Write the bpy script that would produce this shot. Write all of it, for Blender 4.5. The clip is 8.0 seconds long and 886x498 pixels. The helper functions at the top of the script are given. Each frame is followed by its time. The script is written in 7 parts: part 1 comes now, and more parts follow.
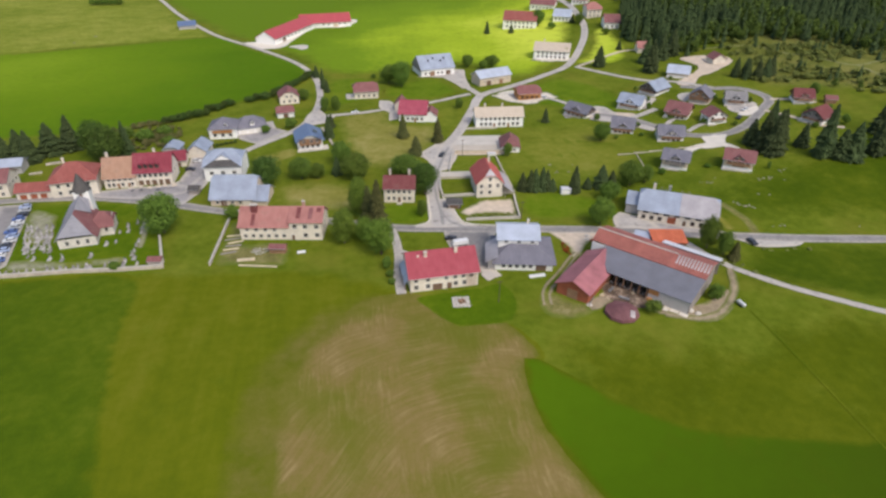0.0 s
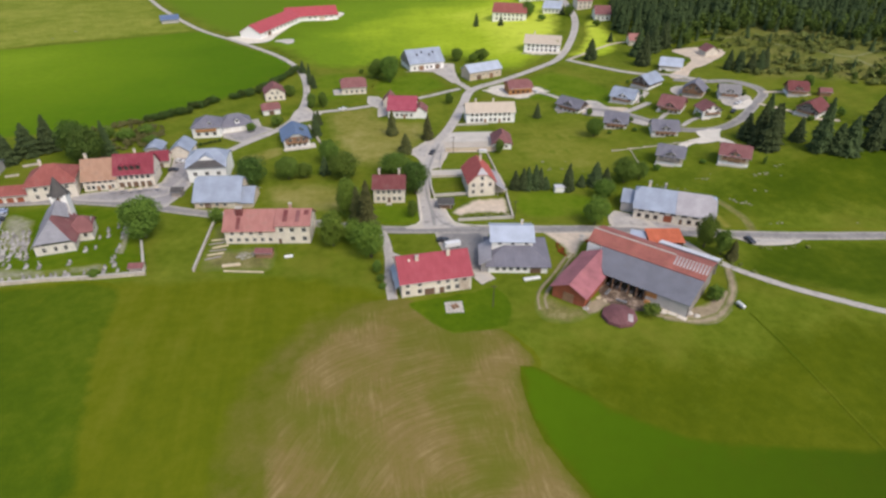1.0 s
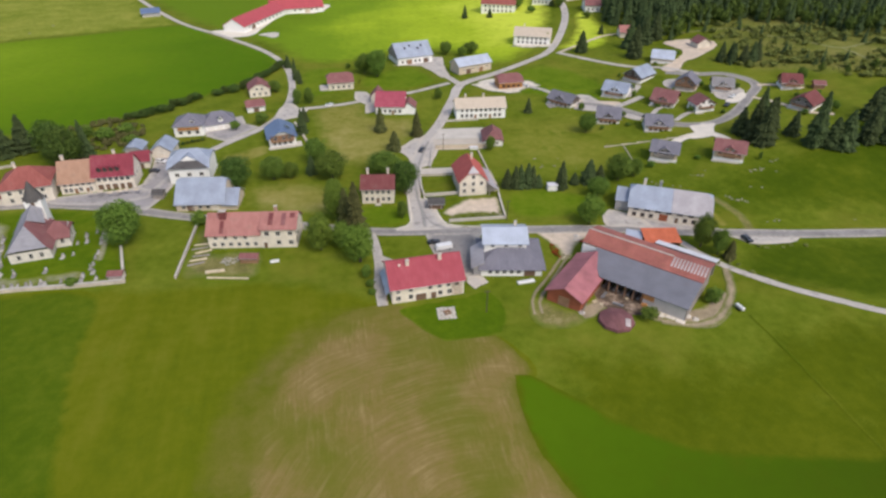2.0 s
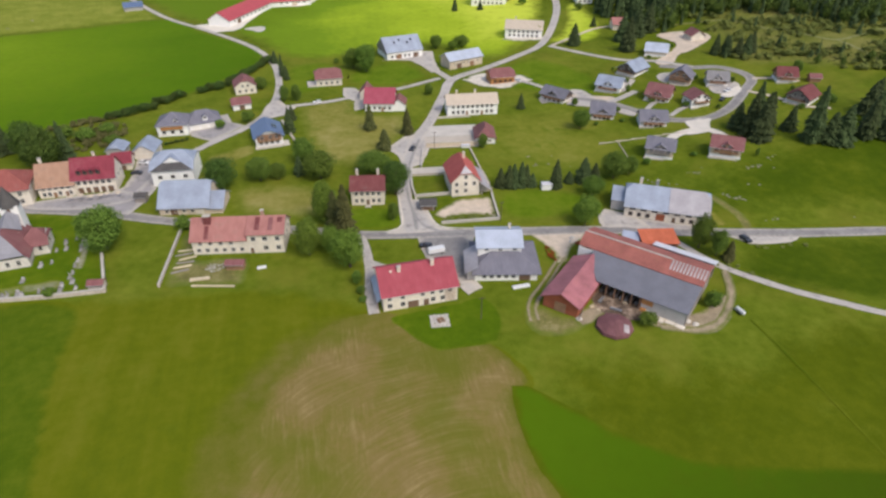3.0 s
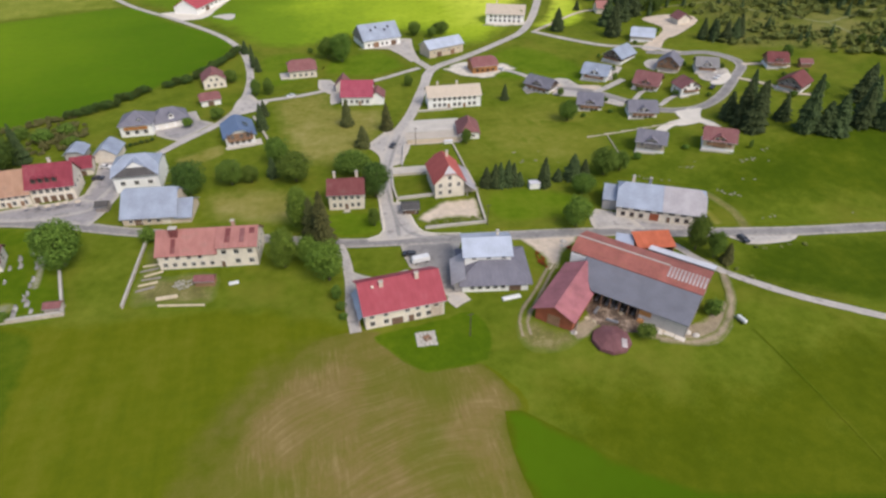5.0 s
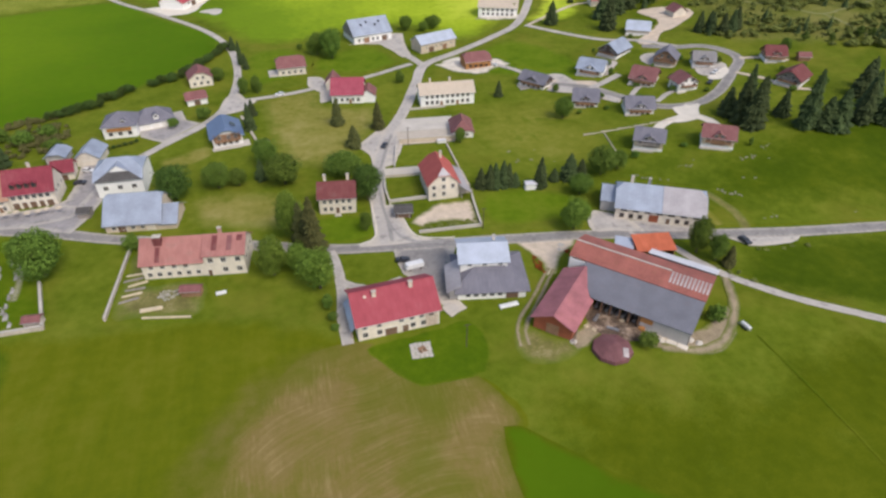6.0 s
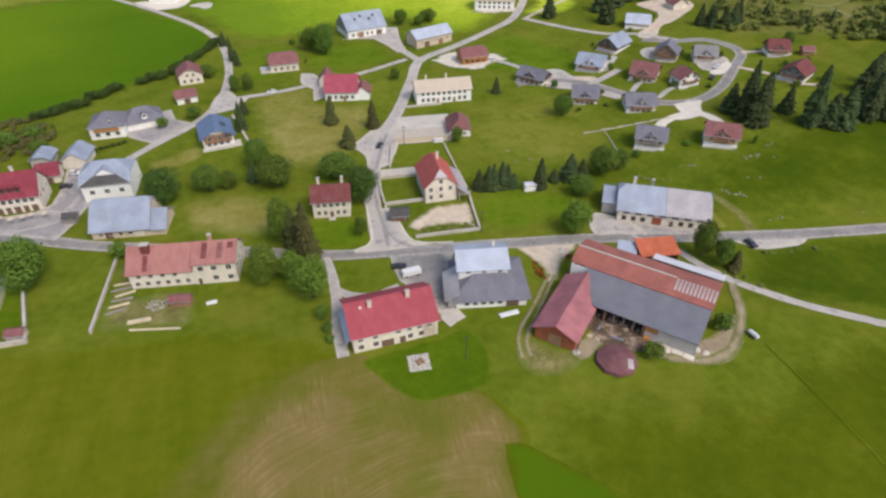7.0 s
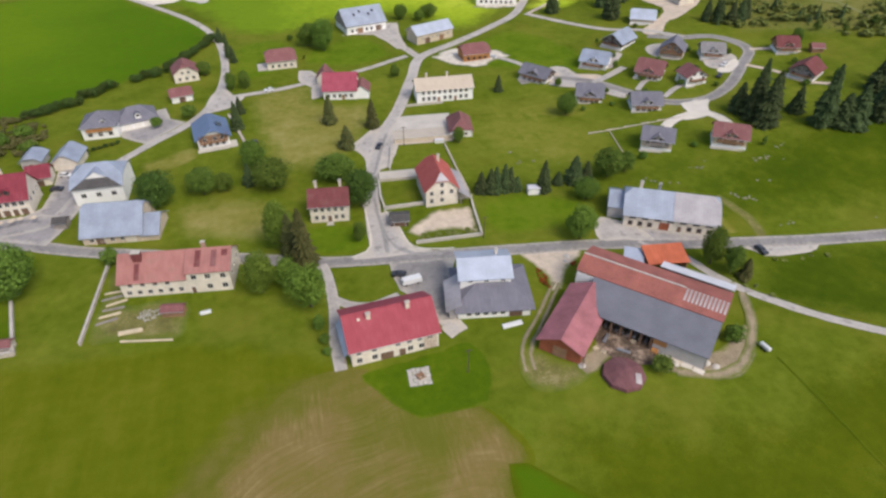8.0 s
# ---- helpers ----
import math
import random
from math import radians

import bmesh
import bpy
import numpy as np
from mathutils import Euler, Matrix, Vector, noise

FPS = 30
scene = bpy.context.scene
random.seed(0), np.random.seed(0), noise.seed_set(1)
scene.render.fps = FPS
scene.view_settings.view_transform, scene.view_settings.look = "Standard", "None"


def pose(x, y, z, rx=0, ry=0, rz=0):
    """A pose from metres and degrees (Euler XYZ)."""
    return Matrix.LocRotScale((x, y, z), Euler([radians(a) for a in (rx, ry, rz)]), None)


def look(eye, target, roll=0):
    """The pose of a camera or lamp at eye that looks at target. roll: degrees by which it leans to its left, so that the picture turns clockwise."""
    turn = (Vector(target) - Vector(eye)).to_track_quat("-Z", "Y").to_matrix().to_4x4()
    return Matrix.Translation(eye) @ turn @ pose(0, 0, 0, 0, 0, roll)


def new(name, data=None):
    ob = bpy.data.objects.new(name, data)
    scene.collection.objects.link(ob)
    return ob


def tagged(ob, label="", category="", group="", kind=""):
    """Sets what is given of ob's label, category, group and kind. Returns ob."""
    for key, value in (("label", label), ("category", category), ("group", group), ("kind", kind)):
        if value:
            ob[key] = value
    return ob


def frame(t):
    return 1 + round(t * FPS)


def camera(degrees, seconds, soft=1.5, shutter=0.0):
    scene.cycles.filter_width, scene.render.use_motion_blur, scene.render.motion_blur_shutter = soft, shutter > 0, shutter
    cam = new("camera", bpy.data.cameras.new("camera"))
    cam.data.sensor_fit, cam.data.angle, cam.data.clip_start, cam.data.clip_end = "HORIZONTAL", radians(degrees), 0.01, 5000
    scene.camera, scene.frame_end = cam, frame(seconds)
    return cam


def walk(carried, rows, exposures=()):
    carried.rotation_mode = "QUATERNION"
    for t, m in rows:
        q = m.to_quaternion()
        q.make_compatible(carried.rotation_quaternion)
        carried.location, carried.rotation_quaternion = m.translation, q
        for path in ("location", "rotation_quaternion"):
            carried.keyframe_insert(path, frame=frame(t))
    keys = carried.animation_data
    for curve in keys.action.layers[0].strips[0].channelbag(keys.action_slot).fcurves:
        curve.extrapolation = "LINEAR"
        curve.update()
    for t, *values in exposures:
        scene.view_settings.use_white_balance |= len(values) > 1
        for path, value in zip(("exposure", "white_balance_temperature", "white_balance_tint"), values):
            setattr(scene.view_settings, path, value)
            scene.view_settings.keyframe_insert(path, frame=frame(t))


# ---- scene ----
from mathutils import geometry

cam = camera(72.7, 8.0, 2.6)

PATH = [
    (0, (0.87, -4.99, 109.74), (16.41, 95.87, 46.62), 0.3),
    (0.5, (1.11, -1.54, 109.74), (17.55, 98.75, 45.94), 0.3),
    (1, (1.55, 1.62, 109.68), (18.78, 101.36, 45.23), 0.2),
    (1.5, (1.90, 5.04, 109.65), (20.08, 104.14, 44.46), 0.2),
    (3, (3.53, 15.07, 109.84), (23.93, 112.33, 42.58), 0.1),
    (3.5, (4.04, 18.53, 110.06), (25.15, 115.10, 42.04), 0.1),
    (4, (4.69, 21.75, 110.05), (26.46, 117.74, 41.42), 0),
    (4.5, (5.33, 25.14, 110.22), (27.89, 120.37, 40.78), -0),
    (6, (7.42, 35.31, 110.22), (31.65, 128.59, 38.72), -0.2),
    (6.5, (8.26, 38.62, 110.28), (32.79, 131.30, 38.12), -0.2),
    (7, (8.87, 42.08, 110.42), (33.48, 134.15, 37.50), -0.3),
    (7.5, (9.75, 45.34, 110.53), (34.16, 137.01, 37.04), -0.3),
    (8, (10.39, 48.55, 110.45), (34.70, 139.78, 36.38), -0.3),
]
walk(cam, [(t, look(eye, target, roll)) for t, eye, target, roll in PATH], [(0, 0.0, 6700, 8), (8, 0.0, 6700, 8)])

# ---- light ----
world = bpy.data.worlds.new("sky")
scene.world = world
world.use_nodes = True
wn = world.node_tree.nodes
sky = wn.new("ShaderNodeTexSky")
sky.sky_type = "NISHITA"
sky.sun_disc = False
SUN_EL, SUN_AZ = 50.0, 152.0     # degrees above the horizon; clockwise from +y
sky.sun_elevation, sky.sun_rotation = radians(SUN_EL), radians(SUN_AZ)
sky.dust_density, sky.air_density = 3.0, 1.0
wn["Background"].inputs["Strength"].default_value = 0.19
world.node_tree.links.new(sky.outputs["Color"], wn["Background"].inputs["Color"])
sun = new("sun", bpy.data.lights.new("sun", "SUN"))
sun.data.energy, sun.data.angle, sun.data.color = 1.65, radians(30), (1.0, 0.95, 0.88)
az, el = radians(SUN_AZ), radians(SUN_EL)
sun.matrix_world = look((0, 0, 300), (-math.sin(az) * math.cos(el) * 100, -math.cos(az) * math.cos(el) * 100, 300 - math.sin(el) * 100))

# ---- materials ----


def nodes_of(name):
    m = bpy.data.materials.new(name)
    m.use_nodes = True
    nt = m.node_tree
    return m, nt, nt.nodes["Principled BSDF"]


def math_node(nt, op, a, b):
    n = nt.nodes.new("ShaderNodeMath")
    n.operation = op
    for i, v in enumerate((a, b)):
        if isinstance(v, (int, float)):
            n.inputs[i].default_value = v
        else:
            nt.links.new(v, n.inputs[i])
    return n.outputs[0]


def noise_node(nt, vec, scale, detail=3.0, rough=0.55):
    n = nt.nodes.new("ShaderNodeTexNoise")
    n.inputs["Scale"].default_value, n.inputs["Detail"].default_value, n.inputs["Roughness"].default_value = scale, detail, rough
    nt.links.new(vec, n.inputs["Vector"])
    return n.outputs["Fac"]


def ramp_node(nt, fac, stops):
    n = nt.nodes.new("ShaderNodeValToRGB")
    el_ = n.color_ramp.elements
    while len(el_) < len(stops):
        el_.new(0.5)
    for e, (p, c) in zip(el_, stops):
        e.position, e.color = p, (*c, 1)
    nt.links.new(fac, n.inputs["Fac"])
    return n.outputs["Color"]


def mix_node(nt, fac, a, b, blend="MIX"):
    n = nt.nodes.new("ShaderNodeMix")
    n.data_type, n.blend_type = "RGBA", blend
    for i, v in ((0, fac), (6, a), (7, b)):
        if isinstance(v, (int, float)):
            n.inputs[i].default_value = v
        elif isinstance(v, tuple):
            n.inputs[i].default_value = (*v, 1)
        else:
            nt.links.new(v, n.inputs[i])
    return n.outputs[2]


def bump_node(nt, bsdf, height, dist, strength=0.6):
    b = nt.nodes.new("ShaderNodeBump")
    b.inputs["Distance"].default_value, b.inputs["Strength"].default_value = dist, strength
    nt.links.new(height, b.inputs["Height"])
    nt.links.new(b.outputs["Normal"], bsdf.inputs["Normal"])


def place_of(nt):
    return nt.nodes.new("ShaderNodeNewGeometry").outputs["Position"]


def own_place(nt):
    return nt.nodes.new("ShaderNodeTexCoord").outputs["Object"]


def mottled(name, col, vary=0.25, coarse=0.25, fine=3.0, rough=0.85, metal=0.0, bump=0.02, tint=None, world_space=True, per_object=0.0):
    """A surface that varies at two scales round one base colour."""
    m, nt, b = nodes_of(name)
    vec = place_of(nt) if world_space else own_place(nt)
    lo = tuple(c * (1 - vary) for c in col)
    hi = tuple(min(1, c * (1 + vary)) for c in (tint or col))
    a = noise_node(nt, vec, coarse, 4)
    f = noise_node(nt, vec, fine, 3)
    k = math_node(nt, "ADD", math_node(nt, "MULTIPLY", a, 0.6), math_node(nt, "MULTIPLY", f, 0.4))
    c = ramp_node(nt, k, [(0.32, lo), (0.5, col), (0.68, hi)])
    if per_object:
        o = nt.nodes.new("ShaderNodeObjectInfo").outputs["Random"]
        h = nt.nodes.new("ShaderNodeHueSaturation")
        nt.links.new(math_node(nt, "ADD", math_node(nt, "MULTIPLY", o, per_object), 1 - per_object / 2), h.inputs["Value"])
        nt.links.new(c, h.inputs["Color"])
        c = h.outputs["Color"]
    nt.links.new(c, b.inputs["Base Color"])
    b.inputs["Roughness"].default_value, b.inputs["Metallic"].default_value = rough, metal
    b.inputs["Specular IOR Level"].default_value = 0.3
    if bump:
        bump_node(nt, b, f, bump)
    return m


def tiled_roof(name, col, vary=0.22, row=0.35, rough=0.8, moss=0.25):
    """Fired tiles in courses: rows across the fall, weathered in streaks and blotches."""
    m, nt, b = nodes_of(name)
    vec = own_place(nt)
    a, f = noise_node(nt, vec, 0.3, 4), noise_node(nt, vec, 5.0, 2)
    streak = nt.nodes.new("ShaderNodeMapping")
    streak.inputs["Scale"].default_value = (2.2, 0.25, 0.25)
    nt.links.new(vec, streak.inputs["Vector"])
    s = noise_node(nt, streak.outputs["Vector"], 1.0, 3)
    k = math_node(nt, "ADD", math_node(nt, "ADD", math_node(nt, "MULTIPLY", a, 0.45), math_node(nt, "MULTIPLY", f, 0.25)), math_node(nt, "MULTIPLY", s, 0.3))
    lo, hi = tuple(c * (1 - vary) for c in col), tuple(min(1, c * (1 + vary) + 0.015) for c in col)
    c = ramp_node(nt, k, [(0.34, lo), (0.5, col), (0.66, hi)])
    grime = ramp_node(nt, a, [(0.56, (0, 0, 0)), (0.72, (moss, moss, moss))])
    c = mix_node(nt, grime, c, (0.13, 0.11, 0.09))
    nt.links.new(c, b.inputs["Base Color"])
    b.inputs["Roughness"].default_value = rough
    b.inputs["Specular IOR Level"].default_value = 0.25
    z = nt.nodes.new("ShaderNodeSeparateXYZ")
    nt.links.new(vec, z.inputs["Vector"])
    rows = math_node(nt, "FRACT", math_node(nt, "DIVIDE", z.outputs["Z"], row * 0.5), 0)
    bump_node(nt, b, math_node(nt, "ADD", rows, f), 0.04)
    return m


def sheet_roof(name, col, vary=0.12, rough=0.45, metal=0.35, pitch=0.9, rust=0.0):
    """Profiled metal sheets with standing ribs down the fall and faint stains."""
    m, nt, b = nodes_of(name)
    vec = own_place(nt)
    a, f = noise_node(nt, vec, 0.22, 4), noise_node(nt, vec, 2.5, 3)
    k = math_node(nt, "ADD", math_node(nt, "MULTIPLY", a, 0.65), math_node(nt, "MULTIPLY", f, 0.35))
    lo, hi = tuple(c * (1 - vary) for c in col), tuple(min(1, c * (1 + vary)) for c in col)
    c = ramp_node(nt, k, [(0.34, lo), (0.5, col), (0.66, hi)])
    if rust:
        r = ramp_node(nt, noise_node(nt, vec, 0.5, 5), [(0.55, (0, 0, 0)), (0.7, (rust, rust, rust))])
        c = mix_node(nt, r, c, (0.28, 0.12, 0.07))
    nt.links.new(c, b.inputs["Base Color"])
    b.inputs["Roughness"].default_value, b.inputs["Metallic"].default_value = rough, metal
    x = nt.nodes.new("ShaderNodeSeparateXYZ")
    nt.links.new(vec, x.inputs["Vector"])
    rib = math_node(nt, "PINGPONG", x.outputs["X"], pitch / 2)
    bump_node(nt, b, rib, 0.12, 0.35)
    return m


def turf_colour(nt, vec, dark, mid, light, big=0.018, small=0.35, dry=None, stripes=0.0):
    """Grass colour: broad drifts, tussocks and fine blades, with straw where the turf is thin."""
    a, d, f, g = noise_node(nt, vec, big, 5), noise_node(nt, vec, 0.09, 4), noise_node(nt, vec, small, 4), noise_node(nt, vec, 2.2, 3)
    k = math_node(nt, "ADD", math_node(nt, "ADD", math_node(nt, "MULTIPLY", a, 0.36), math_node(nt, "MULTIPLY", d, 0.28)),
                  math_node(nt, "ADD", math_node(nt, "MULTIPLY", f, 0.24), math_node(nt, "MULTIPLY", g, 0.12)))
    if stripes:
        st = nt.nodes.new("ShaderNodeMapping")
        st.inputs["Scale"].default_value = (0.22, 0.012, 0.1)
        st.inputs["Rotation"].default_value = (0, 0, radians(4))
        nt.links.new(vec, st.inputs["Vector"])
        s = noise_node(nt, st.outputs["Vector"], 1.0, 4)
        k = math_node(nt, "ADD", math_node(nt, "MULTIPLY", k, 1 - stripes), math_node(nt, "MULTIPLY", s, stripes))
    c = ramp_node(nt, k, [(0.40, dark), (0.5, mid), (0.60, light)])
    if dry:
        w = ramp_node(nt, noise_node(nt, vec, 0.04, 6, 0.65), [(0.5, (0, 0, 0)), (0.72, (0.8, 0.8, 0.8))])
        c = mix_node(nt, w, c, dry)
    return c, math_node(nt, "ADD", f, g)


def turf(name, **look_of):
    """Grass sheet."""
    m, nt, b = nodes_of(name)
    c, relief = turf_colour(nt, place_of(nt), **look_of)
    nt.links.new(c, b.inputs["Base Color"])
    b.inputs["Roughness"].default_value = 0.95
    b.inputs["Specular IOR Level"].default_value = 0.04
    bump_node(nt, b, relief, 0.25, 0.5)
    return m


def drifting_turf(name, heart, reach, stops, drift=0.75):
    """Turf whose colour changes from its heart outwards; on the far meadow this paints sunlight between cloud shade."""
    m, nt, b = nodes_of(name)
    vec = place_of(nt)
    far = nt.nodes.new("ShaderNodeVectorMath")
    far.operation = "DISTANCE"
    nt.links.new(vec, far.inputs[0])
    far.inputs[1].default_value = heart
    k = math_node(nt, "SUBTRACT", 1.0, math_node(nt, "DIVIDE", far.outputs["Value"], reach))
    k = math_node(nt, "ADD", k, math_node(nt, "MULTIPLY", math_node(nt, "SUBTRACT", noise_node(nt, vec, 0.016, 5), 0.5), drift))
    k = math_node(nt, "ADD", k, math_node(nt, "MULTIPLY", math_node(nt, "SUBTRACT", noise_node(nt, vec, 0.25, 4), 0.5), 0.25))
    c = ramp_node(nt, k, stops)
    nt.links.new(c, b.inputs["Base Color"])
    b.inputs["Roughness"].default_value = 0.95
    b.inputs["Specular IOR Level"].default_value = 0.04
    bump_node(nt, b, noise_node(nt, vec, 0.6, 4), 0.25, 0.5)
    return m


def hay_turf(name):
    """Mown field: straw over stubble, with the curved passes of the mower."""
    m, nt, b = nodes_of(name)
    vec = place_of(nt)
    sep = nt.nodes.new("ShaderNodeSeparateXYZ")
    nt.links.new(vec, sep.inputs["Vector"])
    dx, dy = math_node(nt, "SUBTRACT", sep.outputs["X"], 26.0), math_node(nt, "SUBTRACT", sep.outputs["Y"], 62.0)
    rad = math_node(nt, "SQRT", math_node(nt, "ADD", math_node(nt, "MULTIPLY", dx, dx), math_node(nt, "MULTIPLY", dy, dy)), 0)
    rad = math_node(nt, "ADD", rad, math_node(nt, "MULTIPLY", noise_node(nt, vec, 0.022, 2), 14.0))
    com = nt.nodes.new("ShaderNodeCombineXYZ")
    nt.links.new(math_node(nt, "MULTIPLY", rad, 0.95), com.inputs["X"])
    nt.links.new(math_node(nt, "MULTIPLY", math_node(nt, "ARCTAN2", dy, dx), 1.6), com.inputs["Y"])
    swath = noise_node(nt, com.outputs["Vector"], 1.0, 5, 0.75)
    cross = nt.nodes.new("ShaderNodeMapping")
    cross.inputs["Rotation"].default_value, cross.inputs["Scale"].default_value = (0, 0, radians(-38)), (1.1, 0.12, 1.0)
    nt.links.new(vec, cross.inputs["Vector"])
    rows = noise_node(nt, cross.outputs["Vector"], 1.0, 5, 0.75)
    part_of = ramp_node(nt, noise_node(nt, vec, 0.035, 3), [(0.47, (0, 0, 0)), (0.56, (1, 1, 1))])
    swath = math_node(nt, "ADD", math_node(nt, "MULTIPLY", swath, math_node(nt, "SUBTRACT", 1.0, part_of)), math_node(nt, "MULTIPLY", rows, part_of))
    a, d, f = noise_node(nt, vec, 0.03, 5), noise_node(nt, vec, 0.16, 4), noise_node(nt, vec, 1.1, 4)
    k = math_node(nt, "ADD", math_node(nt, "ADD", math_node(nt, "MULTIPLY", a, 0.42), math_node(nt, "MULTIPLY", d, 0.20)),
                  math_node(nt, "ADD", math_node(nt, "MULTIPLY", swath, 0.26), math_node(nt, "MULTIPLY", f, 0.12)))
    c = ramp_node(nt, k, [(0.36, (0.115, 0.120, 0.016)), (0.46, (0.170, 0.140, 0.034)), (0.55, (0.205, 0.150, 0.056)), (0.66, (0.27, 0.205, 0.088))])
    straw = ramp_node(nt, swath, [(0.49, (0, 0, 0)), (0.68, (0.55, 0.55, 0.55))])
    straw = mix_node(nt, ramp_node(nt, d, [(0.40, (0.15, 0.15, 0.15)), (0.62, (1, 1, 1))]), (0.0, 0.0, 0.0), straw)
    c = mix_node(nt, straw, c, (0.34, 0.26, 0.12))
    green = ramp_node(nt, a, [(0.36, (0.75, 0.75, 0.75)), (0.52, (0, 0, 0))])
    c = mix_node(nt, green, c, (0.115, 0.128, 0.014))
    nt.links.new(c, b.inputs["Base Color"])
    b.inputs["Roughness"].default_value = 0.95
    b.inputs["Specular IOR Level"].default_value = 0.04
    bump_node(nt, b, math_node(nt, "ADD", f, swath), 0.2, 0.5)
    return m


def foliage(name, dark, light, per_object=0.35):
    m, nt, b = nodes_of(name)
    geo = nt.nodes.new("ShaderNodeNewGeometry")
    o = nt.nodes.new("ShaderNodeObjectInfo").outputs["Random"]
    isl = geo.outputs["Random Per Island"]
    f = noise_node(nt, geo.outputs["Position"], 0.5, 3)
    k = math_node(nt, "ADD", math_node(nt, "MULTIPLY", isl, 0.45), math_node(nt, "MULTIPLY", f, 0.55))
    c = ramp_node(nt, k, [(0.2, dark), (0.8, light)])
    h = nt.nodes.new("ShaderNodeHueSaturation")
    nt.links.new(math_node(nt, "ADD", math_node(nt, "MULTIPLY", o, per_object), 1 - per_object / 2), h.inputs["Value"])
    nt.links.new(math_node(nt, "ADD", math_node(nt, "MULTIPLY", o, 0.03), 0.485), h.inputs["Hue"])
    nt.links.new(c, h.inputs["Color"])
    nt.links.new(h.outputs["Color"], b.inputs["Base Color"])
    b.inputs["Roughness"].default_value = 0.8
    b.inputs["Specular IOR Level"].default_value = 0.15
    return m


def feathered(m, below=None, grain=0.5):
    """Lets a ground cover give way, towards its own edge, to the turf that it grows into."""
    nt = m.node_tree
    b = nt.nodes["Principled BSDF"]
    at = nt.nodes.new("ShaderNodeAttribute")
    at.attribute_name = "feather"
    vec = place_of(nt)
    n, tuft = noise_node(nt, vec, grain * 0.25, 3, 0.6), noise_node(nt, vec, grain * 6.0, 2, 0.6)
    stray = math_node(nt, "ADD", math_node(nt, "MULTIPLY", math_node(nt, "SUBTRACT", n, 0.5), 1.3), math_node(nt, "SUBTRACT", tuft, 0.5))
    stray = math_node(nt, "MULTIPLY", stray, ramp_node(nt, at.outputs["Fac"], [(0.0, (0, 0, 0)), (0.45, (1, 1, 1))]))
    k = math_node(nt, "ADD", at.outputs["Fac"], stray)
    k = ramp_node(nt, k, [(0.08, (0, 0, 0)), (0.9, (1, 1, 1))])
    k = mix_node(nt, ramp_node(nt, at.outputs["Fac"], [(0.0, (0, 0, 0)), (0.12, (1, 1, 1))]), (0.0, 0.0, 0.0), k)
    own = b.inputs["Base Color"].links[0].from_socket
    nt.links.new(mix_node(nt, k, turf_colour(nt, vec, **(below or PASTURE))[0], own), b.inputs["Base Color"])
    return m


PASTURE = dict(dark=(0.078, 0.112, 0.007), mid=(0.114, 0.148, 0.012), light=(0.160, 0.184, 0.020), dry=(0.170, 0.170, 0.022))
MOWN = dict(dark=(0.086, 0.112, 0.005), mid=(0.110, 0.130, 0.006), light=(0.142, 0.150, 0.012), stripes=0.24)
MARGIN = dict(dark=(0.098, 0.114, 0.009), mid=(0.128, 0.128, 0.018), light=(0.165, 0.142, 0.034), dry=(0.19, 0.145, 0.05))
OLIVE = dict(dark=(0.060, 0.083, 0.003), mid=(0.076, 0.100, 0.004), light=(0.099, 0.119, 0.006), big=0.01)
GRASS = turf("pasture_grass", **PASTURE)
GRASS_STRIPED = feathered(turf("mown_grass", **MOWN))
GRASS_DEEP = feathered(turf("deep_grass", dark=(0.056, 0.104, 0.004), mid=(0.078, 0.128, 0.005), light=(0.108, 0.152, 0.008)))
GRASS_DARK = feathered(turf("thick_grass", dark=(0.050, 0.088, 0.004), mid=(0.068, 0.108, 0.005), light=(0.094, 0.128, 0.008)), MOWN)
GRASS_LUSH = feathered(turf("lawn_grass", dark=(0.074, 0.128, 0.006), mid=(0.104, 0.162, 0.008), light=(0.142, 0.188, 0.014)))
GRASS_PALE = feathered(turf("dry_grass", dark=(0.160, 0.164, 0.024), mid=(0.232, 0.214, 0.054), light=(0.290, 0.256, 0.090)))
GRASS_THIN = feathered(turf("thin_grass", dark=(0.130, 0.150, 0.015), mid=(0.165, 0.180, 0.022), light=(0.210, 0.212, 0.040)))
GRASS_UPLAND = feathered(turf("upland_grass", dark=(0.130, 0.165, 0.016), mid=(0.185, 0.215, 0.028), light=(0.265, 0.270, 0.052), big=0.012))
# sun patch and soft cloud-shade edge of the far meadow, put into turf colour
GRASS_SUNLIT = feathered(drifting_turf("sunlit_meadow", (165, 475, 0), 236.0, [(0.0, (0.108, 0.178, 0.009)), (0.32, (0.150, 0.238, 0.012)), (0.62, (0.310, 0.405, 0.024)), (0.85, (0.500, 0.570, 0.062))]))
GRASS_MEADOW = feathered(drifting_turf("deep_meadow", (-230, 430, 0), 260.0, [(0.0, (0.050, 0.112, 0.003)), (0.35, (0.074, 0.146, 0.004)), (0.75, (0.125, 0.205, 0.007)), (0.95, (0.165, 0.250, 0.012))], 0.5))
GRASS_STRIP = feathered(drifting_turf("strip_grass", (42, 105, 0), 110.0, [(0.0, (0.042, 0.070, 0.003)), (0.35, (0.048, 0.086, 0.003)), (0.7, (0.058, 0.112, 0.003)), (0.95, (0.070, 0.130, 0.004))], 0.3), OLIVE)
GRASS_OLIVE = feathered(turf("olive_grass", **OLIVE))
GRASS_RICH = feathered(turf("rich_grass", dark=(0.042, 0.072, 0.003), mid=(0.058, 0.090, 0.004), light=(0.084, 0.110, 0.006)))
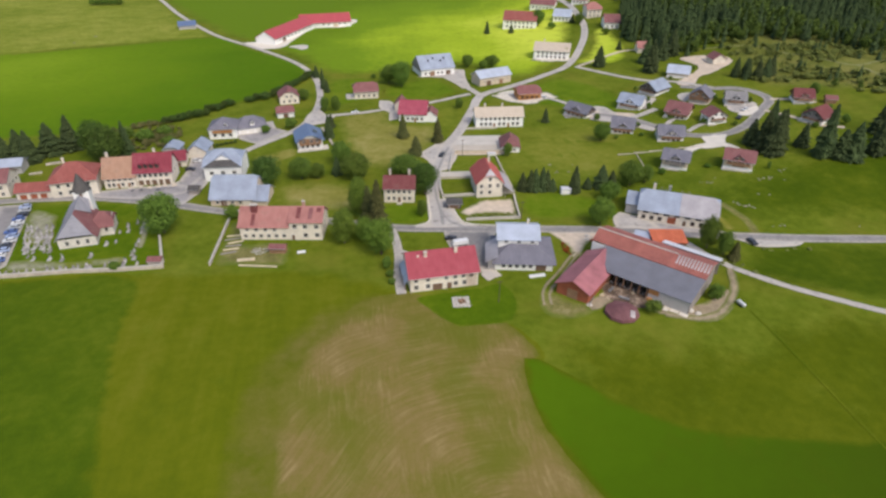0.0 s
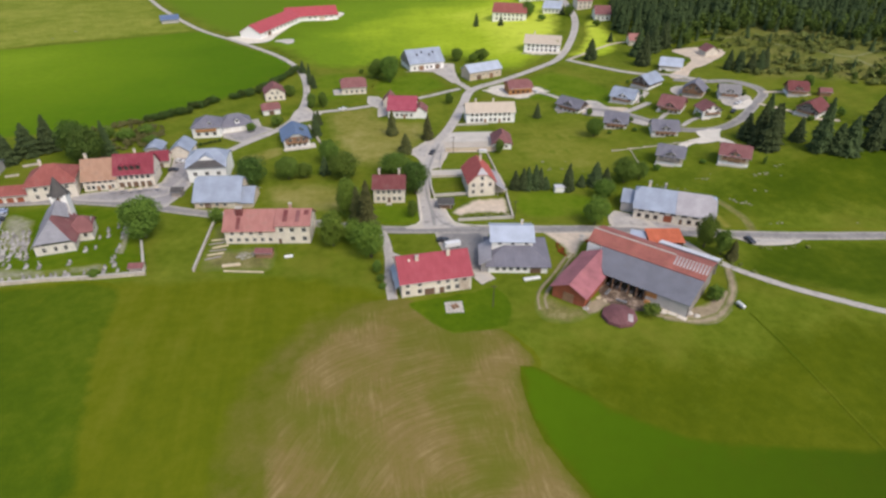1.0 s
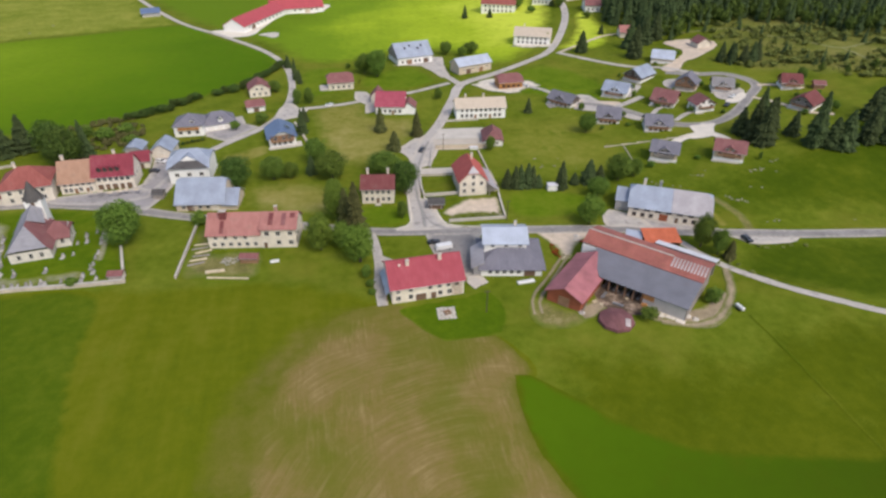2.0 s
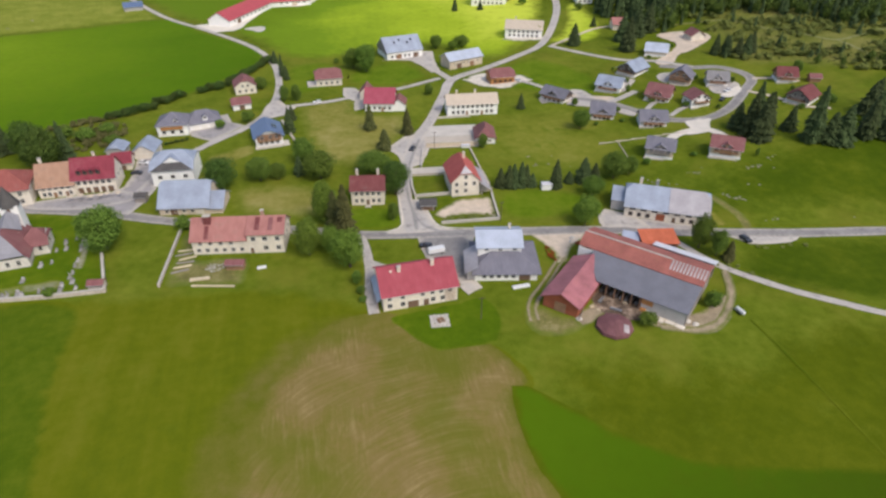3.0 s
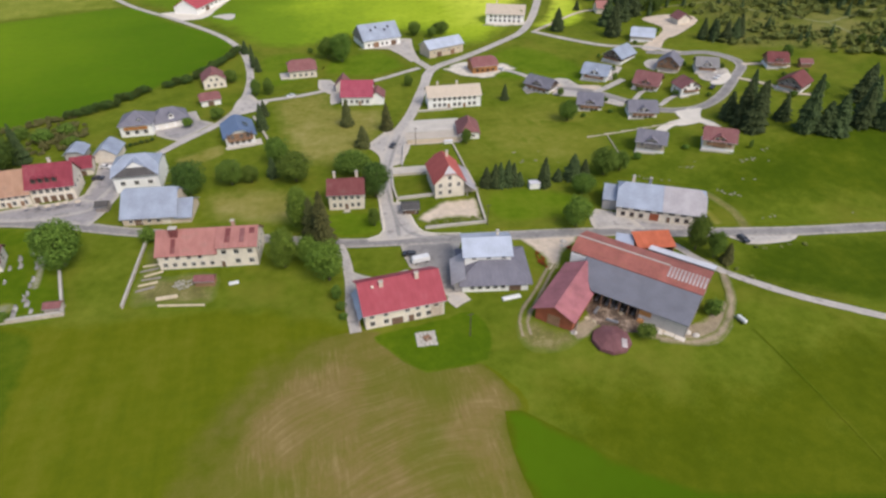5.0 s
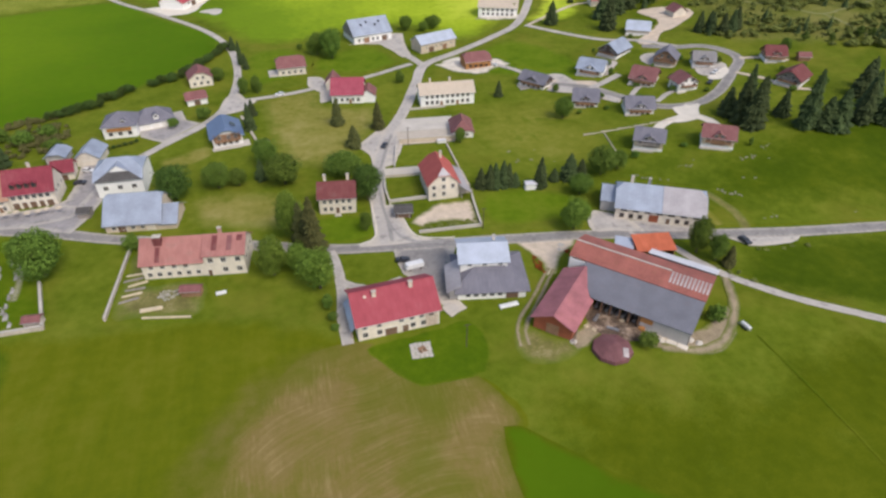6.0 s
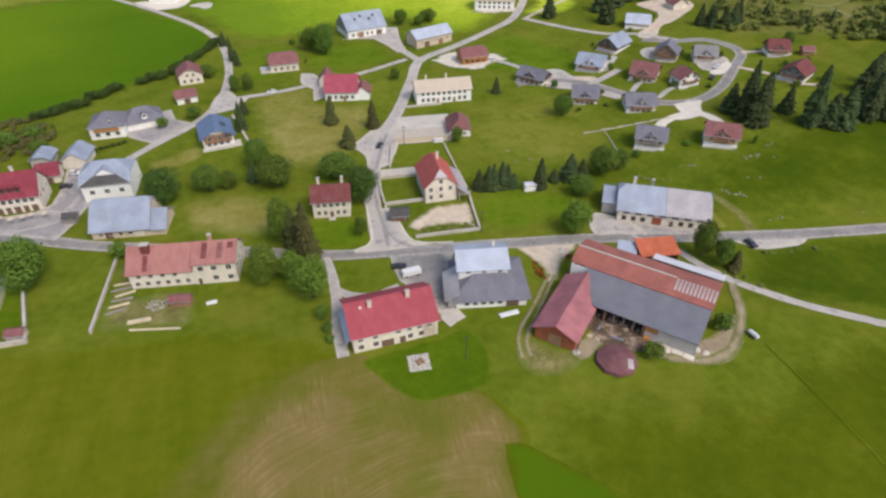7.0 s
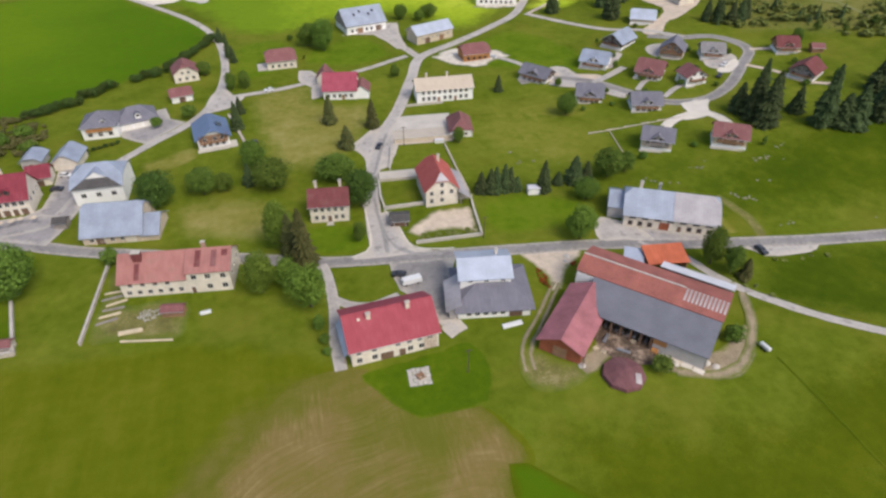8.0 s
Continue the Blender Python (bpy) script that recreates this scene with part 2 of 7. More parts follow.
GRASS_ROUGH = feathered(turf("rough_clearing", dark=(0.092, 0.112, 0.017), mid=(0.140, 0.152, 0.030), light=(0.205, 0.192, 0.056), small=0.5))
HAY = feathered(hay_turf("hay_field"), MARGIN)
HAY_EDGE = feathered(turf("hay_margin", **MARGIN), MOWN)


def dusty(m, dust=(0.50, 0.45, 0.39)):
    """Paving whose edges are worn and powdered with grit, and which was mended here and there."""
    nt = m.node_tree
    b = nt.nodes["Principled BSDF"]
    at = nt.nodes.new("ShaderNodeAttribute")
    at.attribute_name = "feather"
    vec = place_of(nt)
    own = b.inputs["Base Color"].links[0].from_socket
    mend = ramp_node(nt, noise_node(nt, vec, 0.35, 1, 0.3), [(0.62, (0, 0, 0)), (0.66, (0.45, 0.45, 0.45))])
    own = mix_node(nt, mend, own, (0.17, 0.16, 0.16))
    k = math_node(nt, "ADD", at.outputs["Fac"], math_node(nt, "MULTIPLY", math_node(nt, "SUBTRACT", noise_node(nt, vec, 0.8, 4), 0.5), 1.2))
    nt.links.new(mix_node(nt, ramp_node(nt, k, [(0.1, (0.7, 0.7, 0.7)), (0.6, (0, 0, 0))]), own, dust), b.inputs["Base Color"])
    return m


ASPHALT = dusty(mottled("worn_asphalt", (0.245, 0.228, 0.225), 0.25, 0.12, 1.2, 0.9, bump=0.01))
LANE = dusty(mottled("pale_chip_seal", (0.42, 0.385, 0.365), 0.22, 0.12, 1.0, 0.92, bump=0.01), (0.55, 0.49, 0.42))
PAVING = dusty(mottled("grey_paving", (0.305, 0.285, 0.290), 0.25, 0.14, 1.2, 0.9, bump=0.01))
CONCRETE = mottled("concrete", (0.50, 0.46, 0.42), 0.15, 0.2, 1.6, 0.9, bump=0.01)
COURT = mottled("sanded_court", (0.47, 0.41, 0.35), 0.12, 0.2, 1.6, 0.95, bump=0.02)
PALE_SLAB = mottled("pale_slab", (0.66, 0.60, 0.53), 0.12, 0.25, 2.0, 0.9, bump=0.01)
GRAVEL = mottled("crushed_limestone", (0.56, 0.46, 0.37), 0.22, 0.25, 2.5, 0.95, bump=0.04)
DIRT = feathered(mottled("trodden_earth", (0.30, 0.24, 0.165), 0.35, 0.25, 1.8, 0.95, bump=0.05), None, 1.2)
WORN = feathered(mottled("trampled_turf", (0.165, 0.152, 0.045), 0.35, 0.25, 1.8, 0.95, bump=0.05, tint=(0.24, 0.20, 0.10)), None, 1.2)
GRAVEL_SOFT = feathered(mottled("trodden_gravel", (0.56, 0.46, 0.37), 0.25, 0.25, 2.5, 0.95, bump=0.04), None, 1.4)
GRAVE_GRAVEL = feathered(mottled("grave_gravel", (0.27, 0.262, 0.18), 0.4, 0.5, 2.5, 0.95, bump=0.04), None, 1.6)
PALE_GRAVEL = feathered(mottled("pale_rubble", (0.64, 0.58, 0.51), 0.25, 0.4, 2.5, 0.95, bump=0.04), None, 1.4)
MARKS = dusty(mottled("tyre_worn_seal", (0.29, 0.275, 0.268), 0.25, 0.12, 1.0, 0.92, bump=0.01), (0.42, 0.385, 0.365))
GRASS_TRACK = feathered(mottled("bleached_track", (0.22, 0.205, 0.095), 0.3, 0.2, 1.8, 0.95, bump=0.04), None, 1.0)
ROCK = mottled("weathered_limestone", (0.20, 0.19, 0.13), 0.3, 0.6, 3.0, bump=0.03)
MUD = mottled("farmyard_muck", (0.13, 0.09, 0.065), 0.6, 0.35, 1.6, 0.9, bump=0.1, tint=(0.28, 0.21, 0.16))

R_RED = tiled_roof("red_tiles", (0.325, 0.064, 0.085), moss=0.1, vary=0.15)
R_PINK = tiled_roof("faded_red_tiles", (0.36, 0.160, 0.145), moss=0.35)
R_BROWN = tiled_roof("dark_red_tiles", (0.165, 0.050, 0.052), moss=0.3)
R_SCARLET = tiled_roof("orange_red_tiles", (0.275, 0.085, 0.074), moss=0.3)
R_BRICKRED = tiled_roof("brick_red_tiles", (0.42, 0.100, 0.090), moss=0.15, vary=0.15)
R_ORANGE = tiled_roof("orange_tiles", (0.48, 0.125, 0.065), moss=0.05)
R_TAN = tiled_roof("weathered_tan_tiles", (0.365, 0.215, 0.150), moss=0.4)
R_CRIMSON = tiled_roof("crimson_tiles", (0.235, 0.042, 0.062), moss=0.15)
R_ROSE = tiled_roof("rose_tiles", (0.32, 0.064, 0.098), moss=0.15)
R_MAROON = tiled_roof("maroon_tiles", (0.215, 0.090, 0.092), moss=0.3)
R_CREAM = tiled_roof("cream_tiles", (0.50, 0.42, 0.345), vary=0.12, moss=0.15)
R_ASH = tiled_roof("ash_grey_slates", (0.225, 0.215, 0.225), vary=0.15, moss=0.1)
R_CHURCH = tiled_roof("pale_slates", (0.255, 0.25, 0.285), vary=0.2, moss=0.2)
R_COVER = tiled_roof("maroon_membrane", (0.165, 0.072, 0.078), vary=0.25, moss=0.1)
R_SLATE = tiled_roof("grey_slates", (0.165, 0.160, 0.198), vary=0.2, moss=0.15)
R_DARKSLATE = tiled_roof("dark_slates", (0.084, 0.078, 0.078), vary=0.25, moss=0.1)
R_BLUE = sheet_roof("blue_grey_sheet", (0.305, 0.342, 0.43), vary=0.2, metal=0.2, rough=0.5)
R_LILAC = sheet_roof("grey_sheet", (0.37, 0.345, 0.37), vary=0.2, metal=0.15, rough=0.6)
R_SKY = sheet_roof("pale_blue_sheet", (0.43, 0.47, 0.57), vary=0.16, metal=0.2, rough=0.5)
R_PALE = sheet_roof("whitish_sheet", (0.62, 0.61, 0.66), metal=0.1, rough=0.5)
R_NAVY = sheet_roof("blue_sheet", (0.125, 0.175, 0.30), metal=0.2, rough=0.4)
R_RUST = sheet_roof("rusty_red_sheet", (0.32, 0.105, 0.085), vary=0.3, metal=0.1, rough=0.7, rust=0.5)
R_FARMRED = sheet_roof("red_sheet", (0.42, 0.070, 0.085), vary=0.12, metal=0.1, rough=0.55)
R_WING = sheet_roof("dull_red_sheet", (0.35, 0.128, 0.145), vary=0.3, metal=0.1, rough=0.6, rust=0.25)
R_GREY = sheet_roof("fibre_cement", (0.152, 0.154, 0.186), vary=0.15, metal=0.0, rough=0.8, rust=0.05)
R_CLEAR = sheet_roof("translucent_sheet", (0.40, 0.35, 0.35), vary=0.3, metal=0.0, rough=0.4)

W_CREAM = mottled("cream_render", (0.66, 0.595, 0.515), 0.18, 0.35, 3.0)
W_WHITE = mottled("white_render", (0.80, 0.785, 0.775), 0.08, 0.35, 3.0)
W_BEIGE = mottled("beige_render", (0.55, 0.46, 0.36), 0.15, 0.35, 3.0)
W_GREY = mottled("grey_render", (0.42, 0.40, 0.40), 0.15, 0.35, 3.0)
W_STONE = mottled("rubble_stone", (0.48, 0.42, 0.37), 0.30, 0.6, 2.2, bump=0.06)
W_STONE_PALE = mottled("limewashed_stone", (0.60, 0.56, 0.52), 0.22, 0.6, 2.2, bump=0.05)
W_DARKWOOD = mottled("dark_larch_boards", (0.095, 0.065, 0.055), 0.3, 0.4, 4.0)
W_WOOD = mottled("brown_boards", (0.27, 0.155, 0.095), 0.35, 0.4, 4.0)
W_ORANGE = mottled("orange_larch_boards", (0.38, 0.18, 0.065), 0.25, 0.4, 4.0)
W_RUSTWOOD = mottled("red_stained_boards", (0.28, 0.085, 0.045), 0.3, 0.4, 4.0)
W_GREYWOOD = mottled("silvered_boards", (0.26, 0.23, 0.22), 0.3, 0.4, 4.0)
TRIM = mottled("painted_trim", (0.74, 0.71, 0.67), 0.08, 0.5, 4.0, bump=0)
FRAME_BROWN = mottled("brown_frame", (0.16, 0.10, 0.07), 0.2, 0.5, 4.0, bump=0)
BRICK = mottled("chimney_brick", (0.42, 0.27, 0.21), 0.25, 0.6, 4.0)
CHIM_CREAM = mottled("chimney_render", (0.62, 0.54, 0.46), 0.2, 0.6, 4.0)
STONE_CAP = mottled("coping_stone", (0.48, 0.44, 0.40), 0.2, 0.5, 3.0)
GRAVE = mottled("grave_stone", (0.33, 0.31, 0.30), 0.3, 0.5, 3.0, per_object=0.7)
TIMBER = mottled("sawn_timber", (0.60, 0.50, 0.36), 0.2, 0.5, 4.0)
BARK = mottled("bark", (0.085, 0.065, 0.050), 0.3, 1.0, 6.0)
METAL = mottled("galvanised_metal", (0.45, 0.45, 0.46), 0.15, 1.0, 5.0, rough=0.45, metal=0.8, bump=0)
BLACK = mottled("rubber", (0.02, 0.02, 0.02), 0.2, 1.0, 6.0, bump=0)
LEAF = foliage("broad_leaves", (0.060, 0.108, 0.016), (0.150, 0.226, 0.036), 0.3)
LEAF_DEEP = foliage("deep_leaves", (0.036, 0.074, 0.014), (0.092, 0.150, 0.028), 0.25)
LEAF_DARK = foliage("hedge_leaves", (0.034, 0.060, 0.014), (0.082, 0.122, 0.028), 0.3)
LEAF_BROWN = foliage("brownish_leaves", (0.084, 0.084, 0.026), (0.172, 0.158, 0.064))
LEAF_WOOD = foliage("wood_leaves", (0.050, 0.088, 0.016), (0.120, 0.178, 0.032))
LEAF_LIGHT = foliage("light_leaves", (0.078, 0.142, 0.018), (0.176, 0.262, 0.040), 0.2)
LEAF_SCRUB = foliage("scrub_leaves", (0.112, 0.132, 0.028), (0.215, 0.232, 0.062))
NEEDLE = foliage("spruce_needles", (0.032, 0.048, 0.018), (0.058, 0.080, 0.027))
NEEDLE_BROWN = foliage("dull_needles", (0.045, 0.050, 0.016), (0.085, 0.085, 0.026))
FLOWER = foliage("red_flowers", (0.10, 0.05, 0.014), (0.38, 0.05, 0.02))

GLASS = nodes_of("window_glass")[0]
gb = GLASS.node_tree.nodes["Principled BSDF"]
gb.inputs["Base Color"].default_value, gb.inputs["Roughness"].default_value = (0.035, 0.035, 0.042, 1), 0.12


def paint(name, col, rough=0.3):
    m, nt, b = nodes_of(name)
    c = ramp_node(nt, noise_node(nt, own_place(nt), 1.5, 3), [(0.3, tuple(v * 0.88 for v in col)), (0.7, col)])
    nt.links.new(c, b.inputs["Base Color"])
    b.inputs["Roughness"].default_value = rough
    b.inputs["Coat Weight"].default_value = 0.4
    return m


P_WHITE, P_BLUE, P_DARK = paint("white_paint", (0.72, 0.72, 0.74)), paint("blue_paint", (0.07, 0.13, 0.36)), paint("dark_paint", (0.035, 0.038, 0.050))
P_SILVER, P_RED, P_PALEBLUE = paint("silver_paint", (0.45, 0.47, 0.50)), paint("red_paint", (0.40, 0.04, 0.03)), paint("pale_blue_paint", (0.38, 0.46, 0.68))

# ---- mesh helpers ----


def link_mesh(name, verts, faces, material, smooth=False):
    me = bpy.data.meshes.new(name)
    me.from_pydata([tuple(v) for v in verts], [], [tuple(f) for f in faces])
    me.materials.append(material)
    if smooth:
        me.polygons.foreach_set("use_smooth", [True] * len(me.polygons))
    me.update()
    return me


def part(name, data, parent, label="", m=None):
    """A mesh as one part under a thing or under a part, at m in its parent's space."""
    ob = new(name, data)
    ob.parent = parent
    if m is not None:
        ob.matrix_basis = m
    return tagged(ob, label) if label else ob


def thing(name, m, label, category, group="", data=None, kind=""):
    ob = new(name, data)
    ob.matrix_basis = m
    return tagged(ob, label, category, group, kind)


def bm_mesh(name, bm, material, bevel=0.0):
    if bevel:
        bmesh.ops.bevel(bm, geom=bm.edges[:], offset=bevel, segments=1, affect="EDGES")
    bmesh.ops.recalc_face_normals(bm, faces=bm.faces[:])
    me = bpy.data.meshes.new(name)
    bm.to_mesh(me)
    bm.free()
    me.materials.append(material)
    return me


def add_box(bm, x0, x1, y0, y1, z0, z1, m=None):
    v = [bm.verts.new(p) for p in ((x0, y0, z0), (x1, y0, z0), (x1, y1, z0), (x0, y1, z0), (x0, y0, z1), (x1, y0, z1), (x1, y1, z1), (x0, y1, z1))]
    for f in ((3, 2, 1, 0), (4, 5, 6, 7), (0, 1, 5, 4), (1, 2, 6, 5), (2, 3, 7, 6), (3, 0, 4, 7)):
        bm.faces.new([v[i] for i in f])
    if m is not None:
        for q in v:
            q.co = m @ q.co
    return v


def box_mesh(name, sx, sy, sz, material, bevel=0.0, z0=0.0):
    bm = bmesh.new()
    add_box(bm, -sx / 2, sx / 2, -sy / 2, sy / 2, z0, z0 + sz)
    return bm_mesh(name, bm, material, bevel)


def tube_mesh(name, r0, r1, z0, z1, material, seg=8):
    bm = bmesh.new()
    bmesh.ops.create_cone(bm, cap_ends=True, segments=seg, radius1=r0, radius2=r1, depth=z1 - z0, matrix=Matrix.Translation((0, 0, (z0 + z1) / 2)))
    return bm_mesh(name, bm, material)


# ---- ground ----


def ease(a, b, v):
    v = min(1.0, max(0.0, (v - a) / (b - a)))
    return v * v * (3 - 2 * v)


def lie(x, y):
    """The height of the land: level village floor, a slope that climbs to the woods, a dip in front."""
    r = max(0.0, x - 94)
    r = r * r / (r + 15)
    z = 0.078 * r * ease(152, 215, y)
    z -= 0.05 * max(0.0, 135 - y) * ease(135, 75, y) if y < 135 else 0.0
    z += 0.10 * max(0.0, min(y, 1500) - 412) * ease(112, 325, x) * ease(412, 525, y)
    if y < 0:
        z += 0.02 * min(-y, 150)
    return min(z, 120.0)


def axis_steps(lo, hi, fine_lo, fine_hi, step):
    out = list(np.arange(fine_lo, fine_hi + 0.1, step))
    g, v = step, fine_hi
    while v < hi:
        g *= 1.35
        v += g
        out.append(min(v, hi))
    g, v = step, fine_lo
    while v > lo:
        g *= 1.35
        v -= g
        out.insert(0, max(v, lo))
    return out


gx, gy = axis_steps(-4200, 4200, -260, 420, 5), axis_steps(-4200, 4200, 20, 700, 5)
gv = [(x, y, lie(x, y)) for y in gy for x in gx]
nx = len(gx)
gf = [(j * nx + i, j * nx + i + 1, (j + 1) * nx + i + 1, (j + 1) * nx + i) for j in range(len(gy) - 1) for i in range(nx - 1)]
thing("ground", Matrix(), "rolling green pasture round a mountain village", "ground", data=link_mesh("ground", gv, gf, GRASS, True), kind="structure")


def smooth_line(pts, step=3.0, closed=False):
    """Catmull-Rom through the points, sampled at even steps."""
    p = [Vector((*q, 0)) for q in pts]
    n = len(p)
    out = []
    for i in range(n if closed else n - 1):
        a, b = p[i], p[(i + 1) % n]
        if closed:
            o, c = p[i - 1], p[(i + 2) % n]
        else:
            o = p[i - 1] if i else a * 2 - b
            c = p[i + 2] if i + 2 < n else b * 2 - a
        k = max(1, int((b - a).length / step))
        for j in range(k):
            t = j / k
            out.append(0.5 * (2 * a + (b - o) * t + (2 * o - 5 * a + 4 * b - c) * t * t + (3 * a - o - 3 * b + c) * t ** 3))
    if not closed:
        out.append(p[-1])
    return [(q.x, q.y) for q in out]


def patch(name, pts, material, lift, label, category, smooth=True, ragged=0.0, cell=6.0, kind="structure", soft=4.0):
    """A sheet of ground cover inside an outline, laid over the land."""
    lift += 0.03 if category in ("field", "meadow", "lawn") else 0.08
    ring = smooth_line(pts, 2.5, True) if smooth else [tuple(q) for q in pts]
    if not smooth:
        dense = []
        for a, b in zip(ring, ring[1:] + ring[:1]):
            k = max(1, int(math.dist(a, b) / 3))
            dense += [(a[0] + (b[0] - a[0]) * j / k, a[1] + (b[1] - a[1]) * j / k) for j in range(k)]
        ring = dense
    if ragged:
        ring = [(x + ragged * noise.noise((x * 0.4, y * 0.4, 3)), y + ragged * noise.noise((x * 0.4, y * 0.4, 9))) for x, y in ring]
    xs, ys = [q[0] for q in ring], [q[1] for q in ring]
    inner = [(x, y) for x in np.arange(min(xs) + 1.3, max(xs), cell) for y in np.arange(min(ys) + 1.7, max(ys), cell)]
    n = len(ring)
    turn = 1 if sum(a[0] * b[1] - b[0] * a[1] for a, b in zip(ring, ring[1:] + ring[:1])) > 0 else -1
    for i in range(0, n, 1 if soft < 3 else 2):
        a, b = ring[i - 1], ring[(i + 1) % n]
        d = math.dist(a, b) or 1.0
        inner += [(ring[i][0] - turn * (b[1] - a[1]) / d * w, ring[i][1] + turn * (b[0] - a[0]) / d * w) for w in (soft * 0.5, soft)]
    vs, _, fs, *_ = geometry.delaunay_2d_cdt([Vector(q) for q in ring + inner], [(i, (i + 1) % n) for i in range(n)], [], 1, 0.01)
    me = link_mesh(name, [(v.x, v.y, lie(v.x, v.y) + lift) for v in vs], fs, material)
    rim = np.array(ring)
    me.attributes.new("feather", "FLOAT", "POINT").data.foreach_set("value", [min(1.0, math.sqrt(((rim - (v.x, v.y)) ** 2).sum(1).min()) / soft) for v in vs])
    return thing(name, Matrix(), label, category, data=me, kind=kind)


def ribbon(name, pts, width, material, lift, label, category="road", ragged=0.25):
    """A road along a line, with slightly crumbled edges."""
    lift += 0.08
    line = smooth_line(pts, 2.5)
    vs, fs = [], []
    for i, (x, y) in enumerate(line):
        a, b = line[max(0, i - 1)], line[min(len(line) - 1, i + 1)]
        d = Vector((b[0] - a[0], b[1] - a[1])).normalized()
        for k in (-1, 0, 1):
            w = k * (width / 2 + ragged * noise.noise((x * 0.3, y * 0.3, 5 + k)))
            px_, py_ = x - d.y * w, y + d.x * w
            vs.append((px_, py_, lie(px_, py_) + lift + (0.04 if k == 0 else 0)))
        if i:
            j = 3 * i
            fs += [(j - 3, j - 2, j + 1, j), (j - 2, j - 1, j + 2, j + 1)]
    me = link_mesh(name, vs, fs, material)
    me.attributes.new("feather", "FLOAT", "POINT").data.foreach_set("value", [0.15, 1.0, 0.15] * len(line))
    return thing(name, Matrix(), label, category, data=me, kind="structure")


# fields
patch("meadow", [(-300, 295), (-171, 300), (-114, 308), (-66, 338), (-27, 404), (-70, 470), (-100, 512), (-137, 506), (-175, 493), (-211, 484), (-300, 450)], GRASS_MEADOW, 0.03, "deep green smooth meadow behind the hedge", "meadow", ragged=1.5, soft=5.0)
# this meadow and the next carry painted sunlight in their base colour
patch("meadow", [(-16, 398), (-34, 434), (-64, 478), (-102, 527), (-146, 610), (-184, 700), (-150, 780), (120, 790), (186, 606), (192, 556), (188, 515), (180, 476), (162, 434), (138, 392), (118, 370), (98, 372), (78, 406), (40, 404), (12, 388)], GRASS_SUNLIT, 0.03, "bright yellow-green meadow with sunlight in its colour", "meadow", ragged=2, soft=15.0)
patch("meadow", [(150, 388), (170, 376), (186, 386), (196, 410), (202, 440), (204, 466), (192, 466), (178, 430), (164, 404)], GRASS_SUNLIT, 0.03, "bright grass beside the upper street with sunlight in its colour", "meadow", ragged=1, soft=8)
patch("hay_margin", [(-2, 149), (10, 147), (18, 140), (26, 128.5), (36, 128.5), (43, 123), (47, 114), (43, 104), (46, 84), (54, 62), (46, 16), (-24, 16), (-34, 60), (-35, 100), (-30, 122), (-16, 140)], HAY_EDGE, 0.06, "half-dried mown grass round the hay field", "field", ragged=2.0, soft=7.0)
patch("hay_field", [(-22, 60), (-23, 92), (-23, 108), (-19, 120), (-13, 130), (-5, 140), (0, 145), (7.5, 146), (13, 146), (19, 143.6), (24, 141), (29, 136), (33, 132), (38, 130), (42, 124), (45.6, 113.6), (41.3, 110.3), (39.4, 99.8), (40.5, 89), (43, 82.8), (46.4, 73.6), (52, 58), (44, 20), (-16, 20)], HAY, 0.09, "brown mown hay field with curved mower passes", "field", ragged=0.8, soft=4.5)
patch("pasture", [(46, 118), (62, 124), (84, 119), (104, 116), (122, 124), (150, 120), (230, 68), (330, 20), (330, -10), (44, -10), (46, 80)], GRASS_OLIVE, 0.03, "olive green pasture below the barn", "field", ragged=2, soft=18)
patch("grass_strip", [(41.2, 112.4), (45.0, 111.6), (51, 105.6), (56, 100.4), (64.9, 92.4), (71, 88), (78.1, 84.2), (97, 79.4), (118.6, 75.5), (150, 70), (210, 56), (210, 10), (43, 10), (52, 56), (46.4, 73.4), (43, 82.6), (40.6, 89), (39.6, 100), (40.2, 108)], GRASS_STRIP, 0.12, "bright deep green strip beside the hay field", "field", ragged=0.5, soft=2.2)
patch("grass_field", [(-110, 171), (-52, 168), (-20, 165), (0, 158), (12, 148), (8, 138), (0, 120), (-6, 90), (0, 20), (-90, 20), (-95, 85), (-100, 136)], GRASS_STRIPED, 0.03, "olive mown grass with faint tractor lines", "field", ragged=1.0, soft=5.0)
patch("grass_field", [(-150, 172), (-115, 171), (-73, 168), (-68, 136), (-63, 107), (-59, 85), (-55, 40), (-53, 20), (-230, 20), (-230, 120)], GRASS_DARK, 0.06, "darker uncut grass below the churchyard wall", "field", ragged=1.0, soft=3.0)
patch("pasture", [(-8, 312), (20, 318), (22, 300), (34, 294), (44, 290), (40, 268), (22, 240), (2, 244), (-4, 262)], GRASS_PALE, 0.03, "dry yellowish paddock between the lanes", "field", ragged=1.0, soft=10)
patch("pasture", [(-30, 232), (-8, 230), (4, 220), (6, 204), (-8, 202), (-32, 212)], GRASS_PALE, 0.03, "dry yellowish paddock behind the farmhouse", "field", ragged=1.0, soft=10)
patch("pasture", [(84, 232), (108, 216), (128, 226), (126, 246), (104, 262), (82, 268), (76, 250)], GRASS_THIN, 0.03, "thin stony pasture on the slope", "field", ragged=2.0, soft=10)
patch("pasture", [(-420, 440), (-300, 452), (-211, 486), (-175, 495), (-137, 508), (-108, 520), (-150, 606), (-190, 700), (-236, 800), (-460, 800)], GRASS_UPLAND, 0.025, "dry yellow-green upland pasture beyond the lane", "field", ragged=3.0, soft=8)
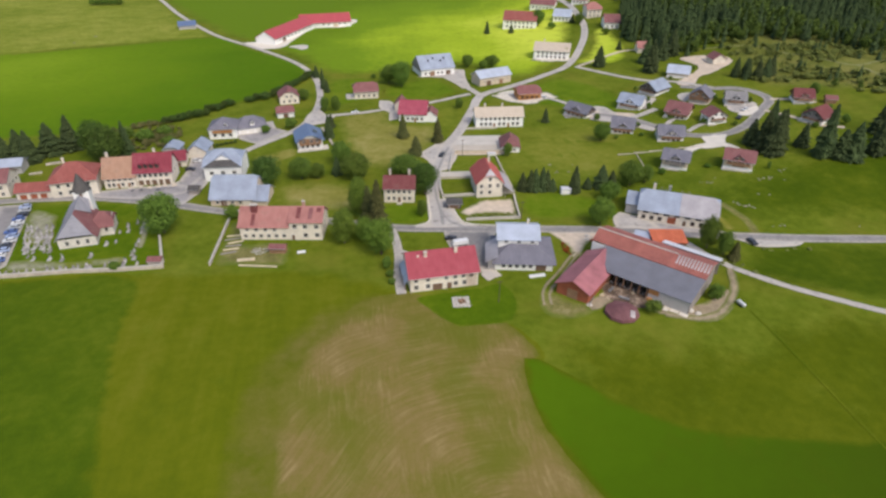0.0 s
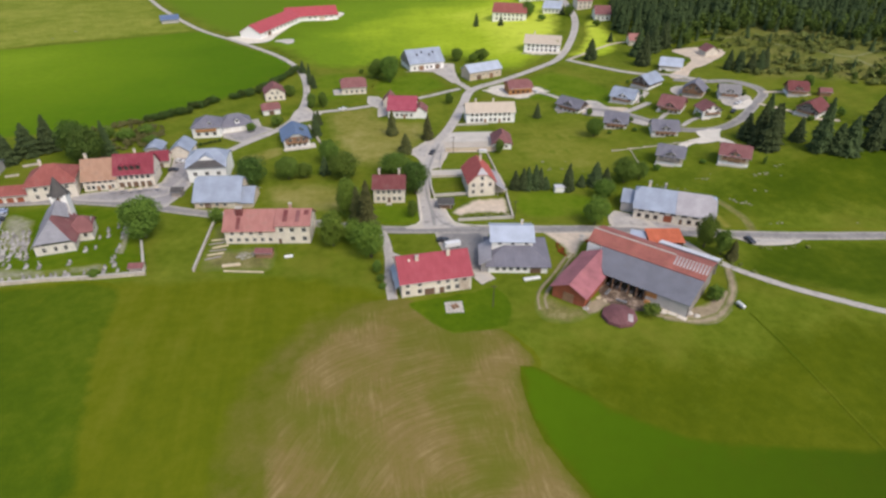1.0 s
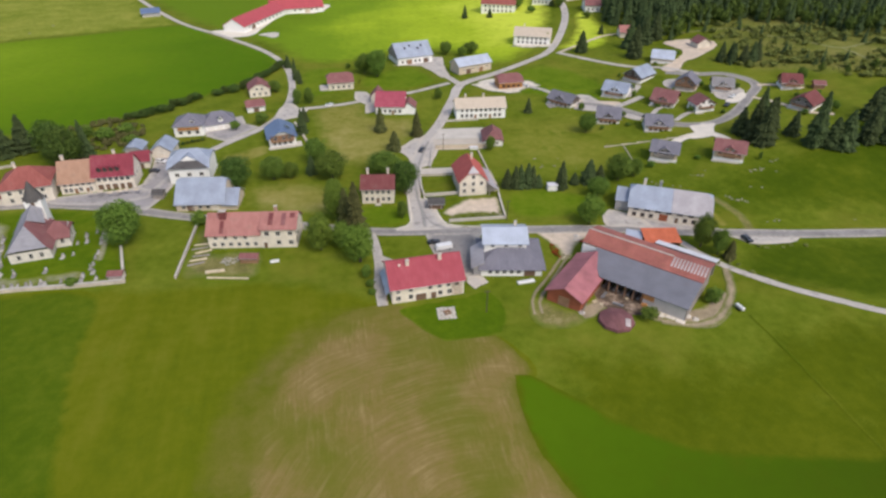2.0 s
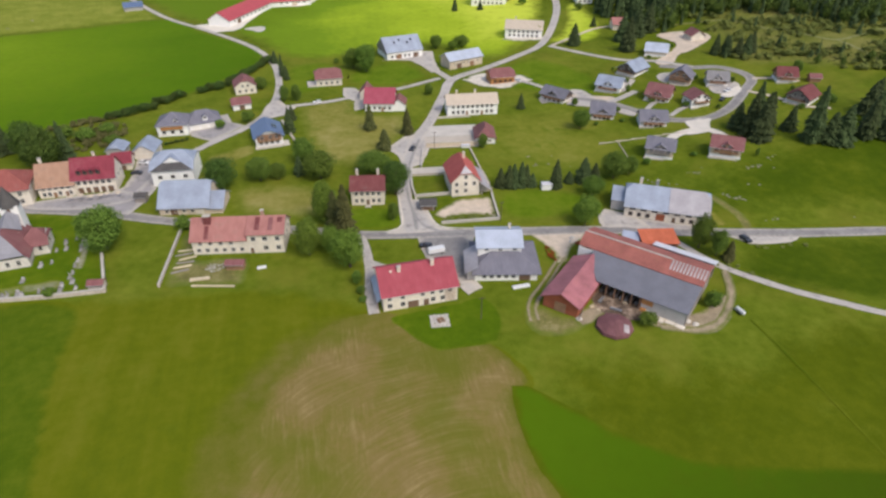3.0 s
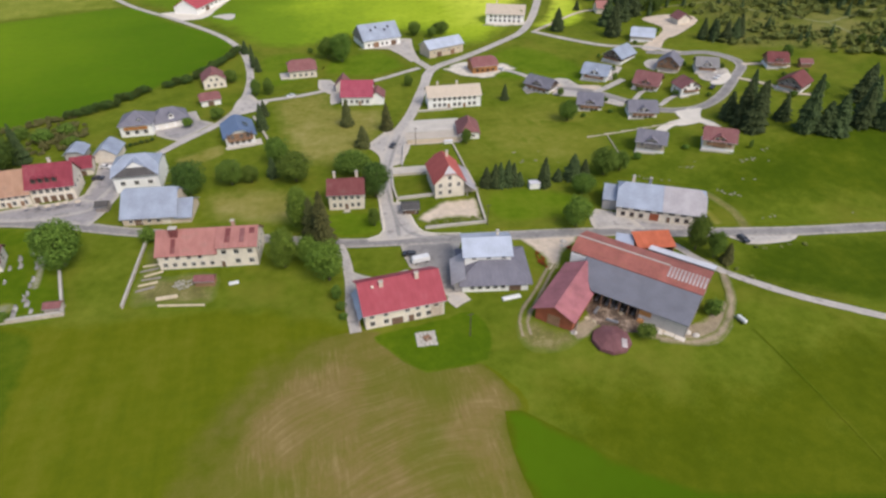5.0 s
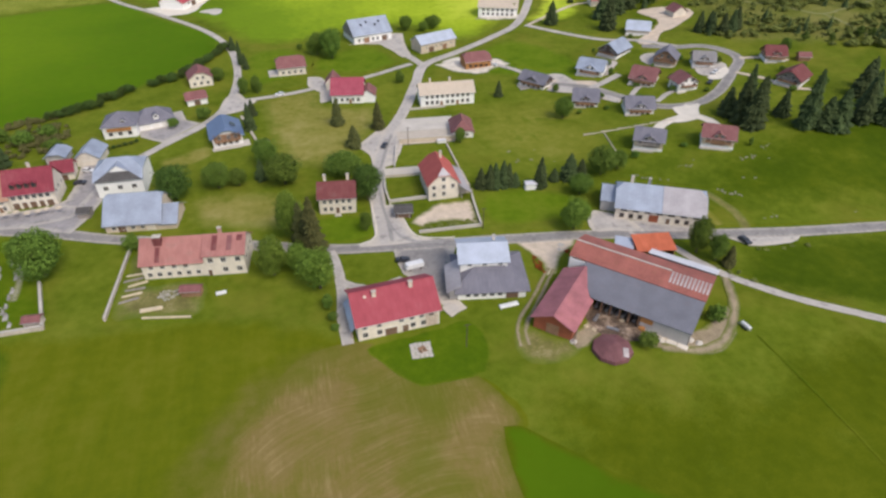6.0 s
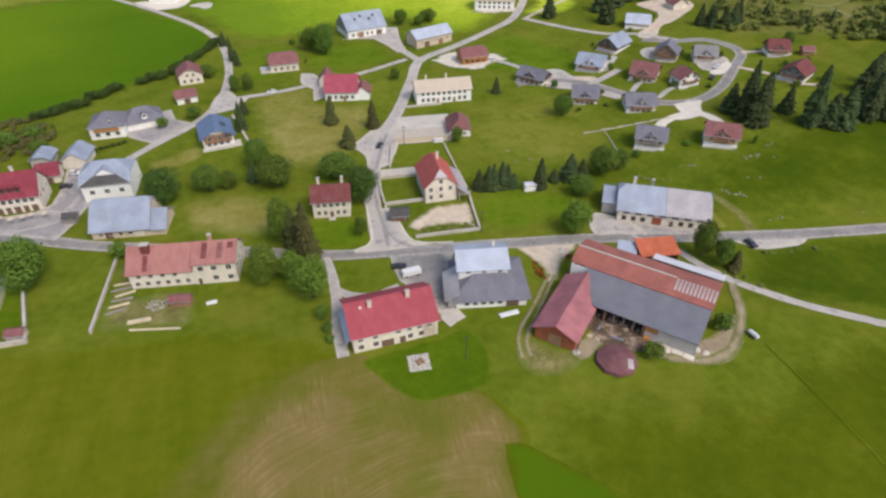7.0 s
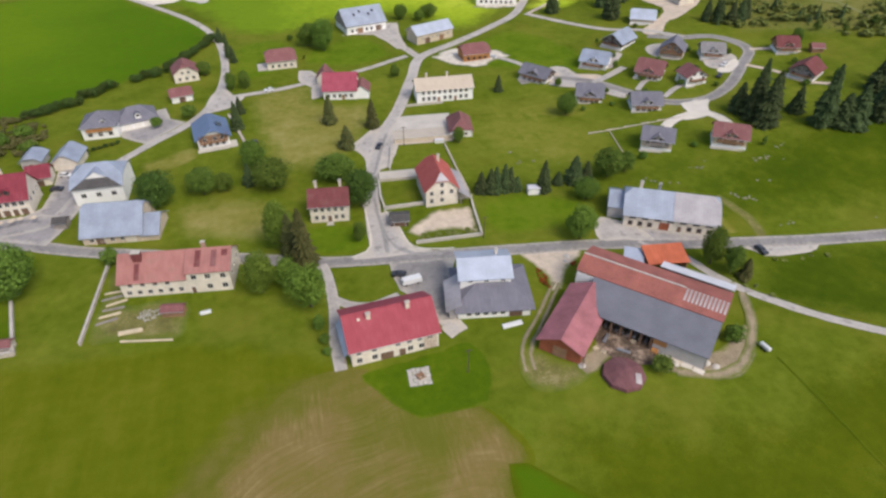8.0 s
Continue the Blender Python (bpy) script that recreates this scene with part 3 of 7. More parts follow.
patch("lawn", [(15.5, 143.4), (24, 144.6), (36, 146), (43, 147), (46, 138), (42, 128), (38, 127.4), (32, 127.6), (26.2, 127.8), (21.8, 132.6), (18, 138)], GRASS_DEEP, 0.12, "lush green lawn behind the farmhouse", "lawn", ragged=0.6, soft=0.9)
patch("lawn", [(10, 190), (26, 190), (27, 204), (22, 206), (8, 207), (6, 198)], GRASS_LUSH, 0.03, "lush lawn before the small house", "lawn")
patch("lawn", [(64, 188), (84, 184), (100, 181), (100, 196), (88, 204), (66, 208)], GRASS_LUSH, 0.03, "lush green paddock by the street", "lawn", ragged=0.8)
patch("lawn", [(-128, 222), (-88, 222), (-68, 212), (-70, 196), (-67, 174), (-112, 175), (-118, 180)], GRASS_DEEP, 0.02, "churchyard lawn between the graves", "lawn", ragged=0.4)
patch("yard", [(-125.3, 219.5), (-121.8, 220.5), (-117.6, 218), (-112.4, 214.6), (-110.5, 206.4), (-107.6, 195), (-111.8, 192.6), (-117.2, 197.4)], GRAVE_GRAVEL, 0.04, "pale gravel among the graves", "yard", True, 1.2, soft=4.0)
patch("yard", [(-115.7, 183.6), (-104.4, 181.4), (-93.5, 179.7), (-80.6, 181), (-79.4, 176), (-103.0, 175.4), (-114.6, 176.6)], GRAVE_GRAVEL, 0.04, "pale gravel along the graves by the wall", "yard", True, 1.4, soft=3.4)
ribbon("path", [(-83.4, 217.6), (-80.6, 210), (-78, 202), (-76.6, 194), (-76, 186)], 2.2, GRAVE_GRAVEL, 0.05, "pale gravel path between the graves", "path", 0.5)
ribbon("path", [(236, 386), (258, 384), (273, 379), (280, 356), (290, 343), (294, 328), (300, 318), (317, 320), (340, 325)], 2.6, GRASS_TRACK, 0.06, "faint forest track over the clearing", "path", 0.8)
ribbon("path", [(300, 318), (299, 302), (294, 276)], 2.4, GRASS_TRACK, 0.06, "faint forest track over the clearing", "path", 0.8)
patch("garden_soil", [(-48.6, 172), (-47, 188), (-46.4, 200), (-42.6, 199), (-41, 184), (-32, 183.4), (-25, 180), (-25, 173), (-26, 167.4), (-41, 169.6)], WORN, 0.05, "trampled garden ground with thin grass", "ground", ragged=1.2, soft=4.5)
patch("lawn", [(20, 345), (40, 334), (62, 343), (63, 358), (56, 373), (44, 375), (30, 368), (21, 358)], GRASS_LUSH, 0.03, "green lawn below the big farm", "lawn", ragged=0.8, soft=5)
patch("lawn", [(-12, 330), (6, 336), (20, 352), (18, 372), (6, 384), (-12, 380), (-15, 352)], GRASS_LUSH, 0.03, "green meadow between the lane houses", "lawn", ragged=0.8, soft=6)
patch("yard", [(124, 404), (136, 396), (150, 391), (157, 399), (146, 404), (132, 414)], PALE_GRAVEL, 0.05, "pale bare ground round the far house", "yard", False, 2.0, soft=3.0)
patch("hayrick_ground", [(228, 312), (246, 290), (275, 276), (310, 262), (400, 250), (440, 330), (370, 400), (300, 420), (262, 410), (246, 380)], GRASS_ROUGH, 0.03, "brownish rough clearing below the woods", "ground", ragged=4.0, soft=14)

# roads, yards and paths
ribbon("road", [(-260, 216), (-170, 226), (-138, 230), (-114, 229.5), (-101, 227.6), (-87, 223.6), (-73, 219), (-63, 214.2), (-52, 209.7), (-33, 203), (-11.7, 195.8), (0, 191.6), (13, 187.2), (25, 185), (39, 182.8), (54.6, 180.6), (73, 177.6), (84, 175.8), (100, 172.5), (116, 168), (136, 163), (155, 159), (174, 156), (187, 154), (300, 136), (420, 124)], 4.9, ASPHALT, 0.09, "worn grey asphalt village road")
ribbon("road", [(28, 186), (30, 210), (35, 237), (43, 261), (54, 283), (66, 313), (76, 337), (96, 351), (122, 367), (145, 385), (170, 430), (188, 474), (196, 515), (199, 557), (192, 604), (170, 680)], 5.0, LANE, 0.10, "pale village street climbing past the houses")
ribbon("road", [(75, 339), (70, 358), (68, 372), (66, 380)], 4.2, LANE, 0.11, "pale farm lane to the big barn")
ribbon("road", [(-69, 232), (-61, 255), (-48, 273), (-30, 293), (-21, 315), (-18, 350), (-23, 392), (-38, 429), (-69, 474), (-106, 523), (-150, 608), (-188, 697), (-230, 790)], 3.7, LANE, 0.10, "narrow pale lane winding to the far farm")
ribbon("road", [(-19, 313), (5, 316), (21, 321), (43, 327.6), (62, 337), (70, 341)], 3.2, LANE, 0.12, "narrow pale connecting lane")
ribbon("road", [(148, 379), (162, 355), (176, 336), (192, 326), (205, 309)], 3.4, LANE, 0.12, "narrow pale lane to the chalets")
ribbon("road", [(112, 293), (126, 292), (141, 281), (150, 265), (160, 250), (175, 246), (191, 253), (209, 269), (221, 281), (222, 293), (216, 304), (203, 309), (190, 318)], 5.0, ASPHALT, 0.11, "grey looped chalet road")
ribbon("road", [(141, 279), (150.4, 282.8), (161.3, 288.4)], 3.6, LANE, 0.13, "short pale lane between chalets")
ribbon("path", [(112, 326), (118, 316), (122, 305), (124, 292)], 2.8, LANE, 0.12, "pale drive from the timber house", "path")
ribbon("path", [(171, 246), (166, 238), (154, 235), (144, 228)], 4.2, PALE_SLAB, 0.13, "pale gravel drive to a chalet", "path")
ribbon("path", [(166, 240), (171, 230), (170, 220)], 4.2, PALE_SLAB, 0.14, "pale gravel drive to a chalet", "path")
ribbon("path", [(222, 282), (232, 278), (240, 270)], 2.6, GRAVEL, 0.13, "pale gravel drive to a red chalet", "path")
ribbon("path", [(210, 268), (217, 256), (220, 244), (230, 236)], 2.4, GRAVEL, 0.13, "pale gravel drive to a red chalet", "path")
ribbon("path", [(150, 379), (185, 400), (200, 402)], 2.6, GRAVEL, 0.13, "pale gravel track to a hut", "path")
ribbon("road", [(104, 172), (110, 166.6), (114, 161), (115.6, 155.6), (118.6, 149.2), (123, 142.6), (133, 132), (143, 124), (160, 112), (230, 66)], 2.7, LANE, 0.10, "pale farm track across the pasture")
ribbon("path", [(119.8, 144.6), (116.2, 136.2), (111.4, 129.2), (103.9, 122.8), (96, 121.4), (87.5, 124.8)], 2.7, DIRT, 0.12, "trodden earth loop round the barn", "path", 0.6)
ribbon("path", [(72.4, 162), (70.2, 159.4), (65.2, 153.3), (60.7, 148.2), (56.8, 144), (54.4, 139.6), (53.4, 134)], 1.2, DIRT, 0.10, "wheel rut in the grass", "path", 0.3)
ribbon("path", [(73.8, 161), (72, 159), (68.4, 154.6), (62.8, 147.6), (58.5, 142.6), (56.4, 139), (55.6, 134)], 1.2, DIRT, 0.10, "wheel rut in the grass", "path", 0.3)
patch("worn_grass", [(54, 141), (52.4, 134), (53.6, 128), (60.7, 126.6), (68, 129), (75.4, 134.4), (70.4, 135.6), (64, 133.6), (59.6, 138.4)], WORN, 0.06, "worn earth and trampled grass behind the barn wing", "ground", ragged=1.4, soft=3.4)
ribbon("path", [(113.4, 122.4), (114.6, 108), (116, 90), (117, 78), (119, 60)], 0.5, GRASS_DARK, 0.08, "dark ditch line in the pasture", "path", 0.2)
ribbon("path", [(11, 186.6), (12, 181), (12.4, 174), (12.2, 166), (11.2, 156), (11.3, 145.8)], 3.0, LANE, 0.12, "pale drive beside the red-roofed house", "path")
ribbon("path", [(12, 172), (16, 168), (22, 166), (30, 168)], 2.6, LANE, 0.13, "pale drive behind the red-roofed house", "path")
ribbon("path", [(129, 182), (134, 176), (134, 168)], 3.5, GRASS_PALE, 0.08, "worn grass track", "path", 0.6)
patch("yard", [(30, 184.6), (40, 183), (50, 181.4), (47.4, 176), (45.4, 168), (43, 158), (42, 152.6), (38.4, 154), (37, 160), (32.4, 167.5), (30.6, 170), (29.8, 176)], ASPHALT, 0.075, "grey asphalt yard between houses", "yard", False, 0.3)
patch("yard", [(37.4, 156.2), (43, 155), (44, 151.2), (41.4, 150), (39.3, 148.7), (38, 152)], LANE, 0.13, "cracked pale concrete slab", "yard", False, 0.4)
patch("yard", [(67.6, 178), (77, 177.6), (86.6, 175.4), (86, 172), (80, 167.4), (76.4, 163.4), (73.2, 158.6), (70.0, 158.6), (71.4, 164.4), (69.6, 170)], GRAVEL_SOFT, 0.075, "pale gravel yard by the street", "yard", True, 0.6, soft=1.6)
patch("yard", [(37.6, 195.4), (40.4, 198.6), (45.4, 202.4), (50.7, 205.4), (54, 204.4), (61.2, 204.2), (60.6, 196), (59.2, 189.4), (53, 192.6), (47, 193.2), (41.4, 192.4)], GRAVEL_SOFT, 0.07, "pale gravel yard before the gabled house", "yard", True, 1.0, soft=2.4)
patch("yard", [(47, 263), (49, 275), (73, 272.5), (70, 260.5)], CONCRETE, 0.10, "pale concrete court", "yard", False)
patch("yard", [(45, 251), (47, 262.9), (70, 260.4), (68, 248.6)], COURT, 0.10, "beige sanded court below the concrete", "yard", False)
patch("yard", [(35.5, 234), (41, 236), (46.6, 250), (48, 263), (47, 270), (42, 268), (38, 250)], LANE, 0.08, "pale parking place by the street", "yard", False, 0.4)
patch("yard", [(28.6, 253.5), (31, 250), (33, 244), (32.4, 236.5), (36, 240), (40, 255), (42, 268), (38, 265), (34, 260)], LANE, 0.085, "pale widened verge of the street", "yard", True, 0.4)
patch("yard", [(-89, 227), (-74, 240), (-73, 252), (-76, 280), (-69, 282), (-66, 262), (-62, 236), (-64, 226), (-68, 217)], PAVING, 0.12, "grey square between the houses", "yard", False, 0.4)
patch("yard", [(-104, 234), (-73, 236), (-69, 228), (-86, 225), (-104, 229)], PAVING, 0.13, "pale terrace before the inn", "yard")
patch("yard", [(-138, 226), (-126, 226), (-116, 180), (-120, 174), (-128, 174)], ASPHALT, 0.10, "grey asphalt car park by the churchyard", "yard", False)
patch("yard", [(216, 371), (238, 369), (243, 354), (222, 337), (209, 331), (197, 318), (190, 324), (209, 339), (218, 351)], GRAVEL, 0.12, "bare pale gravel building plot", "yard", ragged=0.8)
patch("yard", [(84.4, 131), (85.4, 125.2), (90.8, 122.8), (95.7, 120), (101.1, 119), (106.4, 122.4), (112.4, 128.8), (112.6, 134), (107.5, 131.4), (101.1, 128.2), (96.6, 126.6), (90.8, 130)], DIRT, 0.07, "trodden bare earth beside the barn", "yard", ragged=0.7, soft=1.1)
patch("yard", [(65.4, 135.6), (66.3, 129.2), (70, 129.8), (74.6, 133), (78.4, 137.4), (76.4, 140), (72.2, 137.2), (68.3, 135.4)], DIRT, 0.075, "trodden earth between the barn wing and the tank", "yard", ragged=0.7, soft=1.2)
patch("yard", [(77, 144), (88, 136), (87, 131), (83, 128.5), (75, 132), (74, 139)], MUD, 0.09, "mucky farmyard with straw and dung", "yard", ragged=1.0)
patch("yard", [(-57, 291), (-46, 294.5), (-45, 308), (-41.5, 309), (-39, 298), (-32.5, 293), (-46.3, 277.5), (-55.8, 285.5)], PAVING, 0.10, "grey paved forecourt of the villa", "yard", False, 0.3)
patch("yard", [(-27, 298), (-24, 315), (-19, 328), (-14, 315), (-9, 312), (-13, 303), (-20, 300)], LANE, 0.11, "pale widened lane junction", "yard", False, 0.5)
patch("yard", [(81, 335.5), (90, 343), (97, 345), (103, 339), (112, 339), (117, 331), (119, 324), (110, 321), (101, 316.6), (94, 319), (89, 324)], PALE_GRAVEL, 0.10, "pale gravel terrace round the timber house", "yard", False, 2.2, soft=2.4)
patch("yard", [(42, 380.5), (54, 378.5), (59, 377), (64, 365), (67.4, 352), (72.6, 352), (73.4, 375), (76, 393), (70, 395), (60, 386)], LANE, 0.105, "pale gravel farmyard", "yard", False, 0.5)
patch("yard", [(-79, 490), (-72, 478), (-65, 469), (-51, 470), (-45, 480), (-43, 490), (-34, 520), (-28, 541), (-3, 538), (10, 562), (2, 570), (-30, 548), (-52, 500)], PALE_SLAB, 0.09, "pale concrete apron round the far farm", "yard", True, 0.6)
patch("yard", [(-44, 473), (-38, 468), (-34, 463), (-30, 466), (-30, 476), (-37, 478)], CONCRETE, 0.11, "pale concrete pad of the far manure pit", "yard", True, 0.4)
patch("yard", [(124, 300), (140, 290), (148, 285), (141, 278), (122, 290)], GRAVEL, 0.10, "pale gravel chalet forecourt", "yard")
patch("yard", [(164, 246), (176, 246), (172, 239), (168, 233), (158, 233.5), (163, 239)], PALE_SLAB, 0.145, "pale gravel fork of the chalet drives", "yard", True, 0.4)
patch("yard", [(130.8, 303), (137, 300), (138.5, 292), (140, 284), (143, 276), (149, 270), (147, 260), (141, 267), (136, 275), (126, 282), (123, 286), (131, 292)], LANE, 0.12, "pale paved place among the chalets", "yard", True, 0.4)
patch("yard", [(194.6, 272), (202, 267.6), (211, 276), (210.6, 284), (203.6, 286.6), (197, 281)], LANE, 0.125, "pale paved turning place by a chalet", "yard", True, 0.4)
patch("yard", [(156, 290), (162, 296), (168, 303), (164, 306), (157, 300), (150, 292)], LANE, 0.12, "pale paved forecourt beside the lane", "yard", True, 0.4)
ribbon("path", [(155, 264.5), (160.1, 269.6), (164, 272.4)], 2.4, LANE, 0.13, "narrow pale drive to the brown chalet", "path")
ribbon("path", [(161.5, 254), (168, 258.6), (174, 261.4)], 2.4, LANE, 0.13, "narrow pale drive to the white chalet", "path")
patch("yard", [(185, 307), (179.5, 300.6), (180.6, 292), (187.5, 285), (195, 292), (201.4, 300), (197, 303)], LANE, 0.11, "pale paved ground round the timber chalet", "yard", True, 0.4)
patch("yard", [(195, 267.5), (204, 273), (210, 275.5), (208, 270), (198.6, 264)], PALE_SLAB, 0.13, "pale slab drive beside the loop road", "yard", True, 0.3)
ribbon("path", [(140.6, 162.6), (142.9, 170), (142.8, 176), (140, 186)], 3.4, WORN, 0.05, "worn earth track up the bank", "path", 0.6)
patch("yard", [(132, 161.6), (134.6, 159), (136, 156.4), (140, 155.2), (150, 154.4), (155, 156.2), (158, 158.2), (146, 161)], LANE, 0.08, "pale lay-by beside the road", "yard", True, 0.4)
patch("yard", [(93.6, 176), (101, 174.2), (109, 170.4), (107, 180), (99, 187), (95.4, 184)], LANE, 0.11, "pale forecourt of the long farm", "yard")
patch("yard", [(106, 172.6), (118, 168.6), (131, 165), (131.4, 167), (119, 172.4), (108, 178)], PAVING, 0.105, "grey strip before the long farm", "yard", True, 0.4)
patch("yard", [(16, 336), (22, 334), (26, 323), (24, 303), (19, 301), (20, 314), (15, 323)], LANE, 0.13, "grey drive beside the rose-roofed house", "yard", False, 0.5)
patch("yard", [(21, 188.2), (25, 189.6), (27, 194.4), (28, 204), (30, 208), (35.5, 208), (36.4, 199), (36.8, 193), (38.4, 187.6), (44, 184.4), (30, 185), (20, 186.4)], LANE, 0.12, "pale worn crossroads", "yard", False, 0.3)
# kerbs and wheel marks on the crossing
ribbon("kerb", [(20, 187.6), (24.2, 188.9), (26.2, 191.6), (26.9, 196), (27.4, 204), (27.6, 214)], 0.45, PALE_SLAB, 0.14, "pale stone kerb along the street", "kerb", 0.08)
ribbon("kerb", [(33.6, 209), (36.2, 200), (36.9, 193), (38.6, 187.8), (44, 185.2), (50, 184)], 0.45, PALE_SLAB, 0.14, "pale stone kerb round the corner", "kerb", 0.08)
ribbon("wheel_marks", [(30.4, 187), (31.0, 198), (31.4, 212), (33.0, 226), (37.6, 242), (44.2, 261)], 1.5, MARKS, 0.16, "darker wheel marks along the street", "road", 0.6)
ribbon("wheel_marks", [(46, 182.6), (38, 184.6), (33.6, 188.8), (31.8, 194), (31.2, 200)], 1.2, MARKS, 0.165, "darker wheel marks round the corner", "road", 0.6)
patch("field", [(124, 138), (136, 158), (184, 154), (300, 136), (300, 50), (232, 68), (162, 113)], GRASS_RICH, 0.06, "rich green pasture beside the road", "field", ragged=2, soft=9)
patch("field", [(134, 172), (184, 161), (300, 143), (350, 200), (250, 236), (214, 226), (180, 216), (150, 206), (132, 190)], GRASS_RICH, 0.03, "green slope above the road", "field", ragged=2, soft=20)
patch("field", [(100, 318), (120, 304), (146, 290), (152, 318), (140, 350), (128, 360), (106, 346)], GRASS_LUSH, 0.03, "mown green field above the chalets", "field", ragged=1, soft=6)
patch("pasture", [(-47, 262), (-38, 266), (-29, 271), (-26, 262), (-34, 255), (-44, 254)], GRASS_PALE, 0.05, "pale trampled grass beside the lane", "field", ragged=0.8, soft=4)
patch("pasture", [(70, 232), (96, 240), (118, 236), (134, 250), (128, 276), (104, 284), (78, 284), (66, 262)], GRASS_THIN, 0.025, "yellowish rough slope below the chalets", "field", ragged=2.0, soft=16)

# ---- houses ----
OVER = 0.6


def roof_faces(A, B, ze, zr, s0=1.0, s1=1.0):
    """Top faces of a pitched roof, ridge along x: half length A, half span B, eave and ridge heights.
    s: how far up the slope the verge runs at each end (1 gable, 0 full hip, between: half hip)."""
    rise = zr - ze
    i0, i1 = (1 - s0) * B, (1 - s1) * B
    z0, z1 = ze + s0 * rise, ze + s1 * rise
    out = []
    for sg in (-1, 1):
        f = [(-A, sg * B, ze), (A, sg * B, ze)]
        if 0 < s1 < 1:
            f.append((A, sg * B * (1 - s1), z1))
        f.append((A - i1, 0, zr))
        f.append((-A + i0, 0, zr))
        if 0 < s0 < 1:
            f.append((-A, sg * B * (1 - s0), z0))
        out.append(f if sg < 0 else f[::-1])
    if s1 < 1:
        out.append([(A, -B * (1 - s1), z1), (A, B * (1 - s1), z1), (A - i1, 0, zr)])
    if s0 < 1:
        out.append([(-A, B * (1 - s0), z0), (-A, -B * (1 - s0), z0), (-A + i0, 0, zr)])
    return out


def shell(name, faces, material, thick=0.22, material2=None, pick=None):
    """A slab with the given top faces, thickened downwards."""
    bm = bmesh.new()
    for f in faces:
        bm.faces.new([bm.verts.new(p) for p in f])
    bmesh.ops.remove_doubles(bm, verts=bm.verts[:], dist=0.001)
    top = bm.faces[:]
    if pick is not None:
        for f in top:
            f.material_index = 1 if pick(f.calc_center_median()) else 0
    low = bmesh.ops.duplicate(bm, geom=top)
    lf = [g for g in low["geom"] if isinstance(g, bmesh.types.BMFace)]
    for v in {v for f in lf for v in f.verts}:
        v.co.z -= thick
    bmesh.ops.reverse_faces(bm, faces=lf)
    vm = low["vert_map"]
    for e in [e for e in bm.edges if e.is_boundary and e.link_faces[0] in top]:
        a, b = e.verts
        if a in vm and b in vm:
            bm.faces.new((a, b, vm[b], vm[a]))
    bmesh.ops.recalc_face_normals(bm, faces=bm.faces[:])
    me = bpy.data.meshes.new(name)
    bm.to_mesh(me)
    bm.free()
    me.materials.append(material)
    if material2:
        me.materials.append(material2)
    return me


def wall_shell(name, a, b, h, zr, material, s0=1.0, s1=1.0, foot=-1.2):
    """Outer walls of a house, ridge along x: half length a, half span b."""
    bm = bmesh.new()
    rise = zr - h
    ring = {}
    for e, s in ((-1, s0), (1, s1)):
        pts = [(e * a, -b, foot), (e * a, b, foot), (e * a, b, h)]
        if s >= 1:
            pts.append((e * a, 0, zr))
        elif s > 0:
            pts += [(e * a, b * (1 - s), h + s * rise), (e * a, -b * (1 - s), h + s * rise)]
        pts.append((e * a, -b, h))
        v = [bm.verts.new(p) for p in pts]
        bm.faces.new(v)
        ring[e] = (v[0], v[1], v[2], v[-1])
    l, r = ring[-1], ring[1]
    bm.faces.new((l[0], r[0], r[3], l[3]))
    bm.faces.new((l[1], l[2], r[2], r[1]))
    return bm_mesh(name, bm, material)


_windows = {}


def window_meshes(w, h, trim):
    w, h = w * 1.15, h * 1.1
    key = (w, h, trim.name)
    if key not in _windows:
        bm = bmesh.new()
        t = 0.08
        add_box(bm, -w / 2 - t, -w / 2, -0.07, 0.02, 0, h)
        add_box(bm, w / 2, w / 2 + t, -0.07, 0.02, 0, h)
        add_box(bm, -w / 2 - t, w / 2 + t, -0.075, 0.02, h, h + t)
        add_box(bm, -w / 2 - t - 0.06, w / 2 + t + 0.06, -0.14, 0.02, -t, 0)
        add_box(bm, -0.035, 0.035, -0.05, 0.0, 0, h)
        fr = bm_mesh("window", bm, trim)
        bm = bmesh.new()
        add_box(bm, -w / 2, w / 2, -0.025, 0.015, 0, h)
        _windows[key] = (fr, bm_mesh("pane", bm, GLASS))
    return _windows[key]


def put_window(root, x, y, z, turn, w=1.1, h=1.4, trim=None):
    fr, pn = window_meshes(w, h, trim or TRIM)
    win = part("window", fr, root, m=pose(x, y, z, 0, 0, turn))
    part("pane", pn, win)


_doors = {}


def put_door(root, x, y, z, turn, w=1.1, h=2.1, material=None, name="door"):
    material = material or W_WOOD
    key = (w, h, material.name)
    if key not in _doors:
        bm = bmesh.new()
        add_box(bm, -w / 2, w / 2, -0.05, 0.02, 0, h)
        for k in range(3):
            z0 = h * (0.08 + 0.3 * k)
            add_box(bm, -w * 0.36, w * 0.36, -0.075, -0.05, z0, z0 + h * 0.22)
        leaf = bm_mesh("door", bm, material)
        bm = bmesh.new()
        add_box(bm, -w / 2 - 0.12, -w / 2, -0.09, 0.02, 0, h + 0.12)
        add_box(bm, w / 2, w / 2 + 0.12, -0.09, 0.02, 0, h + 0.12)
        add_box(bm, -w / 2, w / 2, -0.09, 0.02, h, h + 0.12)
        _doors[key] = (leaf, bm_mesh("door_frame", bm, TRIM))
    leaf, fr = _doors[key]
    d = part(name, leaf, root, m=pose(x, y, z, 0, 0, turn))
    part("door_frame", fr, d)


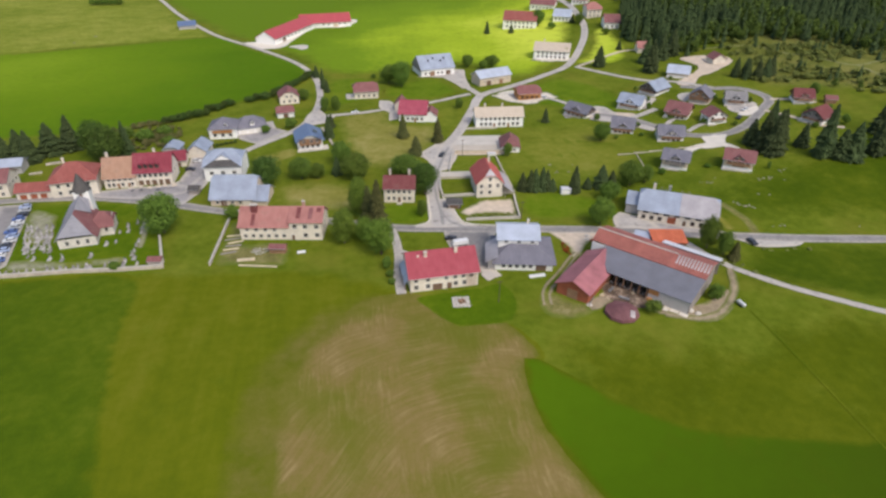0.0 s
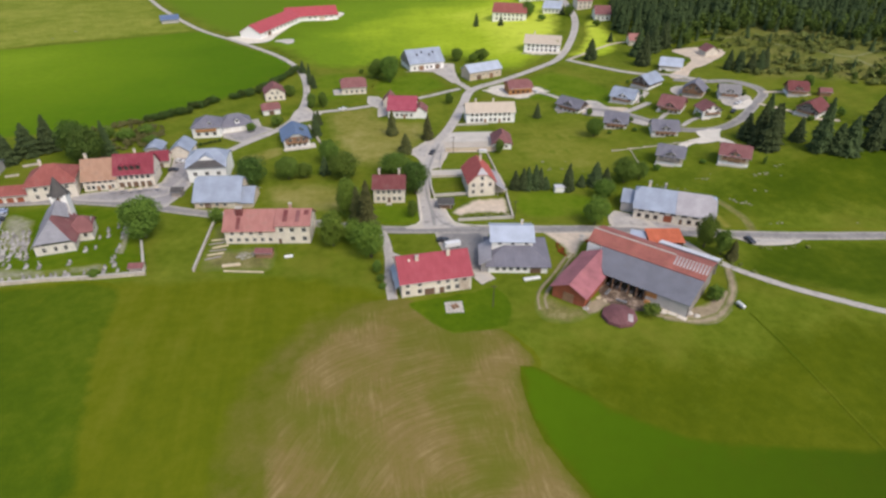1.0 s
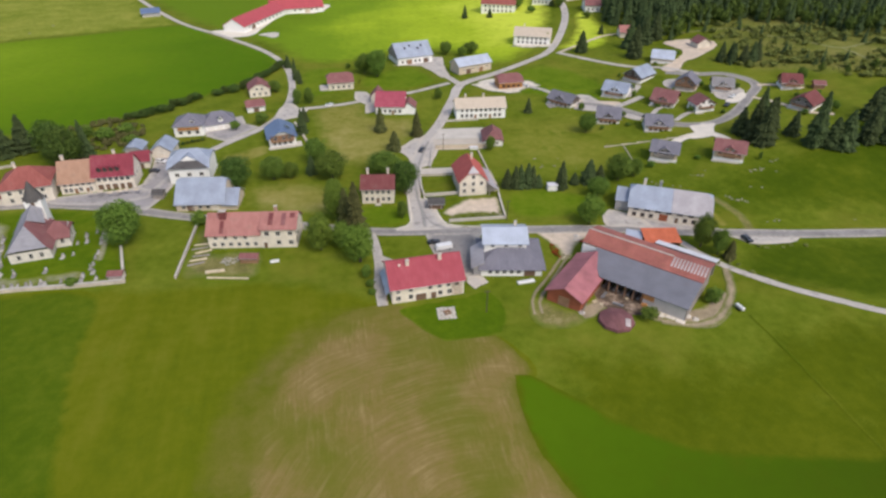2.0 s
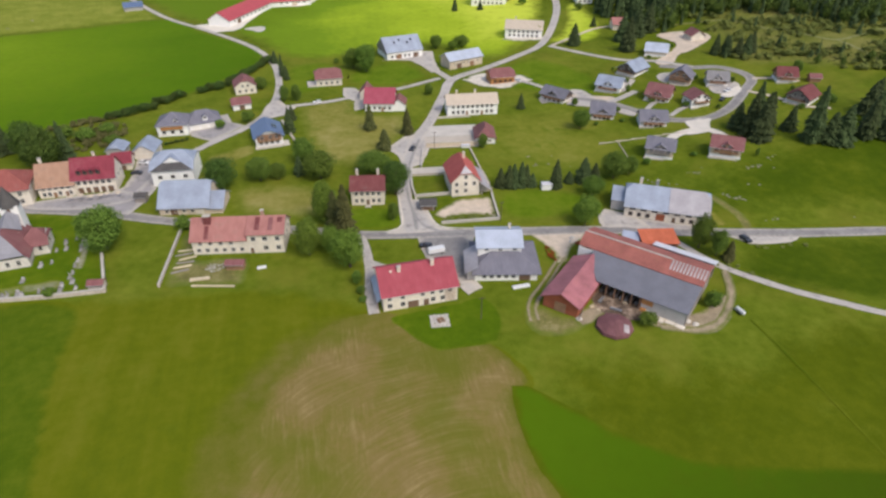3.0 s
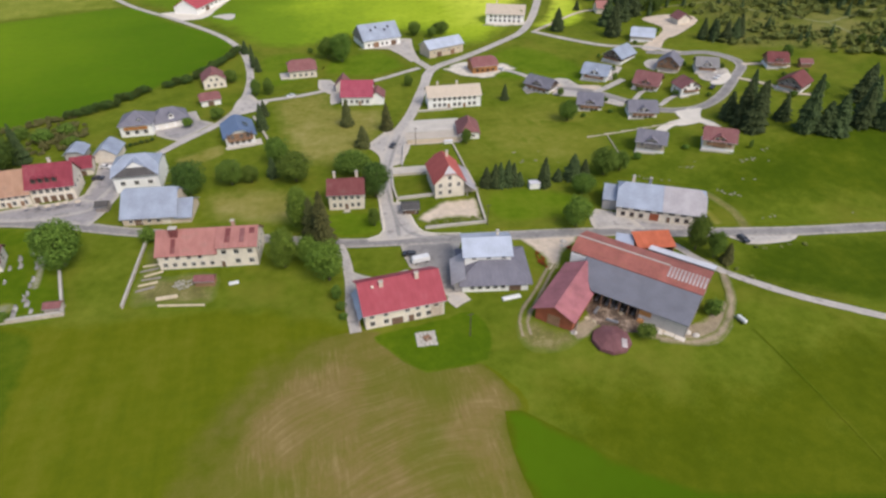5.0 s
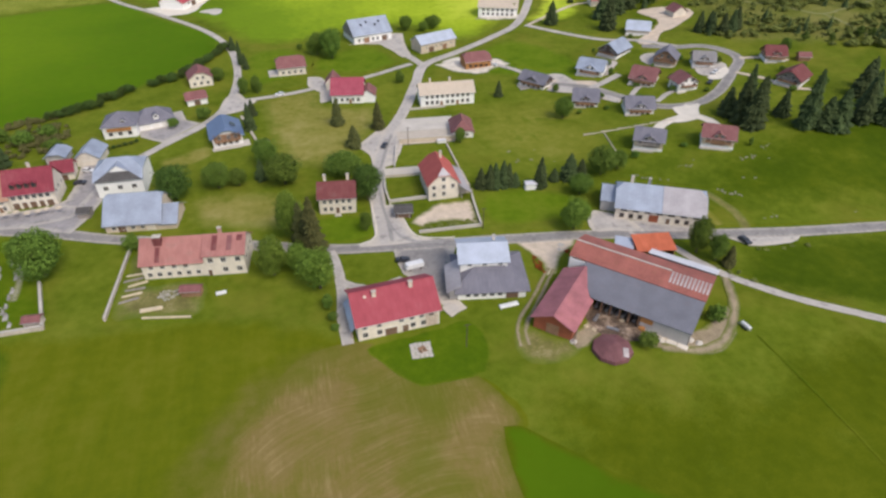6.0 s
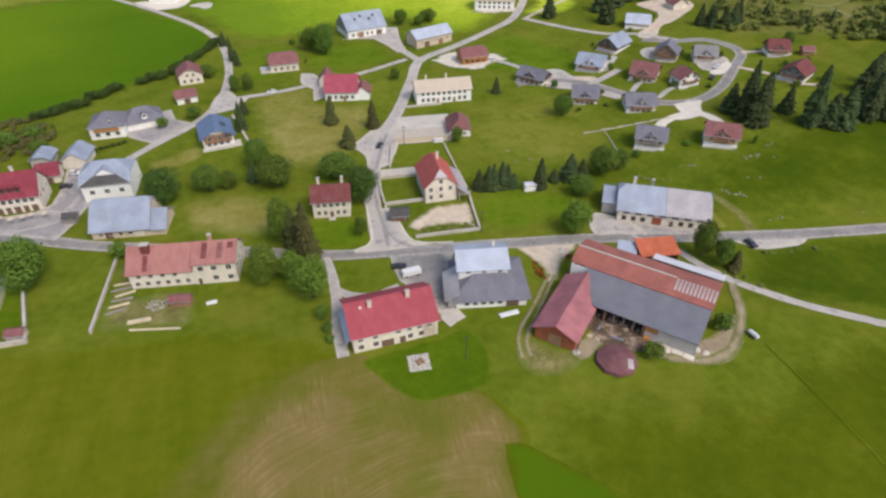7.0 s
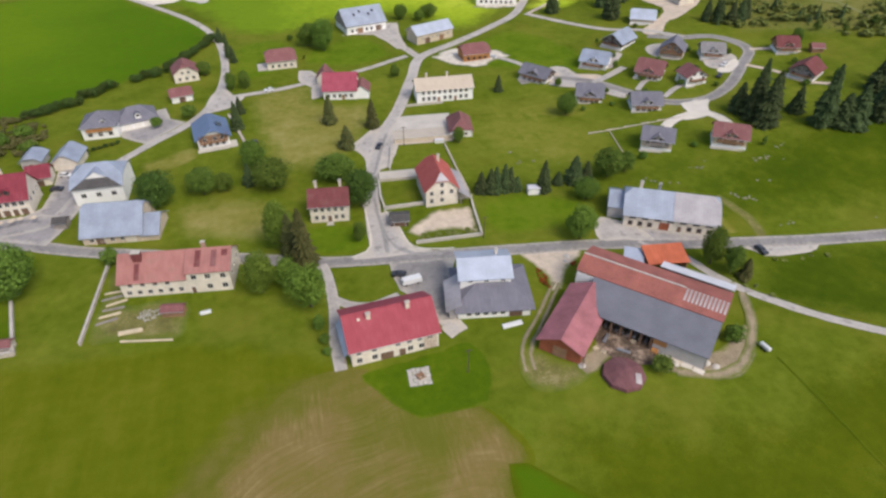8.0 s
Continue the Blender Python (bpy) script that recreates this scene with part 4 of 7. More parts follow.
def side_row(root, L, D, side, z, n, w=1.1, h=1.4, trim=None, skip=(), span=0.86, shift=0.0):
    """A row of n windows on one side of a house: S front, N back, E right, W left."""
    run = L if side in "SN" else D
    for k in range(n):
        if k in skip:
            continue
        u = ((k + 0.5) / n - 0.5) * run * span + shift
        x, y, t = {"S": (u, -D / 2, 0), "N": (-u, D / 2, 180), "E": (L / 2, u, 90), "W": (-L / 2, -u, -90)}[side]
        put_window(root, x, y, z, t, w, h, trim)


def chimney(root, x, y, z0, z1, w=0.9, d=0.7, material=None, label=""):
    bm = bmesh.new()
    add_box(bm, -w / 2, w / 2, -d / 2, d / 2, z0, z1)
    ch = part("chimney", bm_mesh("chimney", bm, material or CHIM_CREAM), root, label, Matrix.Translation((x, y, 0)))
    bm = bmesh.new()
    add_box(bm, -w / 2 - 0.12, w / 2 + 0.12, -d / 2 - 0.12, d / 2 + 0.12, z1, z1 + 0.14)
    for sx in (-0.22, 0.22):
        bmesh.ops.create_cone(bm, cap_ends=True, segments=8, radius1=0.14, radius2=0.11, depth=0.4, matrix=Matrix.Translation((sx * w / 0.9, 0, z1 + 0.34)))
    part("chimney_cap", bm_mesh("chimney_cap", bm, STONE_CAP), ch)


def gutter(root, L, y, z):
    bm = bmesh.new()
    add_box(bm, -L / 2, L / 2, -0.09, 0.09, -0.12, 0.0)
    part("gutter", bm_mesh("gutter", bm, METAL, 0.03), root, m=Matrix.Translation((0, y, z)))


def house(name, x, y, yaw, L, D, h, zr, roof, wall, label, axis="x", hip=(1.0, 1.0), rows=(), doors=(), chims=(), trim=None, over=OVER, z=None,
          category="house", ridge_cap=True, roof2=None, pick=None, group="village houses"):
    """A house with walls, pitched roof, windows, doors and chimneys. Front towards -y before it is turned by yaw.
    rows: (side, sill height, count, width, height); doors: (side, offset, width, height, material); chims: (x, y, top, width)."""
    z = min(lie(x, y), lie(x - L / 2, y - D / 2), lie(x + L / 2, y - D / 2)) * 0.5 + lie(x, y) * 0.5 if z is None else z
    root = thing(name, pose(x, y, z, 0, 0, yaw), label, category, group)
    turn = Matrix() if axis == "x" else pose(0, 0, 0, 0, 0, 90)
    a, b = (L / 2, D / 2) if axis == "x" else (D / 2, L / 2)
    part("wall", wall_shell("wall", a, b, h, zr, wall, *hip), root, m=turn)
    slope = (zr - h) / b
    lift = 0.26
    me = shell("roof", roof_faces(a + over, b + over, h - slope * over + lift, zr + lift, *hip), roof, 0.24, roof2, pick)
    part("roof", me, root, m=turn)
    if ridge_cap:
        i0, i1 = (1 - hip[0]) * (b + over), (1 - hip[1]) * (b + over)
        bm = bmesh.new()
        add_box(bm, -a - over + i0 + 0.02, a + over - i1 - 0.02, -0.17, 0.17, zr + lift - 0.1, zr + lift + 0.07)
        part("ridge_cap", bm_mesh("ridge_cap", bm, roof, 0.04), root, m=turn)
    if axis == "x":
        gutter(root, L + 2 * over, -D / 2 - over - 0.07, h - slope * over + lift - 0.08)
    for side, sill, n, w, hh, *rest in rows:
        side_row(root, L, D, side, sill, n, w, hh, trim, *rest)
    for side, off, w, hh, mat_ in doors:
        px_, py_, t = {"S": (off, -D / 2, 0), "N": (off, D / 2, 180), "E": (L / 2, off, 90), "W": (-L / 2, off, -90)}[side]
        put_door(root, px_, py_, 0.0, t, w, hh, mat_)
    for cx, cy, top, w in chims:
        chimney(root, cx, cy, h, top, w)
    return root


def balcony(root, L, y, z, material=None, depth=1.3):
    """A timber balcony across a front: deck, rail, balusters in one piece each."""
    material = material or W_WOOD
    bm = bmesh.new()
    add_box(bm, -L / 2, L / 2, -depth, 0, 0, 0.16)
    bal = part("balcony", bm_mesh("balcony", bm, material), root, "", Matrix.Translation((0, y, z)))
    bm = bmesh.new()
    add_box(bm, -L / 2, L / 2, -depth, -depth + 0.1, 1.0, 1.1)
    add_box(bm, -L / 2, L / 2, -depth + 0.02, -depth + 0.07, 0.3, 0.85)
    for k in range(int(L / 1.2) + 1):
        u = -L / 2 + 0.06 + k * (L - 0.12) / int(L / 1.2)
        add_box(bm, u - 0.05, u + 0.05, -depth + 0.01, -depth + 0.09, 0.16, 1.0)
    part("balcony_rail", bm_mesh("balcony_rail", bm, material), bal)


def dormer(root, x, y, z, w, material, wall, turn=0):
    """A small gabled dormer with a window."""
    me = wall_shell("dormer", 1.0, w / 2, 1.2, 1.2 + w * 0.35, wall, foot=-0.6)
    d = part("dormer", me, root, m=pose(x, y, z, 0, 0, 90 + turn))
    part("dormer_roof", shell("dormer_roof", roof_faces(1.25, w / 2 + 0.25, 1.2 - 0.1, 1.35 + w * 0.35), material, 0.12), d)
    bm = bmesh.new()
    add_box(bm, -1.06, -1.0, -w * 0.32, w * 0.32, 0.2, 1.15)
    part("pane", bm_mesh("pane", bm, GLASS), d)


def slope_box(root, name, x, y, w, l, tilt, z, material, label="", lift=0.06):
    """A flat panel lying on a front roof slope."""
    bm = bmesh.new()
    add_box(bm, -w / 2, w / 2, -l / 2, l / 2, 0, lift)
    return part(name, bm_mesh(name, bm, material, 0.015), root, label, pose(x, y, z, tilt, 0, 0))


S, N, E, W = "S", "N", "E", "W"

# the red-roofed house nearest to the field
L_, D_, h_, r_ = 21.5, 14.5, 5.3, 10.0
red = house("farmhouse", 24.4, 154.2, 3.2, L_, D_, h_, r_, R_RED, W_CREAM, "long cream farmhouse with a bright red tiled roof", "x", chims=((-5.0, -1.6, 10.7, 1.0), (4.8, -1.2, 11.2, 1.0)))
for k, u in enumerate((-8.9, -5.2, 0.6, 3.4, 6.0, 8.6)):
    put_window(red, u, -D_ / 2, 3.5, 0, 1.0, 1.1)
for u in (-8.9, -5.2, 3.6, 6.4):
    put_window(red, u, -D_ / 2, 0.9, 0, 1.1, 1.4)
put_door(red, -2.2, -D_ / 2, 0.0, 0, 3.2, 2.4, FRAME_BROWN)
put_door(red, 1.6, -D_ / 2, 0.0, 0, 1.6, 2.3, FRAME_BROWN)
side_row(red, L_, D_, E, 3.4, 2)
side_row(red, L_, D_, W, 3.2, 2)
bm = bmesh.new()
for k in range(5):
    add_box(bm, 7.2 + k * 0.7, 7.28 + k * 0.7, -D_ / 2 - 0.16, -D_ / 2 - 0.06, 0.2, 4.4)
for k in range(6):
    add_box(bm, 7.1, 10.1, -D_ / 2 - 0.16, -D_ / 2 - 0.08, 0.4 + k * 0.75, 0.47 + k * 0.75)
part("trellis", bm_mesh("trellis", bm, W_WOOD), red, "brown climbing trellis on the wall")
part("lean_to_roof", shell("lean_to_roof", [[(-12.3, -6.2, 2.7), (-10.7, -6.2, 4.4), (-10.7, 5.4, 4.4), (-12.3, 5.4, 2.7)]], R_SKY, 0.12), red, "pale blue sheet lean-to against the gable")
for u in (-5.9, -0.4, 5.1):
    bm = bmesh.new()
    add_box(bm, -0.08, 0.08, -0.08, 0.08, -0.4, 2.5)
    part("post", bm_mesh("post", bm, W_WOOD), red, "", Matrix.Translation((-12.15, u, 0)))
slope_box(red, "roof_vent", -7.4, -1.6, 0.6, 0.6, 33, 9.2, CHIM_CREAM, "small cream roof vent", 0.5)
# the grey house with the pale blue upper roof
gh = thing("house", pose(53.5, 161.5, 0, 0, 0, -10.5), "grey house with a raised pale blue sheet roof", "house", "village houses")
part("wall", wall_shell("wall", 9.4, 8.2, 3.0, 6.4, W_WHITE, 0.0, 0.0), gh)
part("roof", shell("roof", roof_faces(10.4, 9.2, 2.9, 7.0, 0.15, 0.15), R_SLATE, 0.24), gh, "dark grey hipped roof")
part("upper_wall", wall_shell("upper_wall", 6.6, 5.4, 8.0, 10.3, W_WHITE, foot=2.0), gh, m=Matrix.Translation((-1.6, 3.8, 0)))
part("upper_roof", shell("upper_roof", roof_faces(7.3, 6.2, 7.9, 10.6), R_SKY, 0.2), gh, "pale blue sheet metal roof", Matrix.Translation((-1.6, 3.8, 0)))
part("side_roof", shell("side_roof", [[(-12.6, -8.8, 3.2), (-8.6, -8.8, 5.4), (-8.2, 2.6, 6.4), (-12.4, 2.6, 3.9)]], R_LILAC, 0.2), gh, "pale grey lean-to roof")
bm = bmesh.new()
add_box(bm, -11.6, -9.35, -7.6, 2.0, -0.4, 3.5)
part("side_wall", bm_mesh("side_wall", bm, W_GREY), gh)
for u in (-6.6, -4.4, -2.2, 0, 2.2):
    put_window(gh, u, -8.2, 1.0, 0, 1.0, 1.2)
put_door(gh, 5.6, -8.2, 0.0, 0, 3.4, 2.4, FRAME_BROWN)
for u in (-5.6, -1.4, 3.0):
    put_window(gh, u, -1.6, 6.55, 0, 1.0, 0.9)
chimney(gh, 2.0, 6.0, 8.0, 11.2, 0.7)


# small house by the street
sm = house("house", 16.8, 212.3, -8.8, 11.8, 9.8, 6.1, 9.3, R_BROWN, W_CREAM, "small cream two-storey house with a dark red roof", "x", chims=((-3.8, 1.4, 11.2, 0.8), (3.8, 1.4, 11.2, 0.8)))
side_row(sm, 11.8, 9.8, S, 4.0, 5, 0.9, 1.2)
side_row(sm, 11.8, 9.8, S, 1.1, 5, 0.9, 1.4, None, (2,))
put_door(sm, 0, -4.9, 0.2, 0, 1.2, 2.2, FRAME_BROWN)
side_row(sm, 11.8, 9.8, E, 3.8, 2)
bm = bmesh.new()
add_box(bm, -1.0, 1.0, -6.3, -4.9, -0.2, 0.2)
add_box(bm, -1.2, 1.2, -6.8, -6.3, -0.2, 0.08)
part("doorstep", bm_mesh("doorstep", bm, STONE_CAP), sm)

# long farmhouse with the garden
lf = thing("farmhouse", pose(-26.7, 191.0, 0, 0, 0, -8.1), "long cream farmhouse under a faded red tiled roof", "house", "village houses")
part("wall", wall_shell("wall", 8.8, 6.3, 5.3, 9.9, W_CREAM), lf, m=Matrix.Translation((-5.6, 0, 0)))
part("roof", shell("roof", [[(-15.0, -6.9, 5.1), (3.0, -6.9, 5.1), (3.0, 0, 10.15), (-15.0, 0, 10.15)], [(3.0, 6.9, 5.1), (-15.0, 6.9, 5.1), (-15.0, 0, 10.15), (3.0, 0, 10.15)]], R_PINK, 0.24), lf)
part("front_wall", link_mesh("front_wall", [(x, y, z) for x in (3.2, 14.4) for y, z in ((-6.5, -1.0), (6.3, -1.0), (6.3, 5.3), (0, 9.9), (-6.5, 7.2))], [(0, 1, 2, 3, 4), (9, 8, 7, 6, 5), (0, 4, 9, 5), (1, 6, 7, 2), (4, 3, 8, 9), (2, 7, 8, 3)], W_CREAM), lf, "taller cream end block")
part("bay_roof", shell("bay_roof", [[(2.9, -7.1, 7.15), (15.0, -7.1, 7.15), (15.0, 0, 10.2), (2.9, 0, 10.2)], [(15.0, 6.9, 5.1), (2.9, 6.9, 5.1), (2.9, 0, 10.2), (15.0, 0, 10.2)]], R_PINK, 0.22), lf)
for k in range(4):
    put_window(lf, -11.8 + 3.2 * k, -6.3, 3.5, 0, 1.0, 0.9)
for k in range(6):
    put_window(lf, -12.6 + 2.7 * k, -6.3, 0.9, 0, 1.0, 1.2)
for u in (5.0, 8.6, 12.6):
    put_window(lf, u, -6.48, 4.6, 0, 1.2, 1.4)
for u in (8.6, 12.6):
    put_window(lf, u, -6.48, 1.2, 0, 1.2, 1.4)
put_door(lf, 4.2, -6.48, 0.0, 0, 1.1, 2.1, FRAME_BROWN)
side_row(lf, 28.8, 12.6, E, 3.4, 3)
chimney(lf, -9.6, -1.4, 7, 11.4, 2.2, 1.6, R_BROWN, "large dark red brick chimney")
chimney(lf, 7.4, 0.8, 7, 11.6, 1.0, 0.8, BRICK)
# dark stain strips down the roof, laid on as thin tile panels
slope_box(lf, "roof_patch", -9.8, -4.4, 1.3, 4.6, 36.2, 6.98, R_BROWN, "dark stained strip of tiles")
slope_box(lf, "roof_patch", 6.2, -3.0, 1.5, 5.0, 23.2, 8.95, R_BROWN, "dark stained strip of tiles", 0.12)
slope_box(lf, "roof_patch", 10.4, -3.2, 1.5, 5.0, 23.2, 8.86, R_MAROON, "dark stained strip of tiles", 0.12)
slope_box(lf, "skylight", 13.2, -1.8, 1.6, 2.0, 23.2, 9.46, R_BROWN, "dark patch of tiles by the verge", 0.1)

# tall gabled house with the lean-to
gb_ = house("house", 52.6, 214.6, -1.5, 10.6, 15.0, 6.2, 11.4, R_BRICKRED, W_CREAM, "tall cream gabled house with a half-hipped red roof", "y", (0.62, 0.62), chims=((1.2, 3.2, 12.8, 0.8),), roof2=R_LILAC, pick=lambda c: c.x < -6.0 and abs(c.y) < 1.0)
for u, z in ((-3.4, 1.4), (0, 1.4), (-3.4, 4.2), (0, 4.2), (3.2, 4.2), (0, 7.0)):
    put_window(gb_, u, -7.5, z, 0, 1.0, 1.4)
side_row(gb_, 10.6, 15.0, W, 1.4, 3)
side_row(gb_, 10.6, 15.0, W, 4.2, 3)
part("side_roof", shell("side_roof", [[(5.35, -9.4, 5.6), (9.4, -10.4, 2.9), (9.4, 7.0, 2.9), (5.35, 7.0, 5.6)]], R_LILAC, 0.2), gb_, "grey sheet lean-to roof")
bm = bmesh.new()
add_box(bm, 5.7, 9.8, -5.5, 5.6, -0.4, 3.1)
for u in (6.2, 9.8):
    add_box(bm, u - 0.12, u + 0.12, -8.3, -8.0, -0.3, 3.3)
part("side_wall", bm_mesh("side_wall", bm, W_STONE), gb_)

# long farm by the road
fr_ = house("farmhouse", 119.3, 181.4, -28.3, 27.4, 15.6, 4.4, 9.2, R_BLUE, W_CREAM, "long cream farmhouse with a half blue, half grey sheet roof", "x", (0.72, 0.72), z=0.2, ridge_cap=False)
part("roof_half", shell("roof_half", [[(0.6, -8.45, 4.40), (14.25, -8.45, 4.40), (14.25, -2.4, 8.10), (12.0, -0.1, 9.52), (0.6, -0.1, 9.52)]], R_LILAC, 0.06), fr_, "grey sheet covering", Matrix.Translation((0, 0, 0.02)))
side_row(fr_, 27.4, 15.6, S, 3.2, 7, 1.6, 0.7, FRAME_BROWN, (), 0.95)
side_row(fr_, 27.4, 15.6, S, 0.8, 9, 1.1, 1.3, FRAME_BROWN, (3, 4), 0.95)
put_door(fr_, -1.6, -7.8, 0, 0, 3.0, 2.9, W_RUSTWOOD)
put_door(fr_, 2.9, -7.8, 0, 0, 1.2, 2.2, FRAME_BROWN)
side_row(fr_, 27.4, 15.6, E, 1.4, 3)
side_row(fr_, 27.4, 15.6, E, 4.8, 2, 1.0, 1.2, None, (), 0.5)
chimney(fr_, -9.5, 1.2, 7, 11.2, 0.9)
chimney(fr_, -4.0, 1.5, 7, 10.9, 0.8, 0.6, METAL)
part("annex_wall", wall_shell("annex_wall", 2.4, 5.2, 4.4, 6.8, W_GREY), fr_, m=Matrix.Translation((-16.1, 1.2, 0)))
part("annex_roof", shell("annex_roof", roof_faces(2.5, 5.8, 4.2, 7.1), R_BLUE, 0.2), fr_, "", Matrix.Translation((-16.3, 1.2, 0)))

# white terrace house with the cream roof
house("terrace_house", 74.9, 289.6, -4.5, 24.4, 10.2, 5.6, 8.8, R_CREAM, W_WHITE, "long white two-storey house with a cream tiled roof", "x",
      rows=((S, 3.7, 9, 1.0, 1.2), (S, 0.9, 9, 1.1, 1.5, (3, 6)), (E, 3.5, 2, 1.0, 1.3)), doors=((S, -2.7, 1.2, 2.2, W_WOOD), (S, 4.6, 1.2, 2.2, W_WOOD)), chims=((-7, 1, 10.4, 0.8), (2, 1, 10.4, 0.8)))
house("hut", 73.0, 257.0, -10, 8.6, 12.4, 2.5, 6.4, R_MAROON, W_WHITE, "small white hut with a steep maroon hipped roof", "y", (0.25, 0.25), rows=((S, 0.9, 2, 0.9, 1.0),), group="")
crh = house("house", 32.6, 305.4, -12, 14.2, 14.6, 4.2, 9.2, R_ROSE, W_WHITE, "white house with a broad rose-red roof", "x", rows=((S, 1.0, 5, 1.0, 1.4), (E, 4.6, 2, 1.0, 1.2), (W, 1.2, 3, 1.0, 1.3)), doors=((S, 1.4, 1.2, 2.1, W_WOOD),))
part("annex_wall", wall_shell("annex_wall", 4.2, 3.2, 3.6, 6.0, W_WHITE), crh, m=pose(9.2, -2.6, 0, 0, 0, 90))
part("annex_roof", shell("annex_roof", roof_faces(4.7, 3.8, 3.4, 6.3), R_MAROON, 0.2), crh, "maroon roof of the side wing", pose(9.2, -2.6, 0, 0, 0, 90))
house("hut", 27.0, 319.4, -12, 6.4, 7.0, 3.6, 7.0, R_MAROON, W_CREAM, "small outbuilding with a maroon roof behind the house", "y", group="", doors=((W, 0, 2.0, 2.0, W_WOOD),))
rf = house("house", 8.6, 346.0, 3, 13.6, 10.6, 4.2, 7.9, R_MAROON, W_CREAM, "cream bungalow with a red-brown roof", "x", (0.6, 0.6), rows=((S, 1.0, 4, 1.0, 1.3), (E, 1.0, 2, 1.0, 1.3)))
bm = bmesh.new()
add_box(bm, -11.5, -6.5, -5.0, 3.0, -0.3, 0.8)
part("terrace", bm_mesh("terrace", bm, CONCRETE, 0.1), rf, "white terrace beside the house")

# blue chalet
bc = house("chalet", -21.4, 275.0, 8.0, 11.5, 14.5, 4.3, 7.6, R_NAVY, W_WHITE, "white chalet with a blue sheet roof and timber gable", "y", (0.8, 0.8), over=1.0)
for u in (-3.6, -1.4, 1.0, 3.4):
    put_window(bc, u, -7.25, 0.9, 0, 1.0, 1.3)
bm = bmesh.new()
add_box(bm, -5.2, 5.2, -7.36, -7.28, 2.9, 5.4)
part("cladding", bm_mesh("cladding", bm, W_WOOD), bc, "brown timber boarding")
balcony(bc, 10.0, -7.36, 2.6, W_WOOD, 1.4)
for u in (-3.0, 0.6, 3.2):
    put_window(bc, u, -7.36, 3.1, 0, 1.1, 1.5)
slope_box(bc, "solar_panel", 2.8, 0.5, 2.2, 3.0, 0, 0, GLASS, "dark solar panel").matrix_basis = pose(3.2, -0.8, 6.45, 0, 29.8, 0)
bm = bmesh.new()
add_box(bm, -6.4, 5.0, -9.8, -7.3, -0.5, 0.2)
add_box(bm, 5.0, 8.2, -9.4, -4.0, -0.5, 0.24)
part("terrace", bm_mesh("terrace", bm, CONCRETE, 0.05), bc, "pale concrete terrace")

# slate-roofed villa with garage wing
v = house("villa", -63.0, 293.2, -1, 12.8, 12.4, 5.2, 8.8, R_SLATE, W_WHITE, "white villa with grey hipped slate roofs", "x", (0.0, 0.0), rows=((S, 1.2, 3, 1.3, 1.4), (W, 1.2, 2, 1.0, 1.3)))
wing_m = pose(12.0, 4.4, 0, 0, 0, 16)
part("wing_wall", wall_shell("wing_wall", 6.9, 4.6, 3.2, 6.2, W_WHITE, 0, 0), v, m=wing_m)
part("wing_roof", shell("wing_roof", roof_faces(7.8, 6.0, 3.0, 7.4, 0.1, 0.1), R_SLATE, 0.2), v, "", wing_m @ Matrix.Translation((-0.2, 0.9, 0)))
dormer(v, 13.2, 1.4, 4.5, 2.0, R_SLATE, W_WHITE, 16)
dormer(v, 1.8, -3.9, 5.6, 2.0, R_SLATE, W_WHITE)
bm = bmesh.new()
add_box(bm, -4.6, 4.6, -7.0, -6.2, 3.3, 4.4)
part("cladding", bm_mesh("cladding", bm, W_ORANGE), v, "orange-brown timber fascia")
for u in (-4.2, -0.6, 3.0):
    q_ = wing_m @ Vector((u, -4.62, 0))
    put_door(v, q_.x, q_.y, 0, 16, 2.6, 2.2, TRIM, "garage_door")

# houses round the square
a9 = house("workshop", -47.3, 221.6, -7.5, 17.0, 16.0, 3.1, 9.4, R_BLUE, W_BEIGE, "low beige workshop under a wide blue-grey sheet roof", "x", (0.85, 0.85), rows=((S, 1.0, 5, 1.0, 1.0),), doors=((S, -3.4, 2.6, 2.4, FRAME_BROWN), (S, 5.4, 2.4, 2.4, W_CREAM)))
part("annex_wall", wall_shell("annex_wall", 2.4, 5.8, 2.5, 5.9, W_BEIGE), a9, m=Matrix.Translation((10.8, -2.1, 0)))
part("annex_roof", shell("annex_roof", roof_faces(3.0, 6.5, 2.3, 6.3), R_BLUE, 0.2), a9, "", Matrix.Translation((10.9, -2.1, 0)))
a8 = house("house", -54.9, 245.2, -2.4, 15.2, 15.0, 6.5, 11.2, R_BLUE, W_WHITE, "large white house with a blue-grey roof and front gable", "x", (0.45, 0.45), over=0.5)
part("skirt_roof", shell("skirt_roof", [[(-7.7, -8.05, 6.50), (7.7, -8.05, 6.50), (3.5, -4.95, 8.46), (-3.5, -4.95, 8.46)]], R_DARKSLATE, 0.1), a8, "dark slate band below the front gable")
fg = part("front_gable", wall_shell("front_gable", 2.0, 3.3, 8.3, 10.5, W_WHITE, foot=7.0), a8, "white front gable", pose(0, -3.0, 0, 0, 0, 90))
for sg in (-1, 1):
    part("gable_roof", shell("gable_roof", [[(sg * 3.8, -5.2, 8.35), (0, -5.2, 10.85), (0, -0.7, 10.85)][::sg]], R_BLUE, 0.12), fg, "", pose(0, -3.0, 0, 0, 0, 90).inverted())
for u in (-4.6, 0, 4.6):
    put_window(a8, u, -7.5, 3.0, 0, 1.3, 1.3)
house("garage", -70.6, 269.5, -6.6, 8.4, 10.0, 3.4, 6.4, R_BLUE, W_CREAM, "cream gabled outbuilding with a blue-grey roof", "y", (0.8, 0.8), rows=(), doors=((S, 0, 2.8, 2.4, W_CREAM),), group="")
